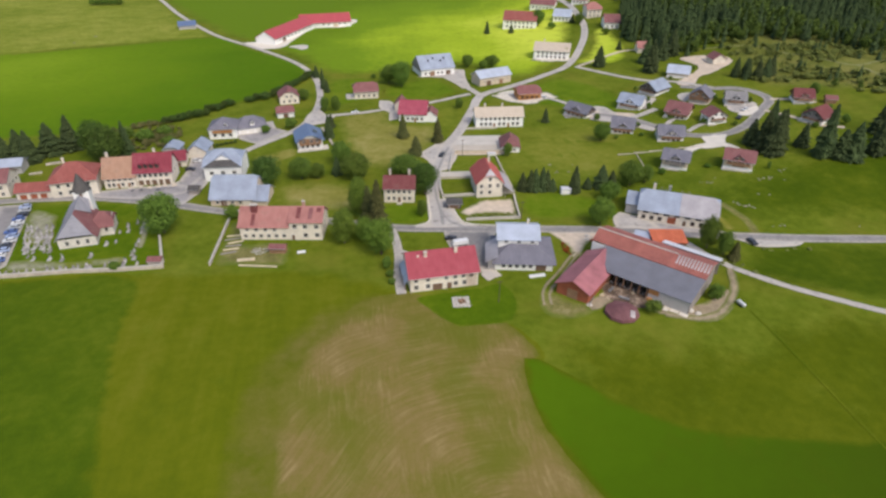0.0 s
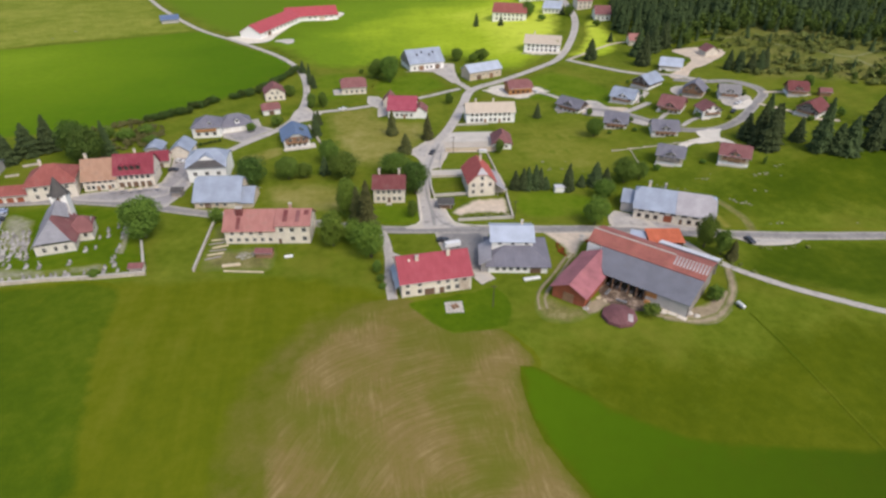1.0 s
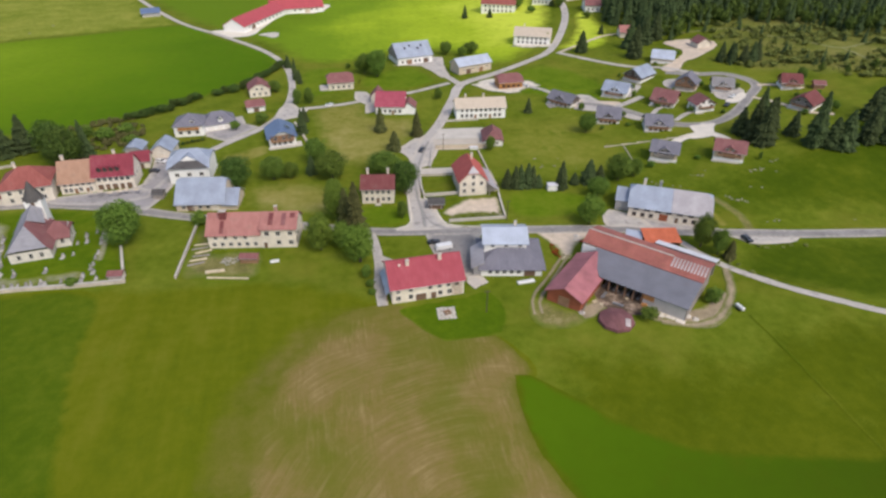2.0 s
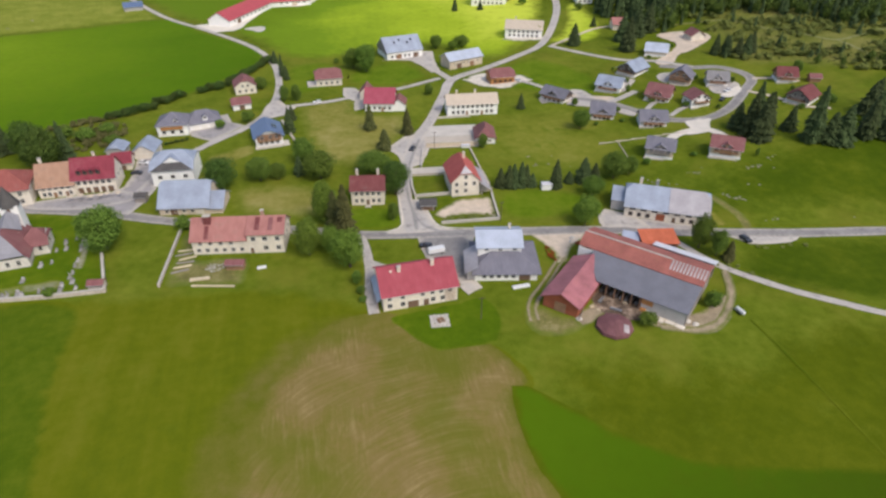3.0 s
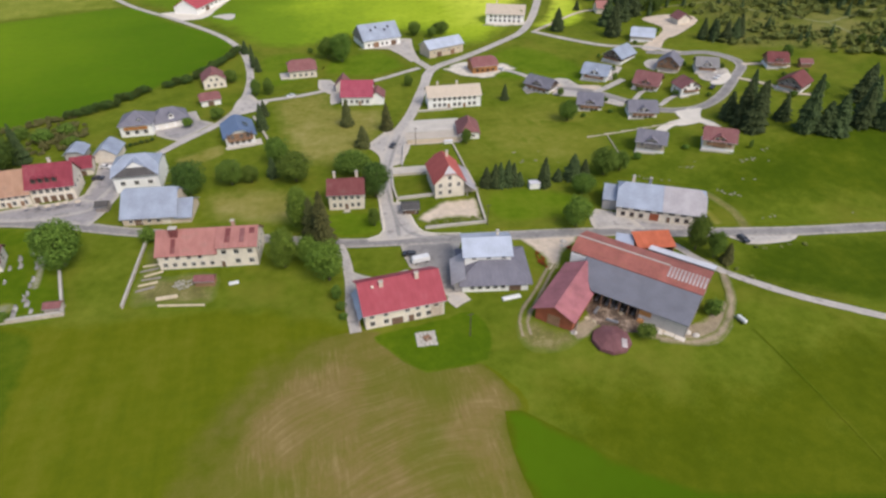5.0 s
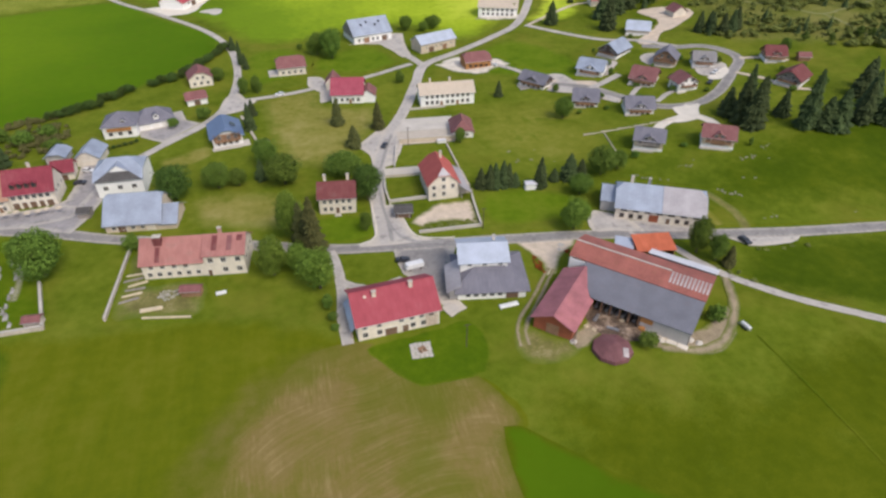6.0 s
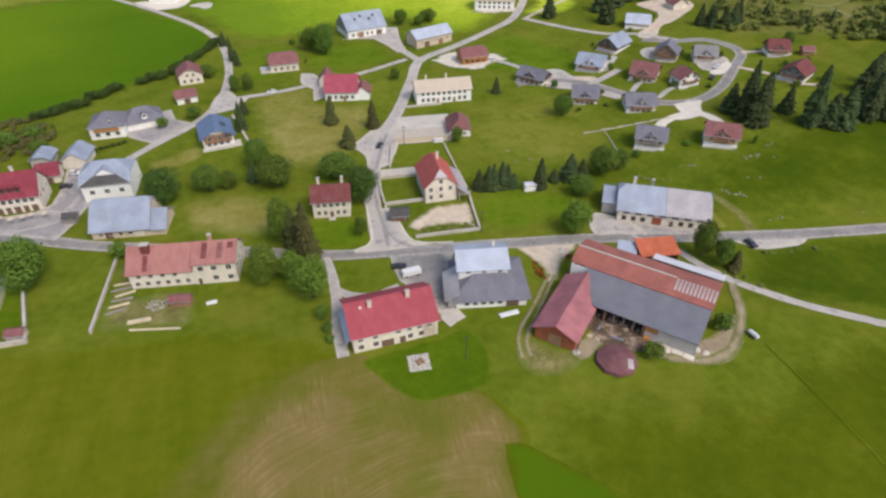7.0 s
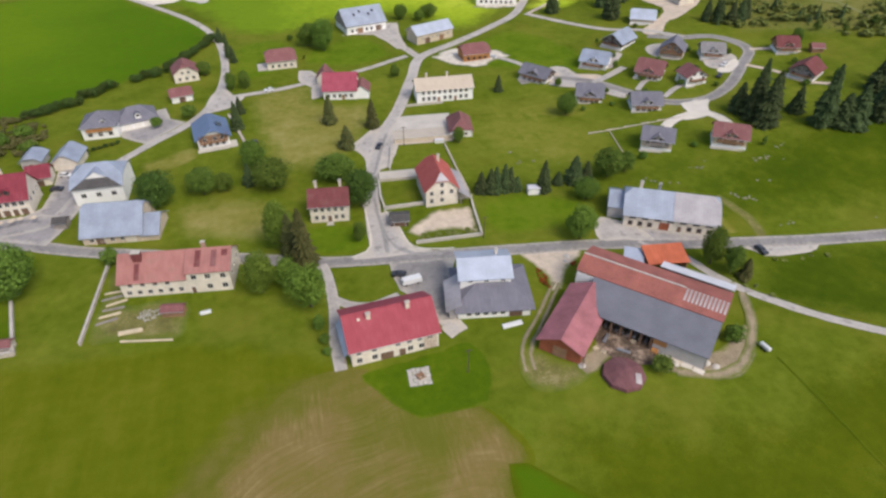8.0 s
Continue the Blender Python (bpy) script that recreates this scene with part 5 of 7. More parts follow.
house("shed", -83.0, 272.6, -5, 6.8, 7.6, 3.0, 5.4, R_BLUE, W_GREY, "small outbuilding with a blue-grey roof", "y", (0.5, 0.5), doors=((S, 0, 1.6, 2.0, FRAME_BROWN),), group="")
inn = house("inn", -83.1, 243.5, 0.2, 14.6, 11.6, 5.9, 11.8, R_CRIMSON, W_CREAM, "cream village inn with a crimson tiled roof", "x", rows=((S, 3.6, 6, 1.1, 1.4), (E, 3.6, 3, 1.0, 1.3)), chims=((0.5, 1.2, 13.2, 0.9),))
for k in range(5):
    u = -5.2 + 2.6 * k
    put_door(inn, u, -5.8, 0.0, 0, 1.6 if k % 2 else 2.0, 2.4, FRAME_BROWN)
for k in range(4):
    dormer(inn, -4.6 + 2.2 * k, -3.9, 7.5, 1.4, R_CRIMSON, W_DARKWOOD)
house("shed", -77.6, 258.6, 4, 6.6, 7.0, 3.4, 6.2, R_CRIMSON, W_CREAM, "small annex with a crimson roof behind the inn", "x", doors=((S, 0, 2.4, 2.2, FRAME_BROWN),), group="")
house("house", -96.2, 242.6, 2.3, 12.2, 12.4, 4.8, 11.0, R_TAN, W_CREAM, "cream house with a weathered tan tiled roof", "x", rows=((S, 3.3, 5, 1.0, 1.1), (S, 0.8, 6, 1.0, 1.5, (2, 4))), doors=((S, -0.8, 1.3, 2.2, W_WOOD), (S, 3.3, 1.3, 2.2, W_WOOD)), chims=((-4.6, 1.0, 12.9, 1.0),))
house("house", -112.6, 238.6, 8.6, 16.6, 15.0, 6.6, 11.6, R_SCARLET, W_CREAM, "large cream house with a hipped red roof", "x", (0.15, 0.15), rows=((S, 4.2, 4, 1.0, 1.4), (S, 1.2, 4, 1.0, 1.5), (E, 4.2, 3, 1.0, 1.4)), chims=((-3.4, 1.6, 13.0, 0.9),))
house("garage", -126.6, 234.0, 1.5, 13.4, 6.4, 3.4, 5.6, R_SCARLET, W_CREAM, "row of garages under a red roof", "x", doors=((S, -4.2, 2.6, 2.2, W_RUSTWOOD), (S, -0.4, 2.6, 2.2, W_RUSTWOOD), (S, 3.2, 2.6, 2.2, W_RUSTWOOD)), group="")
house("house", -143.0, 239.5, 4.5, 11.0, 12.0, 6.4, 9.8, R_MAROON, W_CREAM, "cream house with a maroon roof by the road", "x", rows=((S, 3.6, 3, 1.0, 1.3), (S, 0.9, 3, 1.0, 1.3), (E, 3.6, 3, 1.0, 1.3)))
house("shed", -149.0, 261.0, 4.7, 13.0, 8.0, 3.6, 5.4, R_SKY, W_GREY, "grey shed with a pale blue sheet roof", "x", doors=((S, 0, 3.0, 2.6, FRAME_BROWN),), group="")

# lane houses
house("house", -35.2, 341.8, 8.9, 10.6, 10.4, 4.4, 8.0, R_MAROON, W_CREAM, "small cream house with a red-brown gabled roof", "y", (0.7, 0.7), rows=((S, 1.0, 3, 1.0, 1.3), (S, 3.8, 2, 0.9, 1.1, (), 0.5)))
house("garage", -35.6, 317.4, 11.5, 8.6, 6.6, 3.0, 5.2, R_MAROON, W_WHITE, "white garage with a red-brown roof", "x", (0.7, 0.7), doors=((S, 0, 2.6, 2.2, FRAME_BROWN),), group="")
b5 = house("farmhouse", 54.8, 391.4, 12.0, 22.6, 18.4, 4.6, 11.0, R_BLUE, W_WHITE, "large white farm with a broad pale blue sheet roof", "x", rows=((S, 1.0, 7, 1.1, 1.4, (2, 5)), (W, 2.0, 3, 1.0, 1.3)), doors=((S, -3.8, 3.2, 3.0, W_WOOD), (S, 7.0, 3.2, 3.0, FRAME_BROWN)))
part("gable_cladding", link_mesh("gable_cladding", [(-11.42, -9.0, 3.0), (-11.42, 9.0, 3.0), (-11.42, 8.9, 4.5), (-11.42, 0, 10.7), (-11.42, -8.9, 4.5), (-11.32, -9.0, 3.0), (-11.32, 9.0, 3.0), (-11.32, 8.9, 4.5), (-11.32, 0, 10.7), (-11.32, -8.9, 4.5)],
     [(4, 3, 2, 1, 0), (5, 6, 7, 8, 9), (0, 1, 6, 5), (1, 2, 7, 6), (2, 3, 8, 7), (3, 4, 9, 8), (4, 0, 5, 9)], W_GREYWOOD), b5, "silvered boards on the gable")
for u, yy in ((-5.0, -4.0), (-1.5, -2.6), (3.2, -4.6), (6.0, -3.0)):
    slope_box(b5, "skylight", u, yy, 1.2, 1.6, 33.4, 11.0 + 0.26 + yy * 0.66, GLASS, "dark skylight", 0.1)
house("shed", 87.6, 363.4, 19.0, 22.4, 10.4, 5.0, 8.2, R_SKY, W_BEIGE, "long beige barn with a grey sheet roof", "x", doors=((S, -4.8, 3.4, 3.0, FRAME_BROWN), (S, 4.0, 3.0, 3.0, W_WOOD)), rows=((S, 2.4, 6, 0.9, 0.7, (1, 4)),), group="")
oh = house("chalet", 101.8, 330.4, 1.5, 13.4, 10.0, 3.8, 7.0, R_MAROON, W_ORANGE, "orange timber house with a dull red roof on a pale terrace", "x", (0.6, 0.6), rows=((S, 1.0, 4, 1.1, 1.3), (E, 1.0, 2, 1.0, 1.3)), trim=FRAME_BROWN)
balcony(oh, 9, -5.2, 2.6, W_ORANGE)

# far farm and hamlet
house("barn", -18.0, 549.0, 8, 42.0, 20.0, 4.0, 9.4, R_FARMRED, W_WHITE, "far red-roofed cattle barn with white walls", "x", doors=((S, -14, 5.0, 3.4, FRAME_BROWN), (S, 8, 4.0, 3.2, W_BEIGE)), rows=((S, 2.2, 8, 1.6, 0.8, (1, 2, 5)),), group="far farm")
house("barn", -48.0, 512.0, 64, 62.0, 17.0, 4.4, 9.4, R_FARMRED, W_WHITE, "long far red-roofed barn wing", "x", doors=((S, -18, 5.0, 3.4, FRAME_BROWN),), rows=((S, 2.2, 9, 1.8, 0.9, (1,)),), group="far farm")
house("shed", -132.5, 552.1, 12.5, 13.4, 9.8, 2.9, 5.6, R_NAVY, W_GREY, "far low shed with a blue roof beside the lane", "x", group="")
house("house", 144.2, 506.0, -22, 27.0, 18.0, 7.0, 12.6, R_SCARLET, W_WHITE, "large white house with an orange-red roof", "x", rows=((S, 4.4, 7, 1.2, 1.4), (S, 1.2, 7, 1.2, 1.5)))
house("house", 141.4, 410.0, -22, 24.0, 14.6, 5.6, 9.6, R_CREAM, W_WHITE, "long white house with a cream roof", "x", rows=((S, 3.4, 7, 1.2, 1.2), (S, 0.9, 7, 1.2, 1.4)), chims=((-6, 1, 11.4, 0.8),))
house("house", 181.0, 508.0, -28, 14.0, 15.0, 4.0, 8.4, R_SKY, W_WHITE, "white hamlet house with a pale roof", "x", rows=((S, 1.2, 4, 1.1, 1.4),))
house("house", 178.3, 556.0, -28, 22.0, 13.0, 4.6, 8.6, R_MAROON, W_WHITE, "white hamlet house with a red-brown roof", "x", rows=((S, 1.2, 6, 1.1, 1.4),))
house("house", 205.0, 505.0, -5, 12.0, 14.0, 6.6, 11.0, R_PINK, W_CREAM, "cream hamlet house with a faded pink roof", "x", (0.4, 0.4), rows=((S, 3.8, 3, 1.1, 1.3), (S, 1.0, 3, 1.1, 1.3)))
house("house", 207.5, 470.0, -12, 11.5, 15.0, 4.8, 9.6, R_MAROON, W_WHITE, "white hamlet house with a maroon roof", "x", rows=((S, 1.2, 3, 1.1, 1.4),))
house("house", 210.0, 548.0, -30, 14.0, 12.0, 4.0, 7.8, R_RED, W_WHITE, "white hamlet house with a red roof", "x", rows=((S, 1.2, 4, 1.1, 1.4),))
house("house", 226.0, 580.0, -20, 14.0, 12.0, 4.0, 7.8, R_MAROON, W_WHITE, "white hamlet house with a maroon roof", "x", rows=((S, 1.2, 4, 1.1, 1.4),))

# chalets on the slope


def chalet(x, y, yaw, L, D, h, zr, roof, wall, label, axis="x", upper=None, front=True, hip=(0.85, 0.85), plinth=W_WHITE):
    L, D, zr = L * 0.88, D * 0.86, h + (zr - h) * 0.9
    root = house("chalet", x, y, yaw, L, D, h, zr, roof, wall, label, axis, hip, over=0.8, trim=TRIM, group="chalets on the slope")
    bm = bmesh.new()
    add_box(bm, -L / 2 - 0.12, L / 2 + 0.12, -D / 2 - 0.12, D / 2 + 0.12, -1.6, min(1.3, h * 0.4))
    part("plinth", bm_mesh("plinth", bm, plinth), root, "pale rendered ground floor")
    bm = bmesh.new()
    add_box(bm, -L / 2 - 0.5, L / 2 + 0.5, -D / 2 - 1.3, -D / 2 - 0.1, -1.6, 0.12)
    part("terrace", bm_mesh("terrace", bm, CONCRETE, 0.05), root, "pale terrace slab")
    if front:
        balcony(root, L * 0.8, -D / 2, max(1.4, h - 1.9), upper or W_WOOD)
        for u in (-0.32, 0.32):
            put_window(root, u * L, -D / 2, max(1.7, h - 1.7), 0, 1.3, 1.2)
        n = 4
        for k in range(n):
            u = (k - (n - 1) / 2) * L * 0.8 / n
            put_window(root, u, -D / 2 - 0.13 if h < 3.2 else -D / 2, 0.25, 0, 1.3, 1.1)
        if axis == "x":
            part("front_gable", wall_shell("front_gable", 1.0, L * 0.2, h + 0.6, h + 0.6 + L * 0.11, upper or wall), root, m=pose(0, -D / 2 + 0.9, 0, 0, 0, 90))
            part("gable_roof", shell("gable_roof", roof_faces(2.4, L * 0.2 + 0.6, h + 0.4, h + 0.85 + L * 0.11), roof, 0.18), root, "", pose(0, -D / 2 + 1.9, 0, 0, 0, 90))
            for u in (-1.1, 1.1):
                put_window(root, u, -D / 2 - 0.3, h - 0.2, 0, 1.0, 1.2)
        else:
            for u in (-1.6, 1.6):
                put_window(root, u, -D / 2, h + 0.1, 0, 1.1, 1.2)
    side_row(root, L, D, "E", 1.4, 2, 1.0, 1.0)
    side_row(root, L, D, "W", 1.4, 2, 1.0, 1.0)
    return root


chalet(121.0, 294.6, -52, 15.0, 9.6, 3.0, 6.2, R_SLATE, W_DARKWOOD, "dark boarded chalet with a grey slate roof")
chalet(151.2, 297.0, -40, 13.8, 12.0, 3.4, 7.2, R_BLUE, W_WHITE, "white chalet with a blue-grey roof")
chalet(133.3, 266.6, -25, 11.8, 11.0, 3.1, 6.8, R_SLATE, W_DARKWOOD, "dark timber chalet with a grey roof")
chalet(150.2, 250.6, -18, 13.0, 10.4, 3.1, 6.6, R_SLATE, W_GREY, "grey chalet with a slate roof beside the loop road")
chalet(168.0, 277.0, -42, 12.6, 13.0, 3.0, 7.4, R_MAROON, W_WOOD, "brown timber chalet with a red-brown roof", "x")
chalet(172.4, 315.0, -58, 12.0, 16.0, 3.4, 7.4, R_BLUE, W_DARKWOOD, "dark boarded chalet with a blue-grey sheet roof", "y")
chalet(198.5, 338.4, -30, 13.6, 12.0, 3.0, 6.6, R_SKY, W_BEIGE, "beige chalet with a pale blue roof", "x", front=False)
chalet(188.2, 292.4, -42, 11.6, 10.4, 4.0, 8.4, R_SLATE, W_WOOD, "brown timber chalet with a grey roof and stone base", "y", plinth=W_STONE)
chalet(202.4, 283.4, -24, 11.0, 9.6, 3.6, 6.8, R_ASH, W_GREY, "grey chalet with a pale grey roof", "x")
chalet(179.2, 263.0, 0, 10.6, 9.0, 4.2, 7.4, R_MAROON, W_WHITE, "white gabled chalet with a maroon roof", "y")
chalet(234.8, 275.0, -20, 10.2, 9.6, 3.4, 7.0, R_BROWN, W_WOOD, "brown chalet with a dark red roof", "x")
chalet(225.0, 249.0, -60, 11.4, 14.0, 3.4, 7.2, R_BROWN, W_GREYWOOD, "silvered timber chalet with a dark red roof", "y")
chalet(138.4, 221.2, -32, 11.8, 10.8, 4.4, 7.6, R_SLATE, W_BEIGE, "two-storey timber chalet with a grey slate roof", upper=W_GREYWOOD)
chalet(162.8, 213.2, -33, 12.8, 11.0, 4.4, 7.8, R_MAROON, W_BEIGE, "timber chalet with a maroon roof and front gable", upper=W_WOOD)
house("hut", 231.9, 354.6, 0, 8.6, 8.6, 3.2, 6.0, R_MAROON, W_CREAM, "red-roofed hut on the gravel plot", "y", group="")
house("hut", 201.3, 397.0, -12, 7.4, 9.4, 3.4, 6.6, R_PINK, W_CREAM, "small hut with a pink roof at the wood's edge", "x", group="")
house("shed", 246.0, 268.0, -20, 5.0, 4.0, 2.4, 3.6, R_MAROON, W_WOOD, "small brown garden shed", "x", group="")

# small sheds
house("carport", 37.0, 201.4, -8.9, 5.2, 4.6, 2.2, 2.9, R_DARKSLATE, W_DARKWOOD, "small dark carport with a low roof beside the street", "x", group="", ridge_cap=False, doors=((S, 0, 3.6, 1.9, FRAME_BROWN),))
house("shed", -65.2, 227.4, -6, 3.8, 3.4, 2.2, 3.2, R_DARKSLATE, W_GREYWOOD, "small brown wooden hut beside the square", "x", group="", over=0.3)
house("garden_shed", -28.2, 176.8, -10.9, 5.4, 2.8, 2.0, 2.8, R_MAROON, W_WOOD, "small wooden garden shed with a brown roof", "x", group="", over=0.3)
house("shed", -67.6, 174.6, -6, 4.2, 2.8, 1.9, 2.7, R_MAROON, W_STONE, "small brown-roofed shed in the churchyard corner", "x", group="", over=0.3)
house("trailer", 62.6, 249.4, -6, 3.6, 1.8, 0.9, 1.1, R_PALE, W_WHITE, "low white box trailer parked on the court", "x", group="", over=0.05, ridge_cap=False, category="trailer")
hut = house("caravan", 83.9, 206.2, -8, 4.0, 2.6, 2.2, 2.5, R_PALE, W_WHITE, "white box trailer parked by the spruces", "x", group="", over=0.1, ridge_cap=False, category="trailer")

# ---- the barn ----
barn = thing("barn", pose(92.4, 147.5, 0, 0, 0, -47.0), "large barn with rusty red and grey sheet roofs", "barn")
# ridge along x; towards -y the roof falls in two steps to the yard
part("upper_roof", shell("upper_roof", [[(-18.6, -4.7, 7.1), (19.0, -4.7, 7.1), (19.0, 0, 9.7), (-18.6, 0, 9.7)], [(19.0, 7.2, 7.3), (-18.6, 7.2, 7.3), (-18.6, 0, 9.7), (19.0, 0, 9.7)]], R_RUST, 0.2), barn, "rusty red sheet roof")
part("lower_roof", shell("lower_roof", [[(-7.6, -15.9, 4.6), (18.8, -15.9, 4.6), (18.8, -4.4, 6.9), (-13.8, -4.4, 6.9), (-12.6, -9.0, 5.98)]], R_GREY, 0.2), barn, "wide grey fibre-cement roof")
part("rear_roof", shell("rear_roof", [[(19.0, 12.6, 5.9), (0.0, 12.6, 5.9), (0.0, 8.6, 6.9), (19.0, 8.6, 6.9)]], R_PALE, 0.15), barn, "pale sheet lean-to roof")
SHEET = box_mesh("skylight_sheet", 0.54, 3.4, 0.07, R_CLEAR)
for k in range(11):
    part("skylight_sheet", SHEET, barn, "pale translucent roof sheet", pose(8.9 + 0.96 * k, -0.1, 9.66, 29.0, 0, 0) @ Matrix.Translation((0, -1.7, 0)))
bm = bmesh.new()
add_box(bm, -18.6, 8.4, -0.25, 0.25, 9.6, 9.82)
part("ridge_cap", bm_mesh("ridge_cap", bm, STONE_CAP, 0.05), barn, "pale ridge capping")
for nm, x0, x1, y0, y1, z1, mt in (("end_wall", -18.2, -17.9, -4.4, 6.8, 6.9, W_WHITE), ("end_wall", 18.2, 18.5, -15.4, 6.8, 4.4, W_GREYWOOD), ("rear_wall", -18.2, 18.5, 6.5, 6.8, 7.0, W_WOOD), ("rear_wall", 0.4, 18.4, 11.9, 12.1, 5.4, W_GREYWOOD), ("inner_wall", -17.8, 18.1, -4.9, -4.6, 6.5, W_DARKWOOD), ("side_wall", -18.3, -13.2, -5.1, -4.92, 6.7, W_WHITE), ("front_wall", 6.0, 18.5, -15.4, -15.1, 4.2, W_GREY)):
    bm = bmesh.new()
    add_box(bm, x0, x1, y0, y1, -0.5, z1)
    part(nm, bm_mesh(nm, bm, mt), barn)
part("gable_wall", link_mesh("gable_wall", [(-18.15, -4.4, 6.9), (-18.15, 6.8, 6.9), (-18.15, 6.8, 7.1), (-18.15, 0, 9.45), (-17.9, -4.4, 6.9), (-17.9, 6.8, 6.9), (-17.9, 6.8, 7.1), (-17.9, 0, 9.45)],
     [(0, 1, 2, 3), (7, 6, 5, 4), (0, 3, 7, 4), (3, 2, 6, 7), (2, 1, 5, 6), (1, 0, 4, 5)], W_WHITE), barn, "white end gable")
part("gable_wall", link_mesh("gable_wall", [(18.2, -15.4, 4.3), (18.2, 6.8, 4.3), (18.2, 6.8, 7.1), (18.2, 0, 9.4), (18.2, -4.6, 6.75), (18.45, -15.4, 4.3), (18.45, 6.8, 4.3), (18.45, 6.8, 7.1), (18.45, 0, 9.4), (18.45, -4.6, 6.75)],
     [(0, 1, 2, 3, 4), (9, 8, 7, 6, 5), (0, 4, 9, 5), (4, 3, 8, 9), (3, 2, 7, 8), (2, 1, 6, 7), (1, 0, 5, 6)], W_GREYWOOD), barn, "silvered board end gable")
bm = bmesh.new()
add_box(bm, 6.0, 9.2, -15.5, -15.3, 2.4, 4.2)
part("front_boards", bm_mesh("front_boards", bm, W_ORANGE), barn, "orange board strip under the eave")
for k in range(6):
    bm = bmesh.new()
    add_box(bm, -0.16, 0.16, -0.16, 0.16, -0.3, 4.6)
    part("post", bm_mesh("post", bm, W_WOOD, 0.03), barn, "", Matrix.Translation((-7.0 + 2.5 * k, -15.2, 0)))
bm = bmesh.new()
for k in range(8):
    add_box(bm, -6.6 + k * 1.5, -5.9 + k * 1.5, -14.2, -8.0, 0.05, 0.9)
part("cattle_stall", bm_mesh("cattle_stall", bm, METAL, 0.05), barn, "galvanised stall rails")

wing = thing("barn_wing", pose(70.4, 144.2, 0, 0, 0, 45.0), "red-roofed barn wing with a red boarded gable", "barn")
part("wall", wall_shell("wall", 11.0, 5.2, 3.9, 6.3, W_RUSTWOOD), wing)
part("roof", shell("roof", roof_faces(11.8, 6.0, 3.75, 6.75), R_WING, 0.2), wing)
bm = bmesh.new()
add_box(bm, -11.14, -11.0, -1.7, 1.7, 0, 3.2)
part("door", bm_mesh("door", bm, W_WOOD, 0.02), wing)

sh = thing("shed", pose(105.0, 160.6, 0, 0, 0, -9.0), "open shed with a bright orange tiled roof", "shed")
part("roof", shell("roof", [[(-6.0, -3.9, 4.0), (5.9, -3.9, 4.0), (5.9, 3.2, 5.4), (-6.0, 3.2, 5.4)]], R_ORANGE, 0.2), sh)
bm = bmesh.new()
add_box(bm, -5.6, 5.6, 2.6, 2.9, -0.3, 5.0)
add_box(bm, -5.6, -5.3, -3.4, 2.9, -0.3, 3.9)
add_box(bm, 5.3, 5.6, -3.4, 2.9, -0.3, 3.9)
part("wall", bm_mesh("wall", bm, W_WOOD), sh)
bs = thing("shed", pose(96.6, 162.6, 0, 0, 0, -30), "low shed with a pale blue sheet roof", "shed")
part("roof", shell("roof", [[(-2.8, -3.6, 3.4), (2.8, -3.6, 3.4), (2.8, 3.4, 4.2), (-2.8, 3.4, 4.2)]], R_SKY, 0.15), bs)
bm = bmesh.new()
add_box(bm, -2.4, 2.4, -3.2, 3.1, -0.3, 3.3)
part("wall", bm_mesh("wall", bm, W_GREY), bs)

# covered slurry tank
tank = thing("slurry_tank", pose(74.8, 127.0, lie(74.8, 127.0)), "round slurry tank with a low maroon cover", "tank")
part("tank_wall", tube_mesh("tank_wall", 4.5, 4.5, -0.5, 0.9, CONCRETE, 32), tank, "concrete ring wall")
bm = bmesh.new()
bmesh.ops.create_cone(bm, cap_ends=True, segments=9, radius1=5.0, radius2=2.2, depth=0.9, matrix=Matrix.Translation((0, 0, 1.55)))
bmesh.ops.create_cone(bm, cap_ends=True, segments=9, radius1=2.2, radius2=0.3, depth=0.4, matrix=Matrix.Translation((0, 0, 2.2)))
bmesh.ops.create_cone(bm, cap_ends=True, segments=9, radius1=5.2, radius2=5.0, depth=0.9, matrix=Matrix.Translation((0, 0, 0.65)))
cover = part("cover", bm_mesh("cover", bm, R_COVER), tank, "faded maroon folded cover")
bm = bmesh.new()
add_box(bm, -0.7, 0.7, -1.3, 1.3, 0, 0.1)
part("hatch", bm_mesh("hatch", bm, R_CLEAR), cover, "pale hatch sheet", pose(2.0, -2.9, 1.66, 14, 10, -20))

# ---- church ----
church = thing("church", pose(-98.0, 197.5, 0, 0, 0, 9.0), "old village church with slate and tile roofs", "church")
part("nave_wall", wall_shell("nave_wall", 8.0, 6.0, 3.6, 9.6, W_STONE_PALE, 0.0, 0.3), church, m=pose(0, 0, 0, 0, 0, 90))
part("nave_roof", shell("nave_roof", roof_faces(8.8, 6.8, 3.3, 10.6, 0.2, 1.0), R_CHURCH, 0.25, R_MAROON, lambda c: c.y < -0.2 or c.x < -7.2), church, "roof of grey slate and maroon tile", pose(0, 0, 0, 0, 0, 90))
part("transept_wall", wall_shell("transept_wall", 3.6, 4.2, 3.8, 7.2, W_STONE_PALE), church, m=Matrix.Translation((7.0, 2.2, 0)))
part("transept_roof", shell("transept_roof", roof_faces(4.6, 4.8, 3.6, 7.8, 0.0, 0.4), R_MAROON, 0.22), church, "maroon tiled roof", Matrix.Translation((6.6, 2.2, 0)))
part("tower", box_mesh("tower", 5.0, 5.0, 14.2, W_WHITE, 0.08, -0.5), church, "pale rendered bell tower", Matrix.Translation((1.6, 9.4, 0)))
bm = bmesh.new()
bmesh.ops.create_cone(bm, cap_ends=True, segments=8, radius1=3.3, radius2=2.5, depth=1.6, matrix=Matrix.Translation((0, 0, 14.9)))
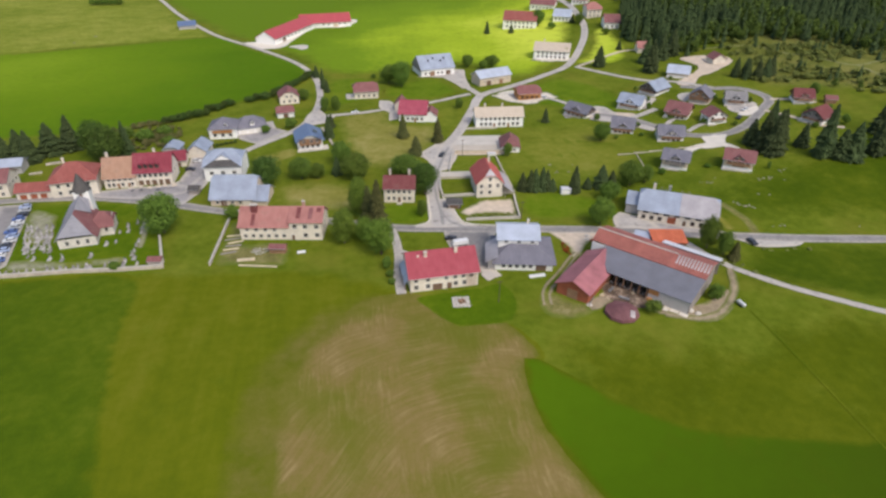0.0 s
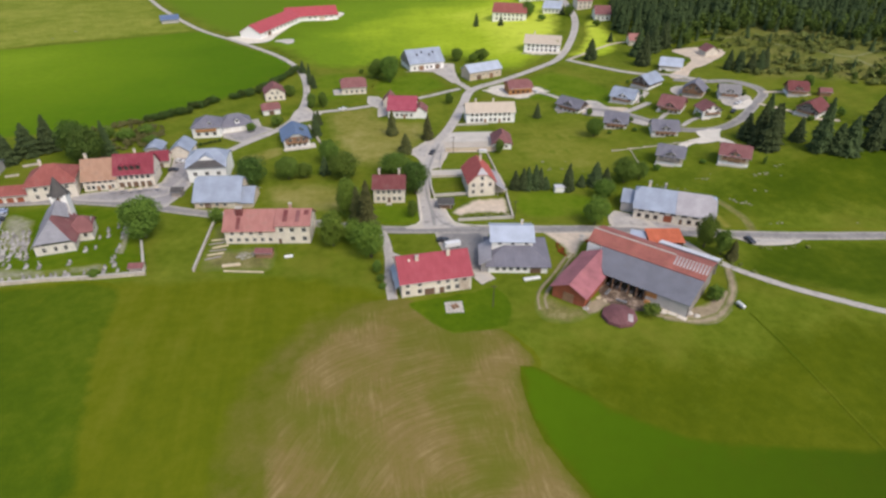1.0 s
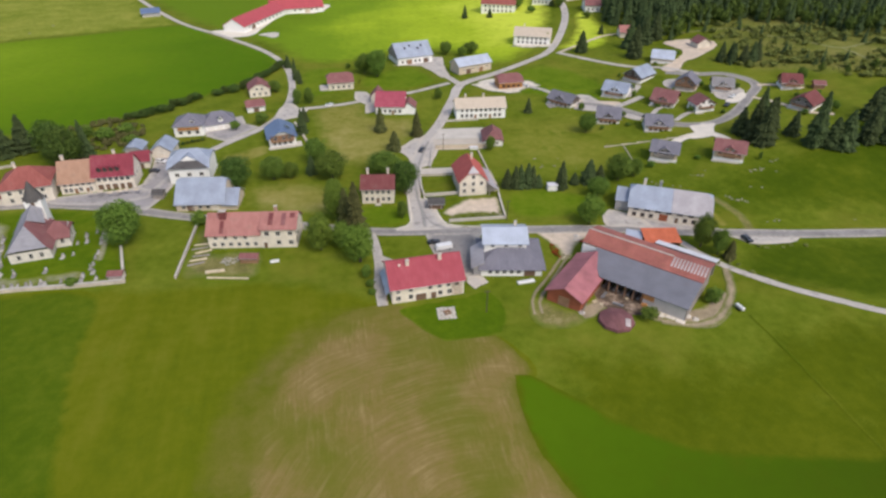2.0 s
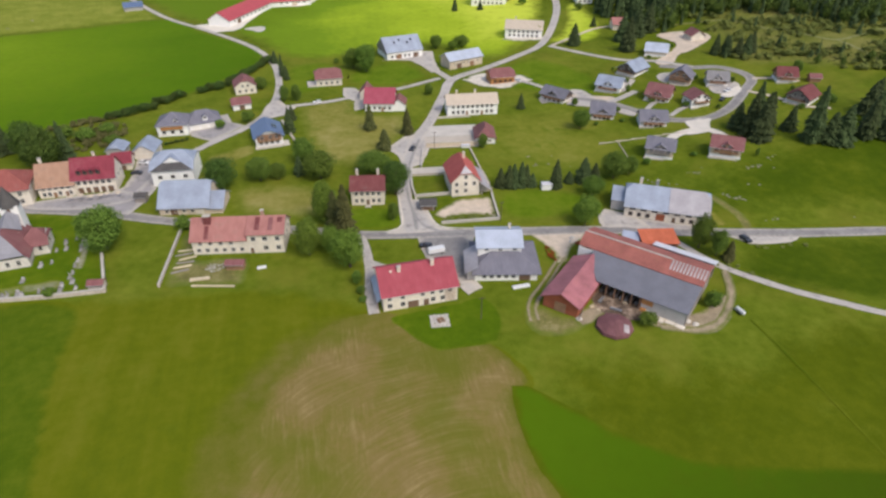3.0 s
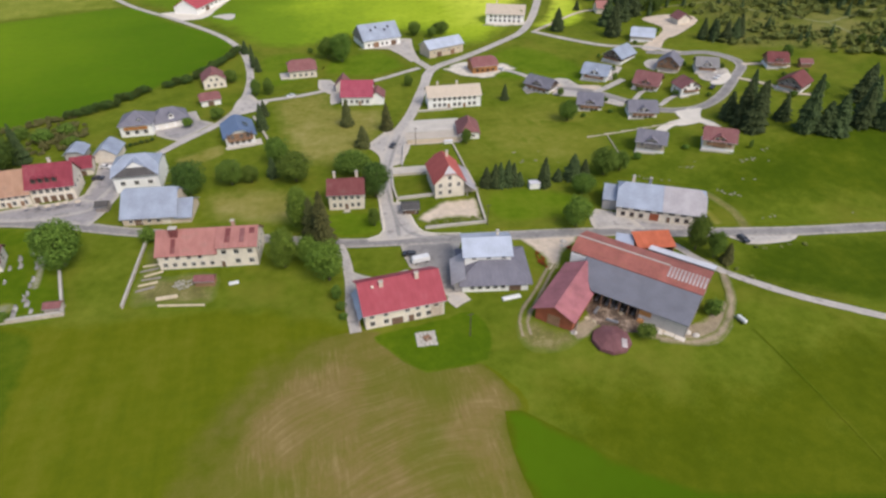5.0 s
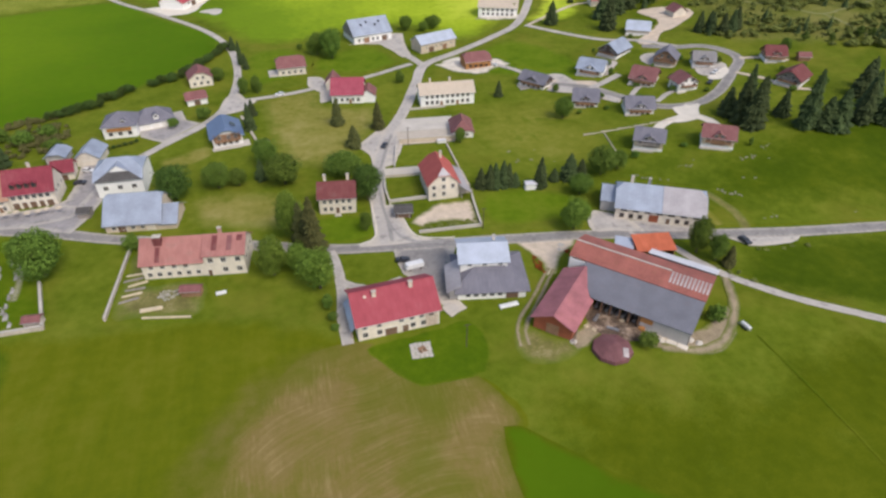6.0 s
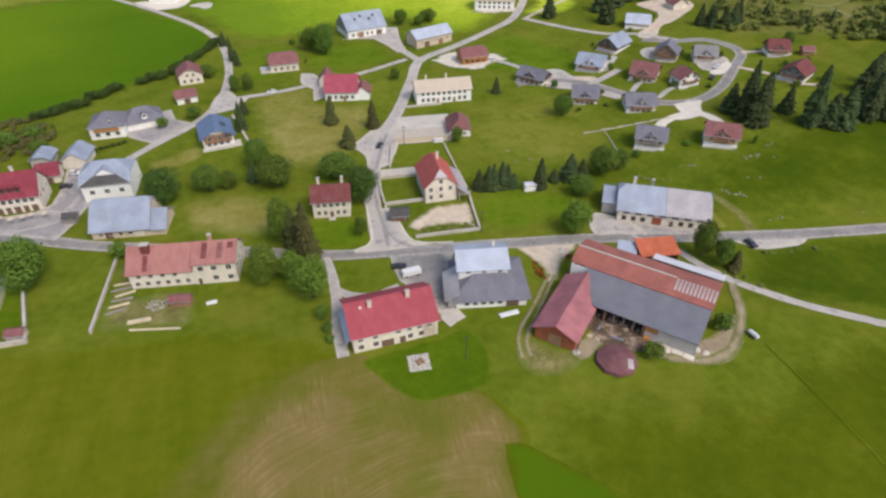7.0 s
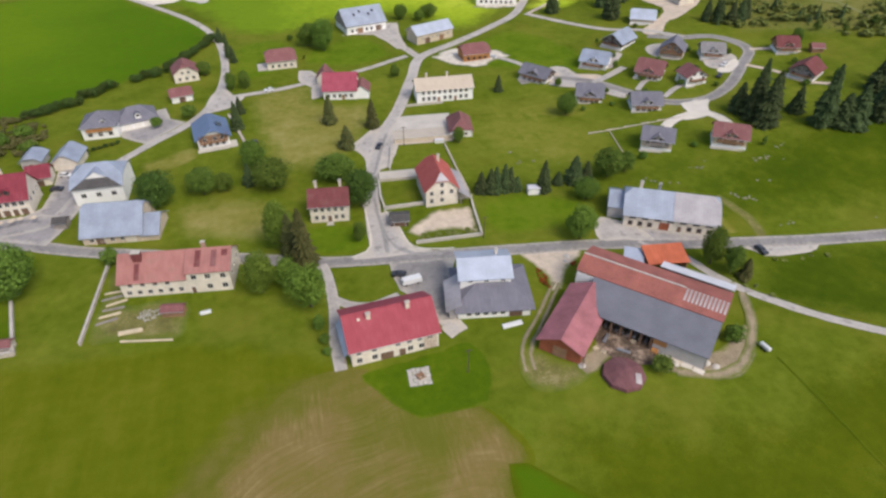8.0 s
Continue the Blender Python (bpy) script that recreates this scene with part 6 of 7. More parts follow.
bmesh.ops.create_cone(bm, cap_ends=True, segments=8, radius1=2.52, radius2=0.12, depth=5.0, matrix=Matrix.Translation((0, 0, 18.2)))
part("spire", bm_mesh("spire", bm, R_DARKSLATE), church, "dark slate spire", pose(1.6, 9.4, -0.6, 0, 0, 22.5))
part("steep_roof", shell("steep_roof", [[(-6.9, 6.0, 3.6), (-2.6, 7.0, 9.6), (1.0, 7.0, 12.9), (0.2, 0.0, 10.7), (-4.4, 0.0, 6.2)], [(1.0, 7.0, 12.9), (3.6, 7.0, 11.0), (4.2, 3.0, 7.4), (0.2, 0.0, 10.7)]], R_CHURCH, 0.2), church, "grey slate sweep up to the tower")
for u in (-3.2, 0.2, 3.2):
    put_window(church, u, -8.0, 1.0, 0, 0.9, 1.6)
for u in (-4.5, -1.0, 2.5):
    put_window(church, -6.0, u, 1.0, -90, 0.9, 1.6)
put_window(church, 10.6, 2.2, 1.6, 90, 1.1, 2.2)
for u in (5.0, 8.4):
    put_window(church, u, -2.0, 1.5, 0, 0.9, 1.8)
for k in range(2):
    bm = bmesh.new()
    add_box(bm, -0.5, 0.5, -0.1, 0.05, 0, 1.8)
    part("louvre", bm_mesh("louvre", bm, FRAME_BROWN), church, "", pose(1.6 if k == 0 else -0.9, 6.9 if k == 0 else 9.4, 11.4, 0, 0, 0 if k == 0 else -90))

# ---- trees ----
rng = np.random.default_rng(7)


def spruce_arrays(whorls, arms, seed):
    """Drooping needle fans in whorls round a stem of height 1."""
    r = np.random.default_rng(seed)
    vs, fs = [], []
    for k in range(whorls):
        z = 0.06 + 0.92 * (k + 0.3 * r.random()) / whorls
        reach = 0.5 * (1 - z) ** 0.66 * (0.72 + 0.42 * r.random()) * (0.8 + 0.2 * ease(0.0, 0.15, z)) + 0.02
        n = max(4, int(arms * (0.45 + 0.55 * (1 - z))))
        a0 = r.random() * 6.28
        for j in range(n):
            a = a0 + 6.283 * j / n + 0.35 * (r.random() - 0.5)
            q = reach * (0.62 + 0.5 * r.random())
            w = max(0.022, q * (0.30 if whorls > 20 else 0.46))
            c, s = math.cos(a), math.sin(a)
            up, drop = 0.035 * (1 - z) + 0.012, 0.06 * (1 - z) + 0.012 + 0.03 * r.random()
            z_, z = z, min(0.97, max(0.03, z + (r.random() - 0.5) * 1.3 / whorls))
            i = len(vs)
            vs += [(0.01 * c, 0.01 * s, z + up), (q * 0.6 * c - w * s, q * 0.6 * s + w * c, z - drop * 0.75), (q * c, q * s, z - drop), (q * 0.6 * c + w * s, q * 0.6 * s - w * c, z - drop * 0.75), (q * 0.55 * c, q * 0.55 * s, z + up * 0.5)]
            fs += [(i, i + 1, i + 4), (i + 1, i + 2, i + 4), (i + 2, i + 3, i + 4), (i + 3, i, i + 4)]
            z = z_
    vs += [(0.012, 0, 0.95), (-0.006, 0.01, 0.95), (-0.006, -0.01, 0.95), (0, 0, 1.0)]
    i = len(vs) - 4
    fs += [(i, i + 1, i + 3), (i + 1, i + 2, i + 3), (i + 2, i, i + 3)]
    return np.array(vs), np.array(fs)


def leaf_arrays(lobes, per, size, seed, low=0.07):
    """Leaf clumps over many overlapping lobes; height 1, spread 1."""
    r = np.random.default_rng(seed)
    vs, fs = [], []
    for _ in range(lobes):
        d = r.normal(size=3)
        d /= np.linalg.norm(d)
        c = np.array([0, 0, 0.52]) + d * [0.33, 0.33, 0.31] * (0.45 + 0.55 * r.random())
        rad = 0.13 + 0.09 * r.random()
        for _ in range(per):
            n = r.normal(size=3)
            n /= np.linalg.norm(n)
            p = c + n * rad * (0.7 + 0.4 * r.random())
            if p[2] < low:
                continue
            n = n + r.normal(size=3) * 0.45
            n /= np.linalg.norm(n)
            t = np.cross(n, r.normal(size=3))
            t /= np.linalg.norm(t)
            b = np.cross(n, t)
            s = size * (0.6 + 0.8 * r.random())
            i = len(vs)
            vs += [p - t * s, p - b * s * 0.7 + n * s * 0.2, p + t * s, p + b * s * 0.7 + n * s * 0.2]
            fs += [(i, i + 1, i + 2), (i, i + 2, i + 3)]
    return np.array(vs), np.array(fs)


def limb_mesh(name, seed):
    """A tapered trunk with forking limbs, height 1."""
    r = random.Random(seed)
    bm = bmesh.new()

    def rod(a, b, r0, r1):
        d = b - a
        bmesh.ops.create_cone(bm, cap_ends=True, segments=6, radius1=r0, radius2=r1, depth=d.length,
                              matrix=Matrix.Translation((a + b) / 2) @ d.to_track_quat("Z", "Y").to_matrix().to_4x4())
    rod(Vector((0, 0, -0.03)), Vector((0, 0, 0.45)), 0.035, 0.022)
    for k in range(6):
        a = k * 1.05 + r.random() * 0.5
        z = 0.26 + 0.04 * k
        e = Vector((0.26 * math.cos(a), 0.26 * math.sin(a), z + 0.22 + 0.1 * r.random()))
        rod(Vector((0, 0, z)), e, 0.016, 0.006)
        rod(e, e + Vector((0.08 * math.cos(a + 0.7), 0.08 * math.sin(a + 0.7), 0.1)), 0.006, 0.003)
    return bm_mesh(name, bm, BARK)


SPRUCE = [link_mesh("crown", *spruce_arrays(38, 20, k), NEEDLE) for k in (1, 2, 3, 5)]
SPRUCE_DULL = [link_mesh("crown", *spruce_arrays(38, 20, k), NEEDLE_BROWN) for k in (4,)]
BROAD = [link_mesh("crown", *leaf_arrays(60, 170, 0.021, k), LEAF) for k in (11, 12, 13)]
BROAD_DARK = [link_mesh("crown", *leaf_arrays(60, 170, 0.021, k), LEAF_DEEP) for k in (16, 17)]
BROAD_LIGHT = [link_mesh("crown", *leaf_arrays(60, 160, 0.021, k), LEAF_LIGHT) for k in (14, 15)]
HEDGE = [link_mesh("crown", *leaf_arrays(22, 90, 0.042, k, 0.05), LEAF_DARK) for k in (23, 24)]
BUSH = [link_mesh("crown", *leaf_arrays(22, 90, 0.042, k, 0.05), LEAF) for k in (21, 22)]
FORKS = [limb_mesh("trunk", k) for k in (1, 2)]
STEM = tube_mesh("trunk", 0.02, 0.004, -0.04, 0.96, BARK, 6)
n_tree = 0


def tree(x, y, H, Wd, kind):
    global n_tree
    n_tree += 1
    k = n_tree
    info = {"c": ("spruce_tree", SPRUCE, STEM, "dark green spruce tree", "tree"), "b": ("spruce_tree", SPRUCE_DULL, STEM, "tall dull brownish-green conifer", "tree"),
            "d": ("tree", BROAD, FORKS[k % 2], "leafy green broadleaf tree", "tree"), "l": ("tree", BROAD_LIGHT, FORKS[k % 2], "light green leafy tree near the road", "tree"),
            "k": ("tree", BROAD_DARK, FORKS[k % 2], "dense dark green broadleaf tree", "tree"),
            "h": ("bush", HEDGE, None, "dense dark green hedge bush", "bush")}[kind]
    low = kind == "d" and H < 7
    name, crowns, stem, label, cat = ("bush", BUSH, None, "rounded green garden bush", "bush") if low else info
    Wd *= 1.18 if kind in "cb" else 1.15
    root = thing(name, pose(x, y, lie(x, y), 0, 0, (k * 137) % 360) @ Matrix.Diagonal((Wd, Wd, H, 1)), label, cat, "hedge" if kind == "h" else "village trees")
    part("crown", crowns[k % len(crowns)], root)
    if stem:
        part("trunk", stem, root)


for row in ((-70, 196, 15.8, 14.5, "d"), (-5.7, 179.5, 14, 9.5, "l"), (1.2, 180.4, 9.5, 7.5, "l"), (6.6, 187.6, 20.4, 7.5, "b"), (6.6, 170, 14.6, 10.5, "l"), (0.6, 197.6, 17.4, 9.5, "l"), (3.4, 193, 15.4, 6.5, "b"), (-37, 231, 13.3, 13, "k"), (-23, 235, 10.7, 10, "d"),
            (-16, 235, 7.1, 6.5, "d"), (0, 232, 12.2, 12.5, "d"), (-6, 248, 12.1, 9.5, "d"), (-8, 237, 8.6, 5, "c"), (24, 276.6, 12.6, 5.8, "b"), (40, 268, 12.6, 5.6, "b"), (28, 254.6, 9.4, 6.4, "b")):
    tree(*row)
for row in ((21, 233, 9.6, 13, "d"), (27, 213.5, 14.4, 11, "k"), (23.6, 195, 7.2, 4.2, "d"), (-12, 281, 12.4, 5, "c"), (24, 369, 12.5, 11.5, "d"), (31, 361, 16.3, 12, "d"), (15, 380, 3.6, 3.2, "d"), (59, 316, 6.4, 5.5, "d"),
            (67, 211, 8.4, 5, "c"), (70, 210, 9.8, 5, "c"), (72, 210, 10.2, 5, "c"), (75, 210, 10.7, 5, "c"), (77, 210, 9.4, 4.6, "c"), (87.4, 206.0, 12.4, 5.4, "c"), (79.2, 209.5, 5.6, 4, "c")):
    tree(*row)
for row in ((100, 209, 10.4, 7, "c"), (104, 208, 8, 5, "c"), (94, 209, 5.3, 4, "c"), (112, 208, 11.7, 10.5, "d"), (119, 209, 8.5, 6.5, "d"), (88, 178.8, 12, 9.6, "l"), (99, 198, 8.3, 8, "d"), (181, 225, 19.4, 8.5, "c"),
            (182, 219, 21, 9, "c"), (187, 223, 19.3, 8.5, "c"), (180, 232, 12.5, 8, "c"), (188, 232, 20.7, 8.2, "c"), (199, 223, 11.4, 6.5, "c"), (200, 211, 24, 9.2, "c"), (206, 208, 13.4, 9.2, "c"), (210, 206, 16.9, 9.6, "c")):
    tree(*row)
for row in ((239, 226, 15, 9.1, "c"), (222, 207, 17, 8.4, "c"), (230, 204, 19.5, 9.0, "c"), (234, 216, 16, 8.7, "c"), (247, 231, 14, 8.4, "c"), (118.6, 157.6, 13.5, 7.0, "d"), (121.8, 152.6, 10.5, 6.0, "d"), (124, 149.5, 7.5, 4.0, "b"), (106, 130, 5.4, 5.5, "d"), (-156, 274, 13, 9, "c"), (-150, 276, 14, 9.5, "c"),
            (-143, 270, 15.4, 8.6, "c"), (-138, 279, 15.2, 11, "c"), (-130, 282, 17.6, 9.6, "c"), (-115, 270, 19, 13.5, "k"), (-108, 263, 18.5, 15, "k"), (-103, 272, 17, 6.4, "c"), (-134, 285, 10, 6.4, "c"), (-16.3, 363, 13, 3.8, "c"), (-13.8, 356, 8.6, 3.4, "c")):
    tree(*row)
for row in ((-21, 388, 8, 4.6, "c"), (-14.6, 322, 8.8, 5, "d"), (-8.6, 321.4, 8.8, 5.4, "d"), (-11, 296, 7.8, 4.2, "c"), (-27, 343, 7.2, 6.9, "d"), (-31, 297, 6.5, 6.2, "d"), (162, 374, 13.7, 8.8, "c"), (189, 407, 6.9, 4.4, "c"),
            (79, 399, 9, 8, "d"), (89, 394, 6.7, 6.5, "d"), (96, 399, 8.3, 10, "d"), (100, 288, 7.9, 4.3, "c"), (118, 256, 9.7, 8, "d"), (-43, 291, 5.3, 4.8, "d"), (186, 350, 20.4, 10, "c"), (192, 370, 17.8, 9.8, "c")):
    tree(*row)
for row in ((204, 374, 17.8, 9.9, "c"), (214, 379, 18.1, 10.1, "c"), (113, 494, 10.5, 4.9, "c"), (131.6, 488, 7.4, 5, "c"), (148.7, 402.4, 6.8, 4.4, "d"), (184.2, 493.6, 6.4, 5, "c"), (157, 500, 14, 11, "d"), (164, 484, 6.1, 6.5, "d"), (188, 488, 8.7, 7, "d"), (196, 450, 5.7, 6.6, "d"),
            (227, 324, 11.6, 6, "c"), (231, 319, 11.4, 6.4, "c"), (235, 315, 11.6, 6.2, "c"), (240, 315, 12.4, 6.6, "c"), (245, 318, 12.6, 6.6, "c"), (233, 324, 10.6, 6, "c"), (244, 279, 7.8, 5.8, "d"), (233, 240, 5.3, 4.3, "d"), (-47, 203, 5.6, 6, "d")):
    tree(*row)
for row in ((36, 152, 3.6, 3.0, "d"), (7.8, 161, 4.8, 3.6, "d"), (8.6, 156, 3.0, 2.8, "d"), (8.8, 152, 2.2, 2.6, "d"), (84.4, 126.4, 4.4, 5.4, "d"), (69.6, 246.8, 7.2, 4.4, "d"),
            (-100, 290, 6, 9, "d"), (-92, 296, 5, 8, "d"), (-88, 284, 4, 7, "d"), (-110, 296, 5, 8, "d"), (-80, 172.8, 3.4, 3.8, "d"), (60, 396, 5, 8, "d")):
    tree(*row)
for k in range(7):
    tree(-246 + 4.2 * k, 673 + rng.normal() * 2, 5 + 2 * rng.random(), 7, "d")
# garden shrubs round the chalets
for x, y in ((126, 282), (128, 258), (140, 256), (144, 268), (158, 262), (161, 274), (158, 290), (163, 300), (176, 286), (180, 276), (188, 272), (172, 262), (186, 256), (196, 292), (210, 292), (208, 280), (194, 300), (180, 322), (164, 322), (190, 330),
             (212, 344), (230, 262), (240, 258), (218, 240), (172, 206), (150, 216), (128, 214), (146, 232)):
    tree(x + rng.normal(), y + rng.normal(), 1.6 + 2.4 * rng.random(), 2.0 + 2.0 * rng.random(), "d")
# hedge along the meadow
for a, b, n in (((-94.6, 313.6), (-78, 323), 8), ((-76.6, 328), (-66, 338.4), 7), ((-58, 343), (-48.6, 347.6), 5), ((-45, 352), (-36, 368), 9), ((-35, 370), (-24.5, 392), 11)):
    for k in range(n):
        f = k / (n - 1)
        tree(a[0] + (b[0] - a[0]) * f + rng.normal() * 0.4, a[1] + (b[1] - a[1]) * f + rng.normal() * 0.4, 3.3 + rng.random() * 1.6, 4.4 + rng.random() * 1.4, "h")
for k in range(6):
    tree(-66.6 + 2.0 * k, 276.6 + 0.86 * k, 1.3 + 0.3 * (k % 2), 2.2, "h")
for k in range(7):
    tree(-128 + 1.5 * k + rng.normal(), 297 - 1.2 * k + rng.normal(), 3 + rng.random() * 2, 4 + rng.random() * 2, "h")


def scatter(name, base, spots, material, label, category):
    """Many plants that nobody would count, joined into one mesh. spots: x, y, height, spread, turn."""
    vs, fs, at = [], [], 0
    for i, (x, y, H, Wd, a) in enumerate(spots):
        bv, bf = base[i % len(base)]
        c, s = math.cos(a), math.sin(a)
        q = np.stack([(bv[:, 0] * c - bv[:, 1] * s) * Wd + x, (bv[:, 0] * s + bv[:, 1] * c) * Wd + y, bv[:, 2] * H + lie(x, y)], 1)
        vs.append(q)
        fs.append(bf + at)
        at += len(bv)
    vs, fs = np.concatenate(vs), np.concatenate(fs)
    me = bpy.data.meshes.new(name)
    me.vertices.add(len(vs))
    me.vertices.foreach_set("co", vs.ravel())
    me.loops.add(fs.size)
    me.loops.foreach_set("vertex_index", fs.ravel())
    me.polygons.add(len(fs))
    me.polygons.foreach_set("loop_start", np.arange(0, fs.size, 3))
    me.materials.append(material)
    me.update(calc_edges=True)
    me.validate()
    return thing(name, Matrix(), label, category, data=me, kind="stuff")


def in_wood(x, y):
    """The dark wood: beyond a wavering edge up the slope."""
    edge = 396 + 14 * noise.noise((x * 0.02, y * 0.02, 1)) + 30 * ease(226, 205, x) - 22 * ease(255, 225, x) * ease(205, 230, x) - 14 * ease(250, 270, x) - 44 * ease(304, 328, x)
    left = 203 + 12 * noise.noise((y * 0.03, 2, 4)) + 30 * ease(430, 520, y) + 10 * ease(520, 560, y)
    return y > edge and x > left


woods, scrub, saplings = [], [], []
for gx_ in np.arange(190, 640, 5.6):
    for gy_ in np.arange(330, 820, 5.6):
        x, y = gx_ + rng.normal() * 1.8, gy_ + rng.normal() * 1.8
        if in_wood(x, y) and rng.random() < 0.9 and math.hypot(x - 201, y - 397) > 9:
            H = (14 + 8 * rng.random()) * (0.75 + 0.25 * ease(0, 25, y - 396))
            woods.append((x, y, H, H * (0.36 + 0.08 * rng.random()), rng.random() * 6.28))
for _ in range(7200):
    x, y = 225 + 240 * rng.random(), 225 + 185 * rng.random()
    d = noise.noise((x * 0.03, y * 0.03, 7))
    if in_wood(x, y) or y < 306 - (x - 236) * 0.85 or (x < 248 and y > 326) or d < -0.4 + 0.5 * rng.random() - 0.25 * ease(300, 380, x):
        continue
    if rng.random() < 0.16 * ease(0.05, 0.4, noise.noise((x * 0.045, y * 0.045, 13))):
        saplings.append((x, y, 4 + 6 * rng.random(), 3.0 + 2 * rng.random(), rng.random() * 6))
    else:
        H = 0.5 + 3.6 * rng.random() ** 4
        scrub.append((x, y, H, H * (1.3 + 0.8 * rng.random()), rng.random() * 6.28))
mixed = [(x, y, H * 0.75, H * 0.55, a) for x, y, H, _, a in woods if 0.12 < noise.noise((x * 0.018, y * 0.018, 21)) + 0.35 * ease(445, 396, y) and rng.random() < 0.55]
for _ in range(34):
    x, y = 256 + 90 * rng.random(), 225 + 70 * rng.random()
    if y > 292 - (x - 256) * 0.7 and y < 322 - (x - 256) * 0.7:
        H = 4 + 5 * rng.random()
        mixed.append((x, y, H, H * 0.9, rng.random() * 6.28))
keep_out = {(m_[0], m_[1]) for m_ in mixed}
woods = [w_ for w_ in woods if (w_[0], w_[1]) not in keep_out]
scatter("spruce_forest", [spruce_arrays(13, 8, k) for k in (31, 32, 33)], woods, NEEDLE, "dark spruce forest on the hillside", "forest")
scatter("mixed_wood", [leaf_arrays(16, 26, 0.07, k, 0.1) for k in (45, 46)], mixed, LEAF_WOOD, "broadleaf trees along the edge of the wood", "trees")
scatter("scrub", [leaf_arrays(8, 18, 0.11, k, 0.02) for k in (41, 42, 43)], scrub, LEAF_SCRUB, "olive green scrub on the clearing", "bushes")
scatter("young_spruces", [spruce_arrays(13, 8, k) for k in (34, 35)], saplings, NEEDLE, "young spruces among the scrub", "trees")
thicket = [(-119 + 0.8 * k + rng.normal() * 0.8, 303 + 0.36 * k + rng.normal() * 0.7, 1.4 + 1.6 * rng.random(), 2.4 + 1.4 * rng.random(), rng.random() * 6) for k in range(28)]
thicket += [(-96 + 6.5 * rng.normal() + 0.22 * (k % 30), 294 + 8.5 * rng.normal(), 1.0 + 2.4 * rng.random() ** 2, 2.4 + 2.2 * rng.random(), rng.random() * 6) for k in range(110)]
thicket = [q for q in thicket if q[0] < -84 and 276 < q[1] < 315]
scatter("thicket", [leaf_arrays(10, 26, 0.09, k, 0.02) for k in (71, 72, 73)], thicket, LEAF_BROWN, "brownish green thicket behind the outbuildings", "bushes")
tall = [(x + rng.normal() * 0.6, y + rng.normal() * 0.6, 0.45 + 0.5 * rng.random(), 1.6 + rng.random(), rng.random() * 6) for x, y in
        [(137 + 4.2 * k, 154.4 - 0.6 * k) for k in range(5)] + [(118 + 8 * rng.random(), 140 + 10 * rng.random()) for _ in range(6)] + [(41 + 19 * rng.random(), 190.4 + 2.4 * rng.random()) for _ in range(18)]]
scatter("tall_grass", [leaf_arrays(8, 22, 0.11, k, 0.02) for k in (51, 52)], tall, LEAF_SCRUB, "rank tall grass and weeds along the verge", "grass")
beds = [(70.0 + rng.normal() * 0.6, 163.6 + 2.0 * rng.normal(), 0.6 + 0.4 * rng.random(), 1.1, rng.random() * 6) for _ in range(20)] + [(80.5 + rng.normal() * 0.6, 168 + rng.normal(), 0.9, 1.2, 0.5) for _ in range(4)]
scatter("flower_bed", [leaf_arrays(7, 24, 0.12, k, 0.02) for k in (61, 62)], beds, FLOWER, "bed of red flowers beside the gravel yard", "flowers")

# ---- walls and fences ----


def run_wall(name, pts, height, width, material, label, cap=None, category="wall"):
    """A wall along a line, with a coping a little wider than the wall."""
    root = thing(name, Matrix(), label, category)
    for nm, w, z0, z1, mt in (("wall_body", width, -0.6, height, material), ("coping", width + 0.14, height, height + 0.14, cap or STONE_CAP)):
        bm = bmesh.new()
        for (x0, y0), (x1, y1) in zip(pts, pts[1:]):
            d = math.dist((x0, y0), (x1, y1))
            k = max(1, int(d / 6))
            for j in range(k):
                f = (j + 0.5) / k
                x, y = x0 + (x1 - x0) * f, y0 + (y1 - y0) * f
                add_box(bm, -d / k / 2 - 0.05, d / k / 2 + 0.05, -w / 2, w / 2, z0, z1, pose(x, y, lie(x, y), 0, 0, math.degrees(math.atan2(y1 - y0, x1 - x0))))
        part(nm, bm_mesh(nm, bm, mt), root)
    return root


run_wall("churchyard_wall", [(-122, 173.5), (-115, 173), (-94, 173), (-81, 172), (-65, 171.8), (-70.5, 192)], 1.2, 0.6, W_STONE, "pale stone churchyard wall with coping")
run_wall("garden_wall", [(-50, 171), (-48, 204)], 1.0, 0.45, W_STONE, "pale stone garden wall")
run_wall("garden_wall", [(39.6, 189.2), (59.9, 188), (61.6, 202), (62.4, 207)], 0.9, 0.5, CONCRETE, "pale low wall round the gravel yard")
run_wall("garden_wall", [(34.9, 226), (33.8, 217), (33.8, 209.6), (47.1, 209.2)], 1.0, 0.5, CONCRETE, "pale low garden wall by the street")
run_wall("garden_wall", [(40.2, 233.4), (42.2, 242), (44, 250)], 0.9, 0.4, CONCRETE, "pale low wall of the upper garden")
run_wall("garden_wall", [(35.6, 229.2), (48.6, 228)], 0.9, 5.0, LANE, "grey ramp wall behind the garden", LANE)
run_wall("retaining_wall", [(46, 252.5), (70, 250)], 2.0, 0.6, W_BEIGE, "beige retaining wall below the court")
run_wall("garden_wall", [(57, 283.5), (73, 283)], 0.7, 0.5, CONCRETE, "low pale wall before the terrace house")
run_wall("garden_edge", [(-40.5, 169.5), (-28, 166.8)], 0.35, 0.3, TIMBER, "timber edging along the garden", TIMBER)
run_wall("stone_wall", [(-15.8, 295), (-13, 284), (-11.2, 275.6), (-8.8, 265.4)], 0.6, 0.8, W_STONE, "white stone retaining row beside the chalet", W_STONE)
run_wall("stone_wall", [(62.8, 214), (63.6, 233), (64, 247)], 0.5, 0.4, W_STONE, "low stone boundary wall", W_STONE)
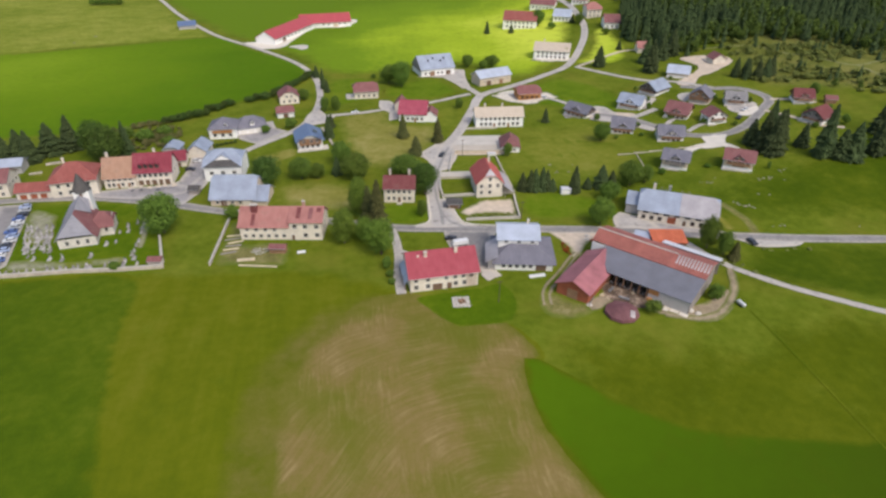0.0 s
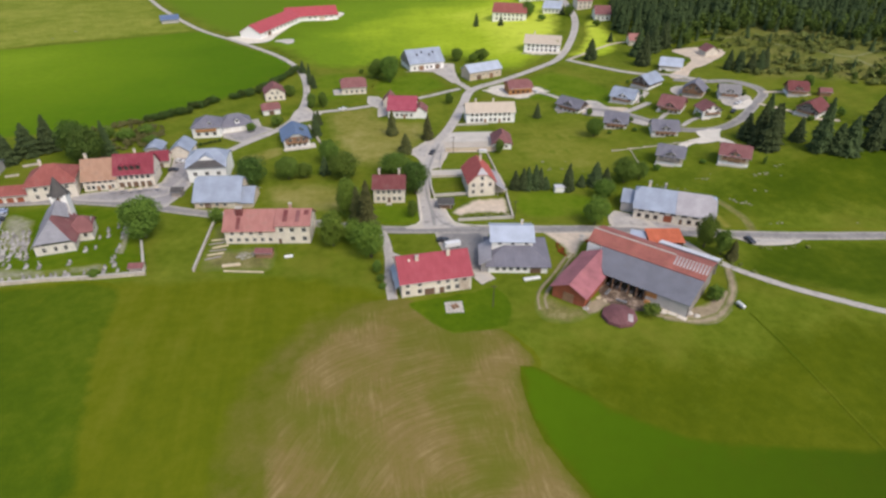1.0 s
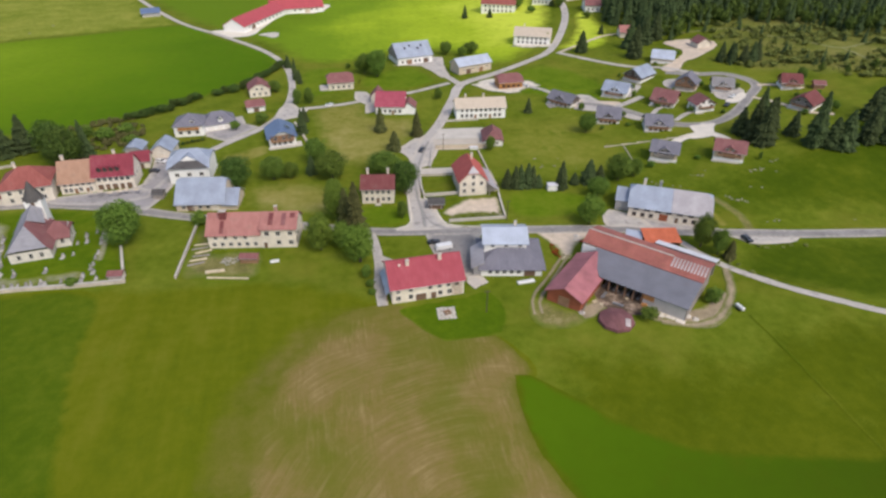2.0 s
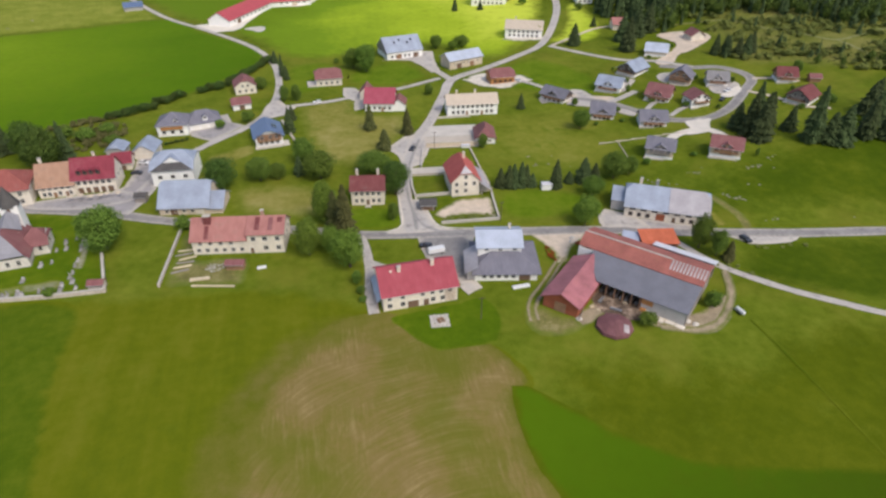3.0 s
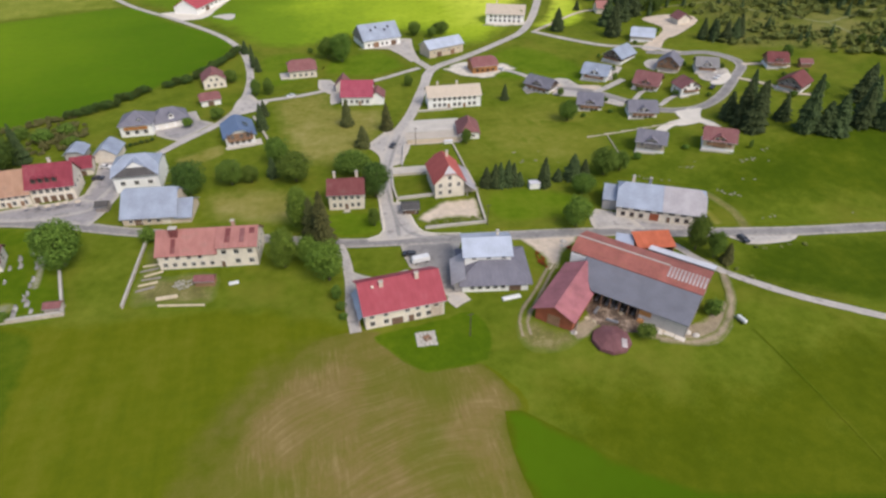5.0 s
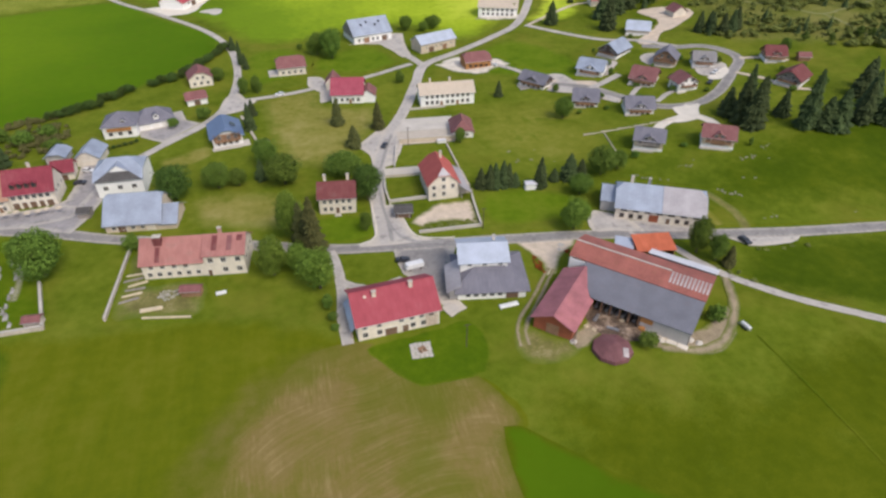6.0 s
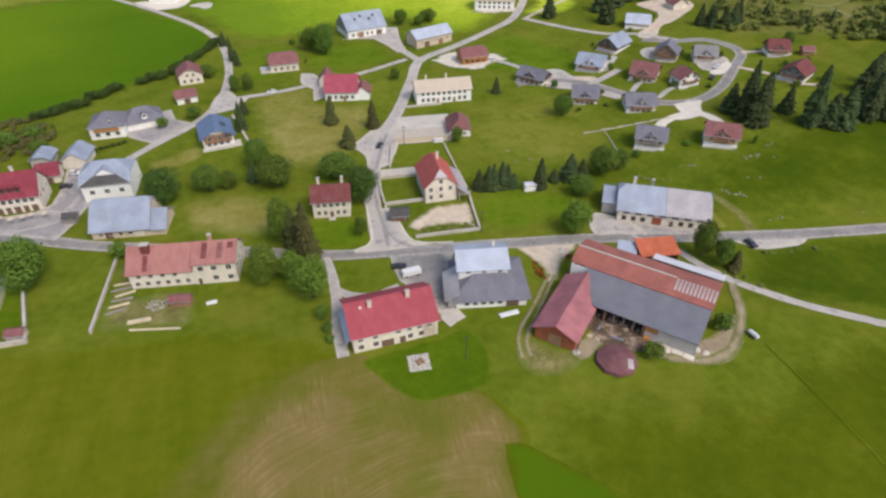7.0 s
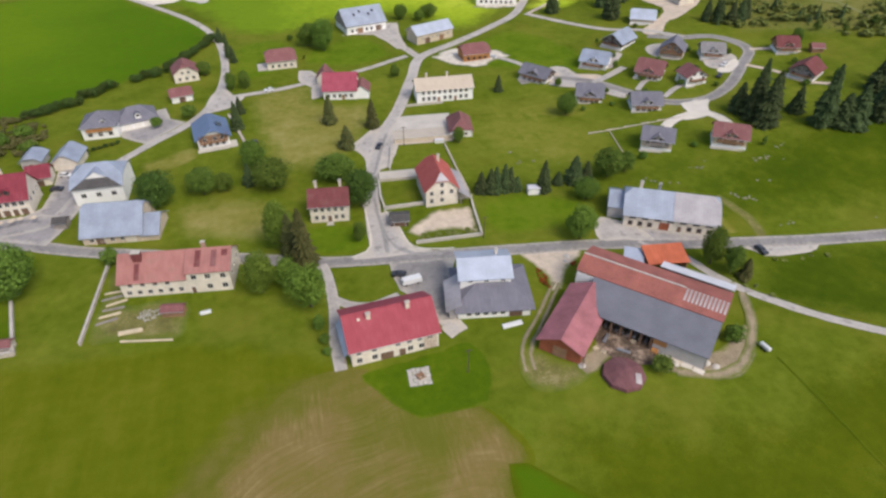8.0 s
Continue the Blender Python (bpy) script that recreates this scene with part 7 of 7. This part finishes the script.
run_wall("stone_wall", [(-135.8, 265.2), (-130.3, 266.9)], 0.7, 0.7, W_STONE, "pale stone terrace in the hillside garden", W_STONE)
run_wall("stone_wall", [(-138.9, 255.4), (-134.1, 256.5)], 0.6, 0.6, W_STONE, "pale stone terrace in the hillside garden", W_STONE)
run_wall("stone_wall", [(119.2, 237.6), (134, 237.0), (148, 236.6), (160, 236)], 0.35, 0.2, W_STONE, "pale dry-stone wall across the slope", W_STONE)
run_wall("stone_wall", [(127.5, 236.6), (126, 228), (124.7, 220.6)], 0.3, 0.12, W_STONE, "pale dry-stone wall down the slope", W_STONE)
# ---- graves ----
bm = bmesh.new()
add_box(bm, -0.42, 0.42, -0.1, 0.1, 0, 0.9)
for q in bm.verts:
    if q.co.z > 0.5:
        q.co.x *= 0.8
HEAD = bm_mesh("headstone", bm, GRAVE, 0.05)
bm = bmesh.new()
add_box(bm, -0.55, 0.55, -2.0, -0.14, 0, 0.28)
LEDGER = bm_mesh("ledger", bm, GRAVE, 0.05)
bm = bmesh.new()
add_box(bm, -0.07, 0.07, -0.07, 0.07, 0.9, 1.9)
add_box(bm, -0.35, 0.35, -0.06, 0.06, 1.4, 1.54)
CROSS = bm_mesh("cross", bm, GRAVE)
spots = [(-119.8 + 1.7 * i + 0.8 * j, 206 - 2.5 * j) for j in range(8) for i in range(6)] + [(-116 + 2.0 * k, 176.2) for k in range(22)] + [(-80 + 0.3 * k, 214 - 3.2 * k) for k in range(11)]
spots += [(-112, 186), (-109, 184), (-104, 183.5), (-101.5, 184.5), (-99, 183), (-93, 183), (-91, 183.4), (-86, 199), (-84.5, 203), (-83, 199.5), (-85, 192), (-88, 191), (-76, 180), (-78.5, 178.5), (-81, 205)]
for k, (x, y) in enumerate(spots):
    if rng.random() < 0.12:
        continue
    x, y = x + rng.normal() * 0.3, y + rng.normal() * 0.3
    s = 0.7 + 0.5 * rng.random()
    g = thing("gravestone", pose(x, y, 0.02, 0, 0, 6 + rng.normal() * 5) @ Matrix.Diagonal((s, s, s, 1)), "grey stone grave with headstone and ledger", "gravestone", "graves")
    part("headstone", HEAD, g)
    part("ledger", LEDGER, g)
    if k % 5 == 0:
        part("cross", CROSS, g)

# ---- vehicles ----


def car_meshes(L, Wd, H, colour, van=False):
    """Body lofted along its length, glass house, wheels."""
    bm = bmesh.new()
    prof = [(-0.5, 0.30), (-0.5, 0.62), (-0.44, 0.72), (-0.20, 0.78), (0.30, 0.80), (0.47, 0.76), (0.5, 0.6), (0.5, 0.30)] if not van else [(-0.5, 0.30), (-0.5, 0.75), (-0.46, 0.98), (-0.40, 1.05), (0.46, 1.05), (0.5, 0.95), (0.5, 0.6), (0.5, 0.30)]
    rows_ = []
    for sy, k in ((-0.5, 0.94), (-0.46, 1.0), (0.46, 1.0), (0.5, 0.94)):
        rows_.append([bm.verts.new((px_ * L, sy * Wd, pz * k * H * (0.98 if not van else 0.92))) for px_, pz in prof])
    for a, b in zip(rows_, rows_[1:]):
        for i in range(len(prof)):
            j = (i + 1) % len(prof)
            bm.faces.new((a[i], a[j], b[j], b[i]))
    bm.faces.new(rows_[0])
    bm.faces.new(rows_[-1][::-1])
    body = bm_mesh("body", bm, colour)
    bm = bmesh.new()
    if van:
        add_box(bm, -0.475 * L, -0.36 * L, -0.47 * Wd, 0.47 * Wd, 0.66 * H, 0.90 * H)
    else:
        lo, hi = ((-0.24, 0.44), (-0.08, 0.34))
        v = [bm.verts.new((x * L, y * Wd, z * H)) for (x0, x1), z, w in ((lo, 0.74, 0.47), (hi, 0.985, 0.38)) for x, y in ((x0, -w), (x1, -w), (x1, w), (x0, w))]
        for f in ((3, 2, 1, 0), (4, 5, 6, 7), (0, 1, 5, 4), (1, 2, 6, 5), (2, 3, 7, 6), (3, 0, 4, 7)):
            bm.faces.new([v[i] for i in f])
    glass = bm_mesh("window", bm, GLASS)
    bm = bmesh.new()
    z0, z1 = (0.985 * H, 1.02 * H)
    add_box(bm, -0.09 * L, 0.35 * L, -0.39 * Wd, 0.39 * Wd, z0, z1)
    roof = bm_mesh("roof", bm, colour, 0.02)
    bm = bmesh.new()
    bmesh.ops.create_cone(bm, cap_ends=True, segments=14, radius1=0.32, radius2=0.32, depth=0.22, matrix=pose(0, 0, 0, 90))
    return body, glass, None if van else roof, bm_mesh("wheel", bm, BLACK, 0.03)


def put_car(x, y, turn, colour, label, L=4.2, Wd=1.8, H=1.48, van=False, category="car", group="parked cars"):
    body, glass, roof, wheel = car_meshes(L, Wd, H, colour, van)
    c = thing("van" if van else "car", pose(x, y, lie(x, y) + 0.12, 0, 0, turn), label, category, group)
    part("body", body, c)
    part("window", glass, c)
    if roof:
        part("roof", roof, c)
    for sx in (-0.31, 0.31):
        for sy in (-0.46, 0.46):
            part("wheel", wheel, c, "", Matrix.Translation((sx * L, sy * Wd, 0.32)))


paints = ((P_BLUE, "blue"), (P_WHITE, "white"), (P_PALEBLUE, "pale blue"), (P_DARK, "dark"), (P_WHITE, "white"), (P_PALEBLUE, "pale blue"), (P_BLUE, "blue"), (P_SILVER, "silver"), (P_WHITE, "white"), (P_BLUE, "blue"), (P_DARK, "dark"), (P_SILVER, "silver"), (P_PALEBLUE, "pale blue"))
for k, (p, w) in enumerate(paints):
    f = k / (len(paints) - 1)
    put_car(-119.6 - 7.6 * f + rng.normal() * 0.3, 183 + 40 * f, 10 + rng.normal() * 3, p, w + " car parked beside the churchyard")
put_car(136.3, 158.4, 96, P_DARK, "dark car parked in the lay-by", 4.3)
put_car(34.2, 172.0, 6, P_WHITE, "white van parked in the yard", 5.6, 2.0, 2.2, True, "van")
put_car(31.6, 176.0, -20, P_DARK, "dark blue car parked beside the van")
put_car(-70.5, 259.5, 160, P_WHITE, "white car parked by the square")
put_car(-71.5, 250.5, 175, P_DARK, "dark car parked by the square")
put_car(39.5, 251, 62, P_DARK, "dark car on the street")
put_car(-6.6, 266.5, 10, P_DARK, "dark blue car beside the chalet")
put_car(110.0, 325.5, -50, P_WHITE, "white car by the timber house")
put_car(1.5, 315.4, 5, P_WHITE, "white car on the narrow lane")
put_car(192.5, 262.0, 40, P_DARK, "dark car on a chalet drive")
put_car(201.0, 271.0, 30, P_WHITE, "white car on a chalet drive")

# tank trailer at the field edge
tr = thing("tank_trailer", pose(112.0, 125.4, lie(112.0, 125.4), 0, 0, 100) @ Matrix.Diagonal((0.7, 0.7, 0.7, 1)), "white cylindrical tank trailer in the grass", "trailer")
bm = bmesh.new()
bmesh.ops.create_uvsphere(bm, u_segments=16, v_segments=10, radius=0.8)
for q in bm.verts:
    q.co.x = q.co.x * 0.7 + (1.7 if q.co.x > 0.01 else -1.7 if q.co.x < -0.01 else 0)
    q.co.z += 1.5
part("tank", bm_mesh("tank", bm, P_WHITE), tr)
bm = bmesh.new()
add_box(bm, -1.8, 3.4, -0.5, -0.38, 0.55, 0.72)
add_box(bm, -1.8, 3.4, 0.38, 0.5, 0.55, 0.72)
part("chassis", bm_mesh("chassis", bm, METAL), tr)
bm = bmesh.new()
bmesh.ops.create_cone(bm, cap_ends=True, segments=14, radius1=0.45, radius2=0.45, depth=0.26, matrix=pose(0, 0, 0, 90))
wh = bm_mesh("wheel", bm, BLACK, 0.04)
for sx in (-0.8, 0.5):
    for sy in (-0.85, 0.85):
        part("wheel", wh, tr, "", Matrix.Translation((sx, sy, 0.45)))

# ---- garden and yard things ----
def timber_stack(x, y, turn, n, half, pitch, height, material, label):
    """A low stack of planks lying side by side."""
    root = thing("timber_stack", pose(x, y, 0.05, 0, 0, turn), label, "timber", "garden timber")
    plank = box_mesh("plank", 2 * half, pitch * 0.9, height, material)
    for j in range(n):
        part("plank", plank, root, "", pose(0.12 * ((j * 5) % 3 - 1), (j - (n - 1) / 2) * pitch, height / 2, 0, 0, 1.5 * ((j * 7) % 3 - 1)))


for k in range(6):
    timber_stack(-45.0 + 0.5 * k % 2, 178 + 2.3 * k, 14 - 6 * (k % 3), 3, 2.6, 0.24, 0.22, TIMBER if k % 2 else W_GREYWOOD, "stack of pale sawn timber in the garden" if k % 2 else "stack of silvered old planks in the garden")
timber_stack(-38.4, 172.2, 2, 4, 2.8, 0.3, 0.5, TIMBER, "pile of pale planks at the garden's edge")
bm = bmesh.new()
for k in range(70):
    a, r_ = rng.random() * 6.28, 2.6 * rng.random() ** 0.5
    add_box(bm, -0.2, 0.2, -0.16, 0.16, 0, 0.16, pose(r_ * math.cos(a) * 1.2, r_ * math.sin(a), 0.02, 0, 0, rng.random() * 90))
thing("rubble_heap", pose(-34.5, 178, 0), "spread heap of grey stones in the garden", "stones", data=bm_mesh("rubble_heap", bm, GRAVE), kind="stuff")
bm = bmesh.new()
add_box(bm, -1.4, 1.4, -0.5, 0.5, 0.1, 0.85)
thing("water_trough", pose(-20.4, 174.6, 0, 0, 0, 6), "white plastic water trough in the grass", "trough", data=bm_mesh("water_trough", bm, P_WHITE, 0.12))
bm = bmesh.new()
add_box(bm, -2.7, 2.7, -0.7, 0.7, 0.05, 0.6)
thing("bench_box", pose(55.5, 149.4, 0, 0, 0, 4), "long white bench by the wall", "bench", data=bm_mesh("bench_box", bm, P_WHITE, 0.08))
pad = thing("terrace", pose(28.7, 139.2, lie(28.7, 139.2) + 0.12, 0, 0, -4), "square pale stone terrace in the lawn", "terrace")
for i in range(5):
    for j in range(5):
        bm = bmesh.new()
        add_box(bm, -0.49, 0.49, -0.49, 0.49, -0.3, 0.12 + 0.015 * ((i * 7 + j * 3) % 4))
        part("slab", bm_mesh("slab", bm, STONE_CAP if (i + j) % 3 else CONCRETE, 0.02), pad, "", pose((i - 2) * 1.06 + 0.07 * math.sin(5 * i + 3 * j), (j - 2) * 1.06 + 0.07 * math.cos(4 * i + 7 * j), 0, 0, 0, 4 * math.sin(3 * i + 8 * j)))
tb = thing("garden_table", pose(28.9, 139.0, lie(28.7, 139.2) + 0.25, 0, 0, 20), "wooden garden table with benches on the terrace", "table")
for nm, x0, x1, y0, y1, z0, z1 in (("tabletop", -0.9, 0.9, -0.4, 0.4, 0.68, 0.75), ("bench", -0.9, 0.9, -0.95, -0.65, 0.38, 0.45), ("bench", -0.9, 0.9, 0.65, 0.95, 0.38, 0.45), ("leg", -0.7, -0.6, -0.9, 0.9, 0.0, 0.68), ("leg", 0.6, 0.7, -0.9, 0.9, 0.0, 0.68)):
    bm = bmesh.new()
    add_box(bm, x0, x1, y0, y1, z0, z1)
    part(nm, bm_mesh(nm, bm, W_WOOD), tb)


def utility_pole(x, y, H=8.0):
    p = thing("utility_pole", pose(x, y, lie(x, y)), "weathered wooden utility pole", "pole", "utility poles")
    part("mast", tube_mesh("mast", 0.15, 0.10, -0.5, H, BARK, 8), p)
    bm = bmesh.new()
    add_box(bm, -0.9, 0.9, -0.06, 0.06, H - 0.5, H - 0.36)
    part("crossarm", bm_mesh("crossarm", bm, BARK), p)


for x, y in ((40.0, 137.5), (60, 186.5), (49.0, 250)):
    utility_pole(x, y)

# slabs and a covered stack before the barn
apron = thing("concrete_apron", pose(88.6, 127.6, lie(88.6, 127.6) + 0.1, 0, 0, -46), "broken pale concrete slabs before the barn", "slabs")
for k, (u, w, sx, sy) in enumerate(((-2.6, 0.2, 2.4, 2.0), (0.0, -0.2, 2.6, 2.2), (2.8, 0.3, 2.6, 1.8), (5.6, 0.0, 2.6, 1.6))):
    part("slab", box_mesh("slab", sx, sy, 0.3, PALE_SLAB, 0.04, -0.15), apron, "", pose(u, w, 0, 0, 0, 3 * (k % 3 - 1)))
bm = bmesh.new()
add_box(bm, -1.0, 1.0, -0.7, 0.7, 0, 1.1)
for q in bm.verts:
    if q.co.z > 0.5:
        q.co.x, q.co.y = q.co.x * 0.8, q.co.y * 0.7
thing("covered_stack", pose(85.4, 131.6, lie(85.4, 131.6) + 0.15, 0, 0, -40), "small stack under an orange tarpaulin", "stack", data=bm_mesh("covered_stack", bm, W_ORANGE, 0.15))

# dung heap, fences and clutter in the farmyard
bm = bmesh.new()
bmesh.ops.create_icosphere(bm, subdivisions=3, radius=1)
for q in bm.verts:
    k = 1 + 0.25 * noise.noise(q.co * 2.2)
    q.co = Vector((q.co.x * 3.6 * k, q.co.y * 2.4 * k, max(-0.2, q.co.z * 1.1 * k)))
thing("dung_mound", pose(82, 132, 0, 0, 0, -44), "dark mound of dung in the farmyard", "mound", data=bm_mesh("dung_mound", bm, MUD))
fence = thing("yard_fence", Matrix(), "weathered board fence round the farmyard", "fence")
line = [(66.5, 131.5), (69.0, 135.0), (70.5, 138.5), (73.5, 140.5)]
for (x0, y0), (x1, y1) in zip(line, line[1:]):
    d, a = math.dist((x0, y0), (x1, y1)), math.degrees(math.atan2(y1 - y0, x1 - x0))
    bm = bmesh.new()
    add_box(bm, -0.08, 0.08, -0.08, 0.08, -0.4, 1.3)
    part("post", bm_mesh("post", bm, W_GREYWOOD), fence, "", pose(x0, y0, lie(x0, y0), 0, 0, a))
    for z in (0.4, 0.8, 1.15):
        bm = bmesh.new()
        add_box(bm, 0, d, -0.1, -0.05, z - 0.08, z + 0.08)
        part("rail", bm_mesh("rail", bm, W_GREYWOOD), fence, "", pose(x0, y0, lie(x0, y0), 0, 0, a))
for k, (x, y, s) in enumerate(((66.8, 132.2, 1.0), (80.5, 171.5, 1.1), (79.2, 169.6, 0.8), (95.5, 125.2, 1.2), (97.2, 123.6, 1.0), (90.5, 128.6, 1.1))):
    bm = bmesh.new()
    bmesh.ops.create_icosphere(bm, subdivisions=2, radius=0.9 * s)
    for q in bm.verts:
        q.co = Vector((q.co.x * 1.2, q.co.y, max(-0.1, q.co.z * 0.8))) * (1 + 0.2 * noise.noise(q.co * 1.7 + Vector((k, 0, 0))))
    thing("boulder", pose(x, y, lie(x, y)), "pale limestone boulder at the yard's edge", "boulder", "boulders", bm_mesh("boulder", bm, STONE_CAP))

# troughs and pallets round the muck yard
bm = bmesh.new()
add_box(bm, -1.6, 1.6, -0.4, 0.4, 0.15, 0.6)
TROUGH = bm_mesh("feed_trough", bm, METAL, 0.06)
for x, y, a in ((76.2, 138.6, 42), (86.0, 131.6, -47), (78.4, 133.6, -40)):
    thing("feed_trough", pose(x, y, lie(x, y) + 0.1, 0, 0, a), "galvanised feed trough in the muck", "trough", "feed troughs", TROUGH)
bm = bmesh.new()
for j in range(5):
    add_box(bm, -0.6, 0.6, -0.5 + 0.24 * j, -0.36 + 0.24 * j, 0.12, 0.15)
for u in (-0.5, 0, 0.5):
    add_box(bm, u - 0.05, u + 0.05, -0.5, 0.6, 0, 0.12)
PALLET = bm_mesh("pallet", bm, TIMBER)
for k, (x, y, a) in enumerate(((72.4, 136.4, 15), (73.8, 134.8, 50), (82.4, 136.0, 5), (88.6, 128.4, 30), (90.0, 127.2, 60))):
    thing("pallet", pose(x, y, lie(x, y) + 0.12, 0, 0, a), "pale wooden pallet lying in the farmyard", "pallet", "pallets", PALLET)

# loose stones on the bank
bm = bmesh.new()
for x0, y0, x1, y1, n in ((146, 185, 150.5, 181, 26), (141, 203, 146, 200.6, 12), (162, 199.4, 171, 200.4, 20), (175, 203, 180, 205.6, 12), (119, 204, 134, 195, 16), (84.5, 235.5, 87, 226, 8), (158, 189, 162, 188, 5), (150, 168.4, 159, 167.4, 6)):
    for k in range(n // 3 + 1):
        f = rng.random()
        x, y = x0 + (x1 - x0) * f + rng.normal() * 0.8, y0 + (y1 - y0) * f + rng.normal() * 0.6
        s = 0.13 + 0.22 * rng.random()
        add_box(bm, -s * 1.3, s * 1.3, -s, s, -0.2, s * 0.6, pose(x, y, lie(x, y), 12 * rng.normal(), 12 * rng.normal(), 180 * rng.random()))
thing("stones", Matrix(), "loose pale stones scattered over the grassy bank", "stones", data=bm_mesh("stones", bm, ROCK), kind="stuff")

# terrace furniture before the inn
bm = bmesh.new()
bmesh.ops.create_cone(bm, cap_ends=False, segments=8, radius1=1.15, radius2=0.05, depth=0.5, matrix=Matrix.Translation((0, 0, 2.5)))
CANOPY = bm_mesh("canopy", bm, W_BEIGE)
for k in range(6):
    um = thing("parasol", pose(-90 + 3.2 * k + rng.normal() * 0.4, 231.5 + rng.normal() * 0.8, 0.1), "white parasol on the inn terrace", "parasol", "terrace parasols")
    part("canopy", CANOPY, um)
    part("pole", tube_mesh("pole", 0.03, 0.03, 0, 2.4, METAL, 6), um)
for x, y, s in ((92, 226, 0.8), (96, 233, 0.5), (100, 222, 0.4), (170, 200, 0.7), (174, 197, 0.5), (148, 205, 0.4), (143.2, 202.3, 0.7), (145.4, 202, 0.5), (148.3, 182.4, 1.0), (150.6, 181.2, 0.8), (146.6, 183.4, 0.6), (166.8, 200.1, 0.9), (168.6, 199, 0.6), (164.6, 200.6, 0.5), (178.6, 204.5, 0.6), (85.9, 234.4, 0.9), (85.8, 225.8, 0.6),
                (182.5, 163.3, 0.6), (150.6, 167.6, 0.5), (-206.9, 506.5, 1.2), (-198, 528.5, 1.3)):
    bm = bmesh.new()
    bmesh.ops.create_icosphere(bm, subdivisions=2, radius=s * 0.55)
    for q in bm.verts:
        q.co = Vector((q.co.x * 1.8, q.co.y, max(-0.1, q.co.z * 0.7))) * (1 + 0.25 * noise.noise(q.co * 2 + Vector((x, 0, 0))))
    thing("boulder", pose(x, y, lie(x, y)), "pale rock outcrop in the pasture", "boulder", "boulders", bm_mesh("boulder", bm, ROCK))
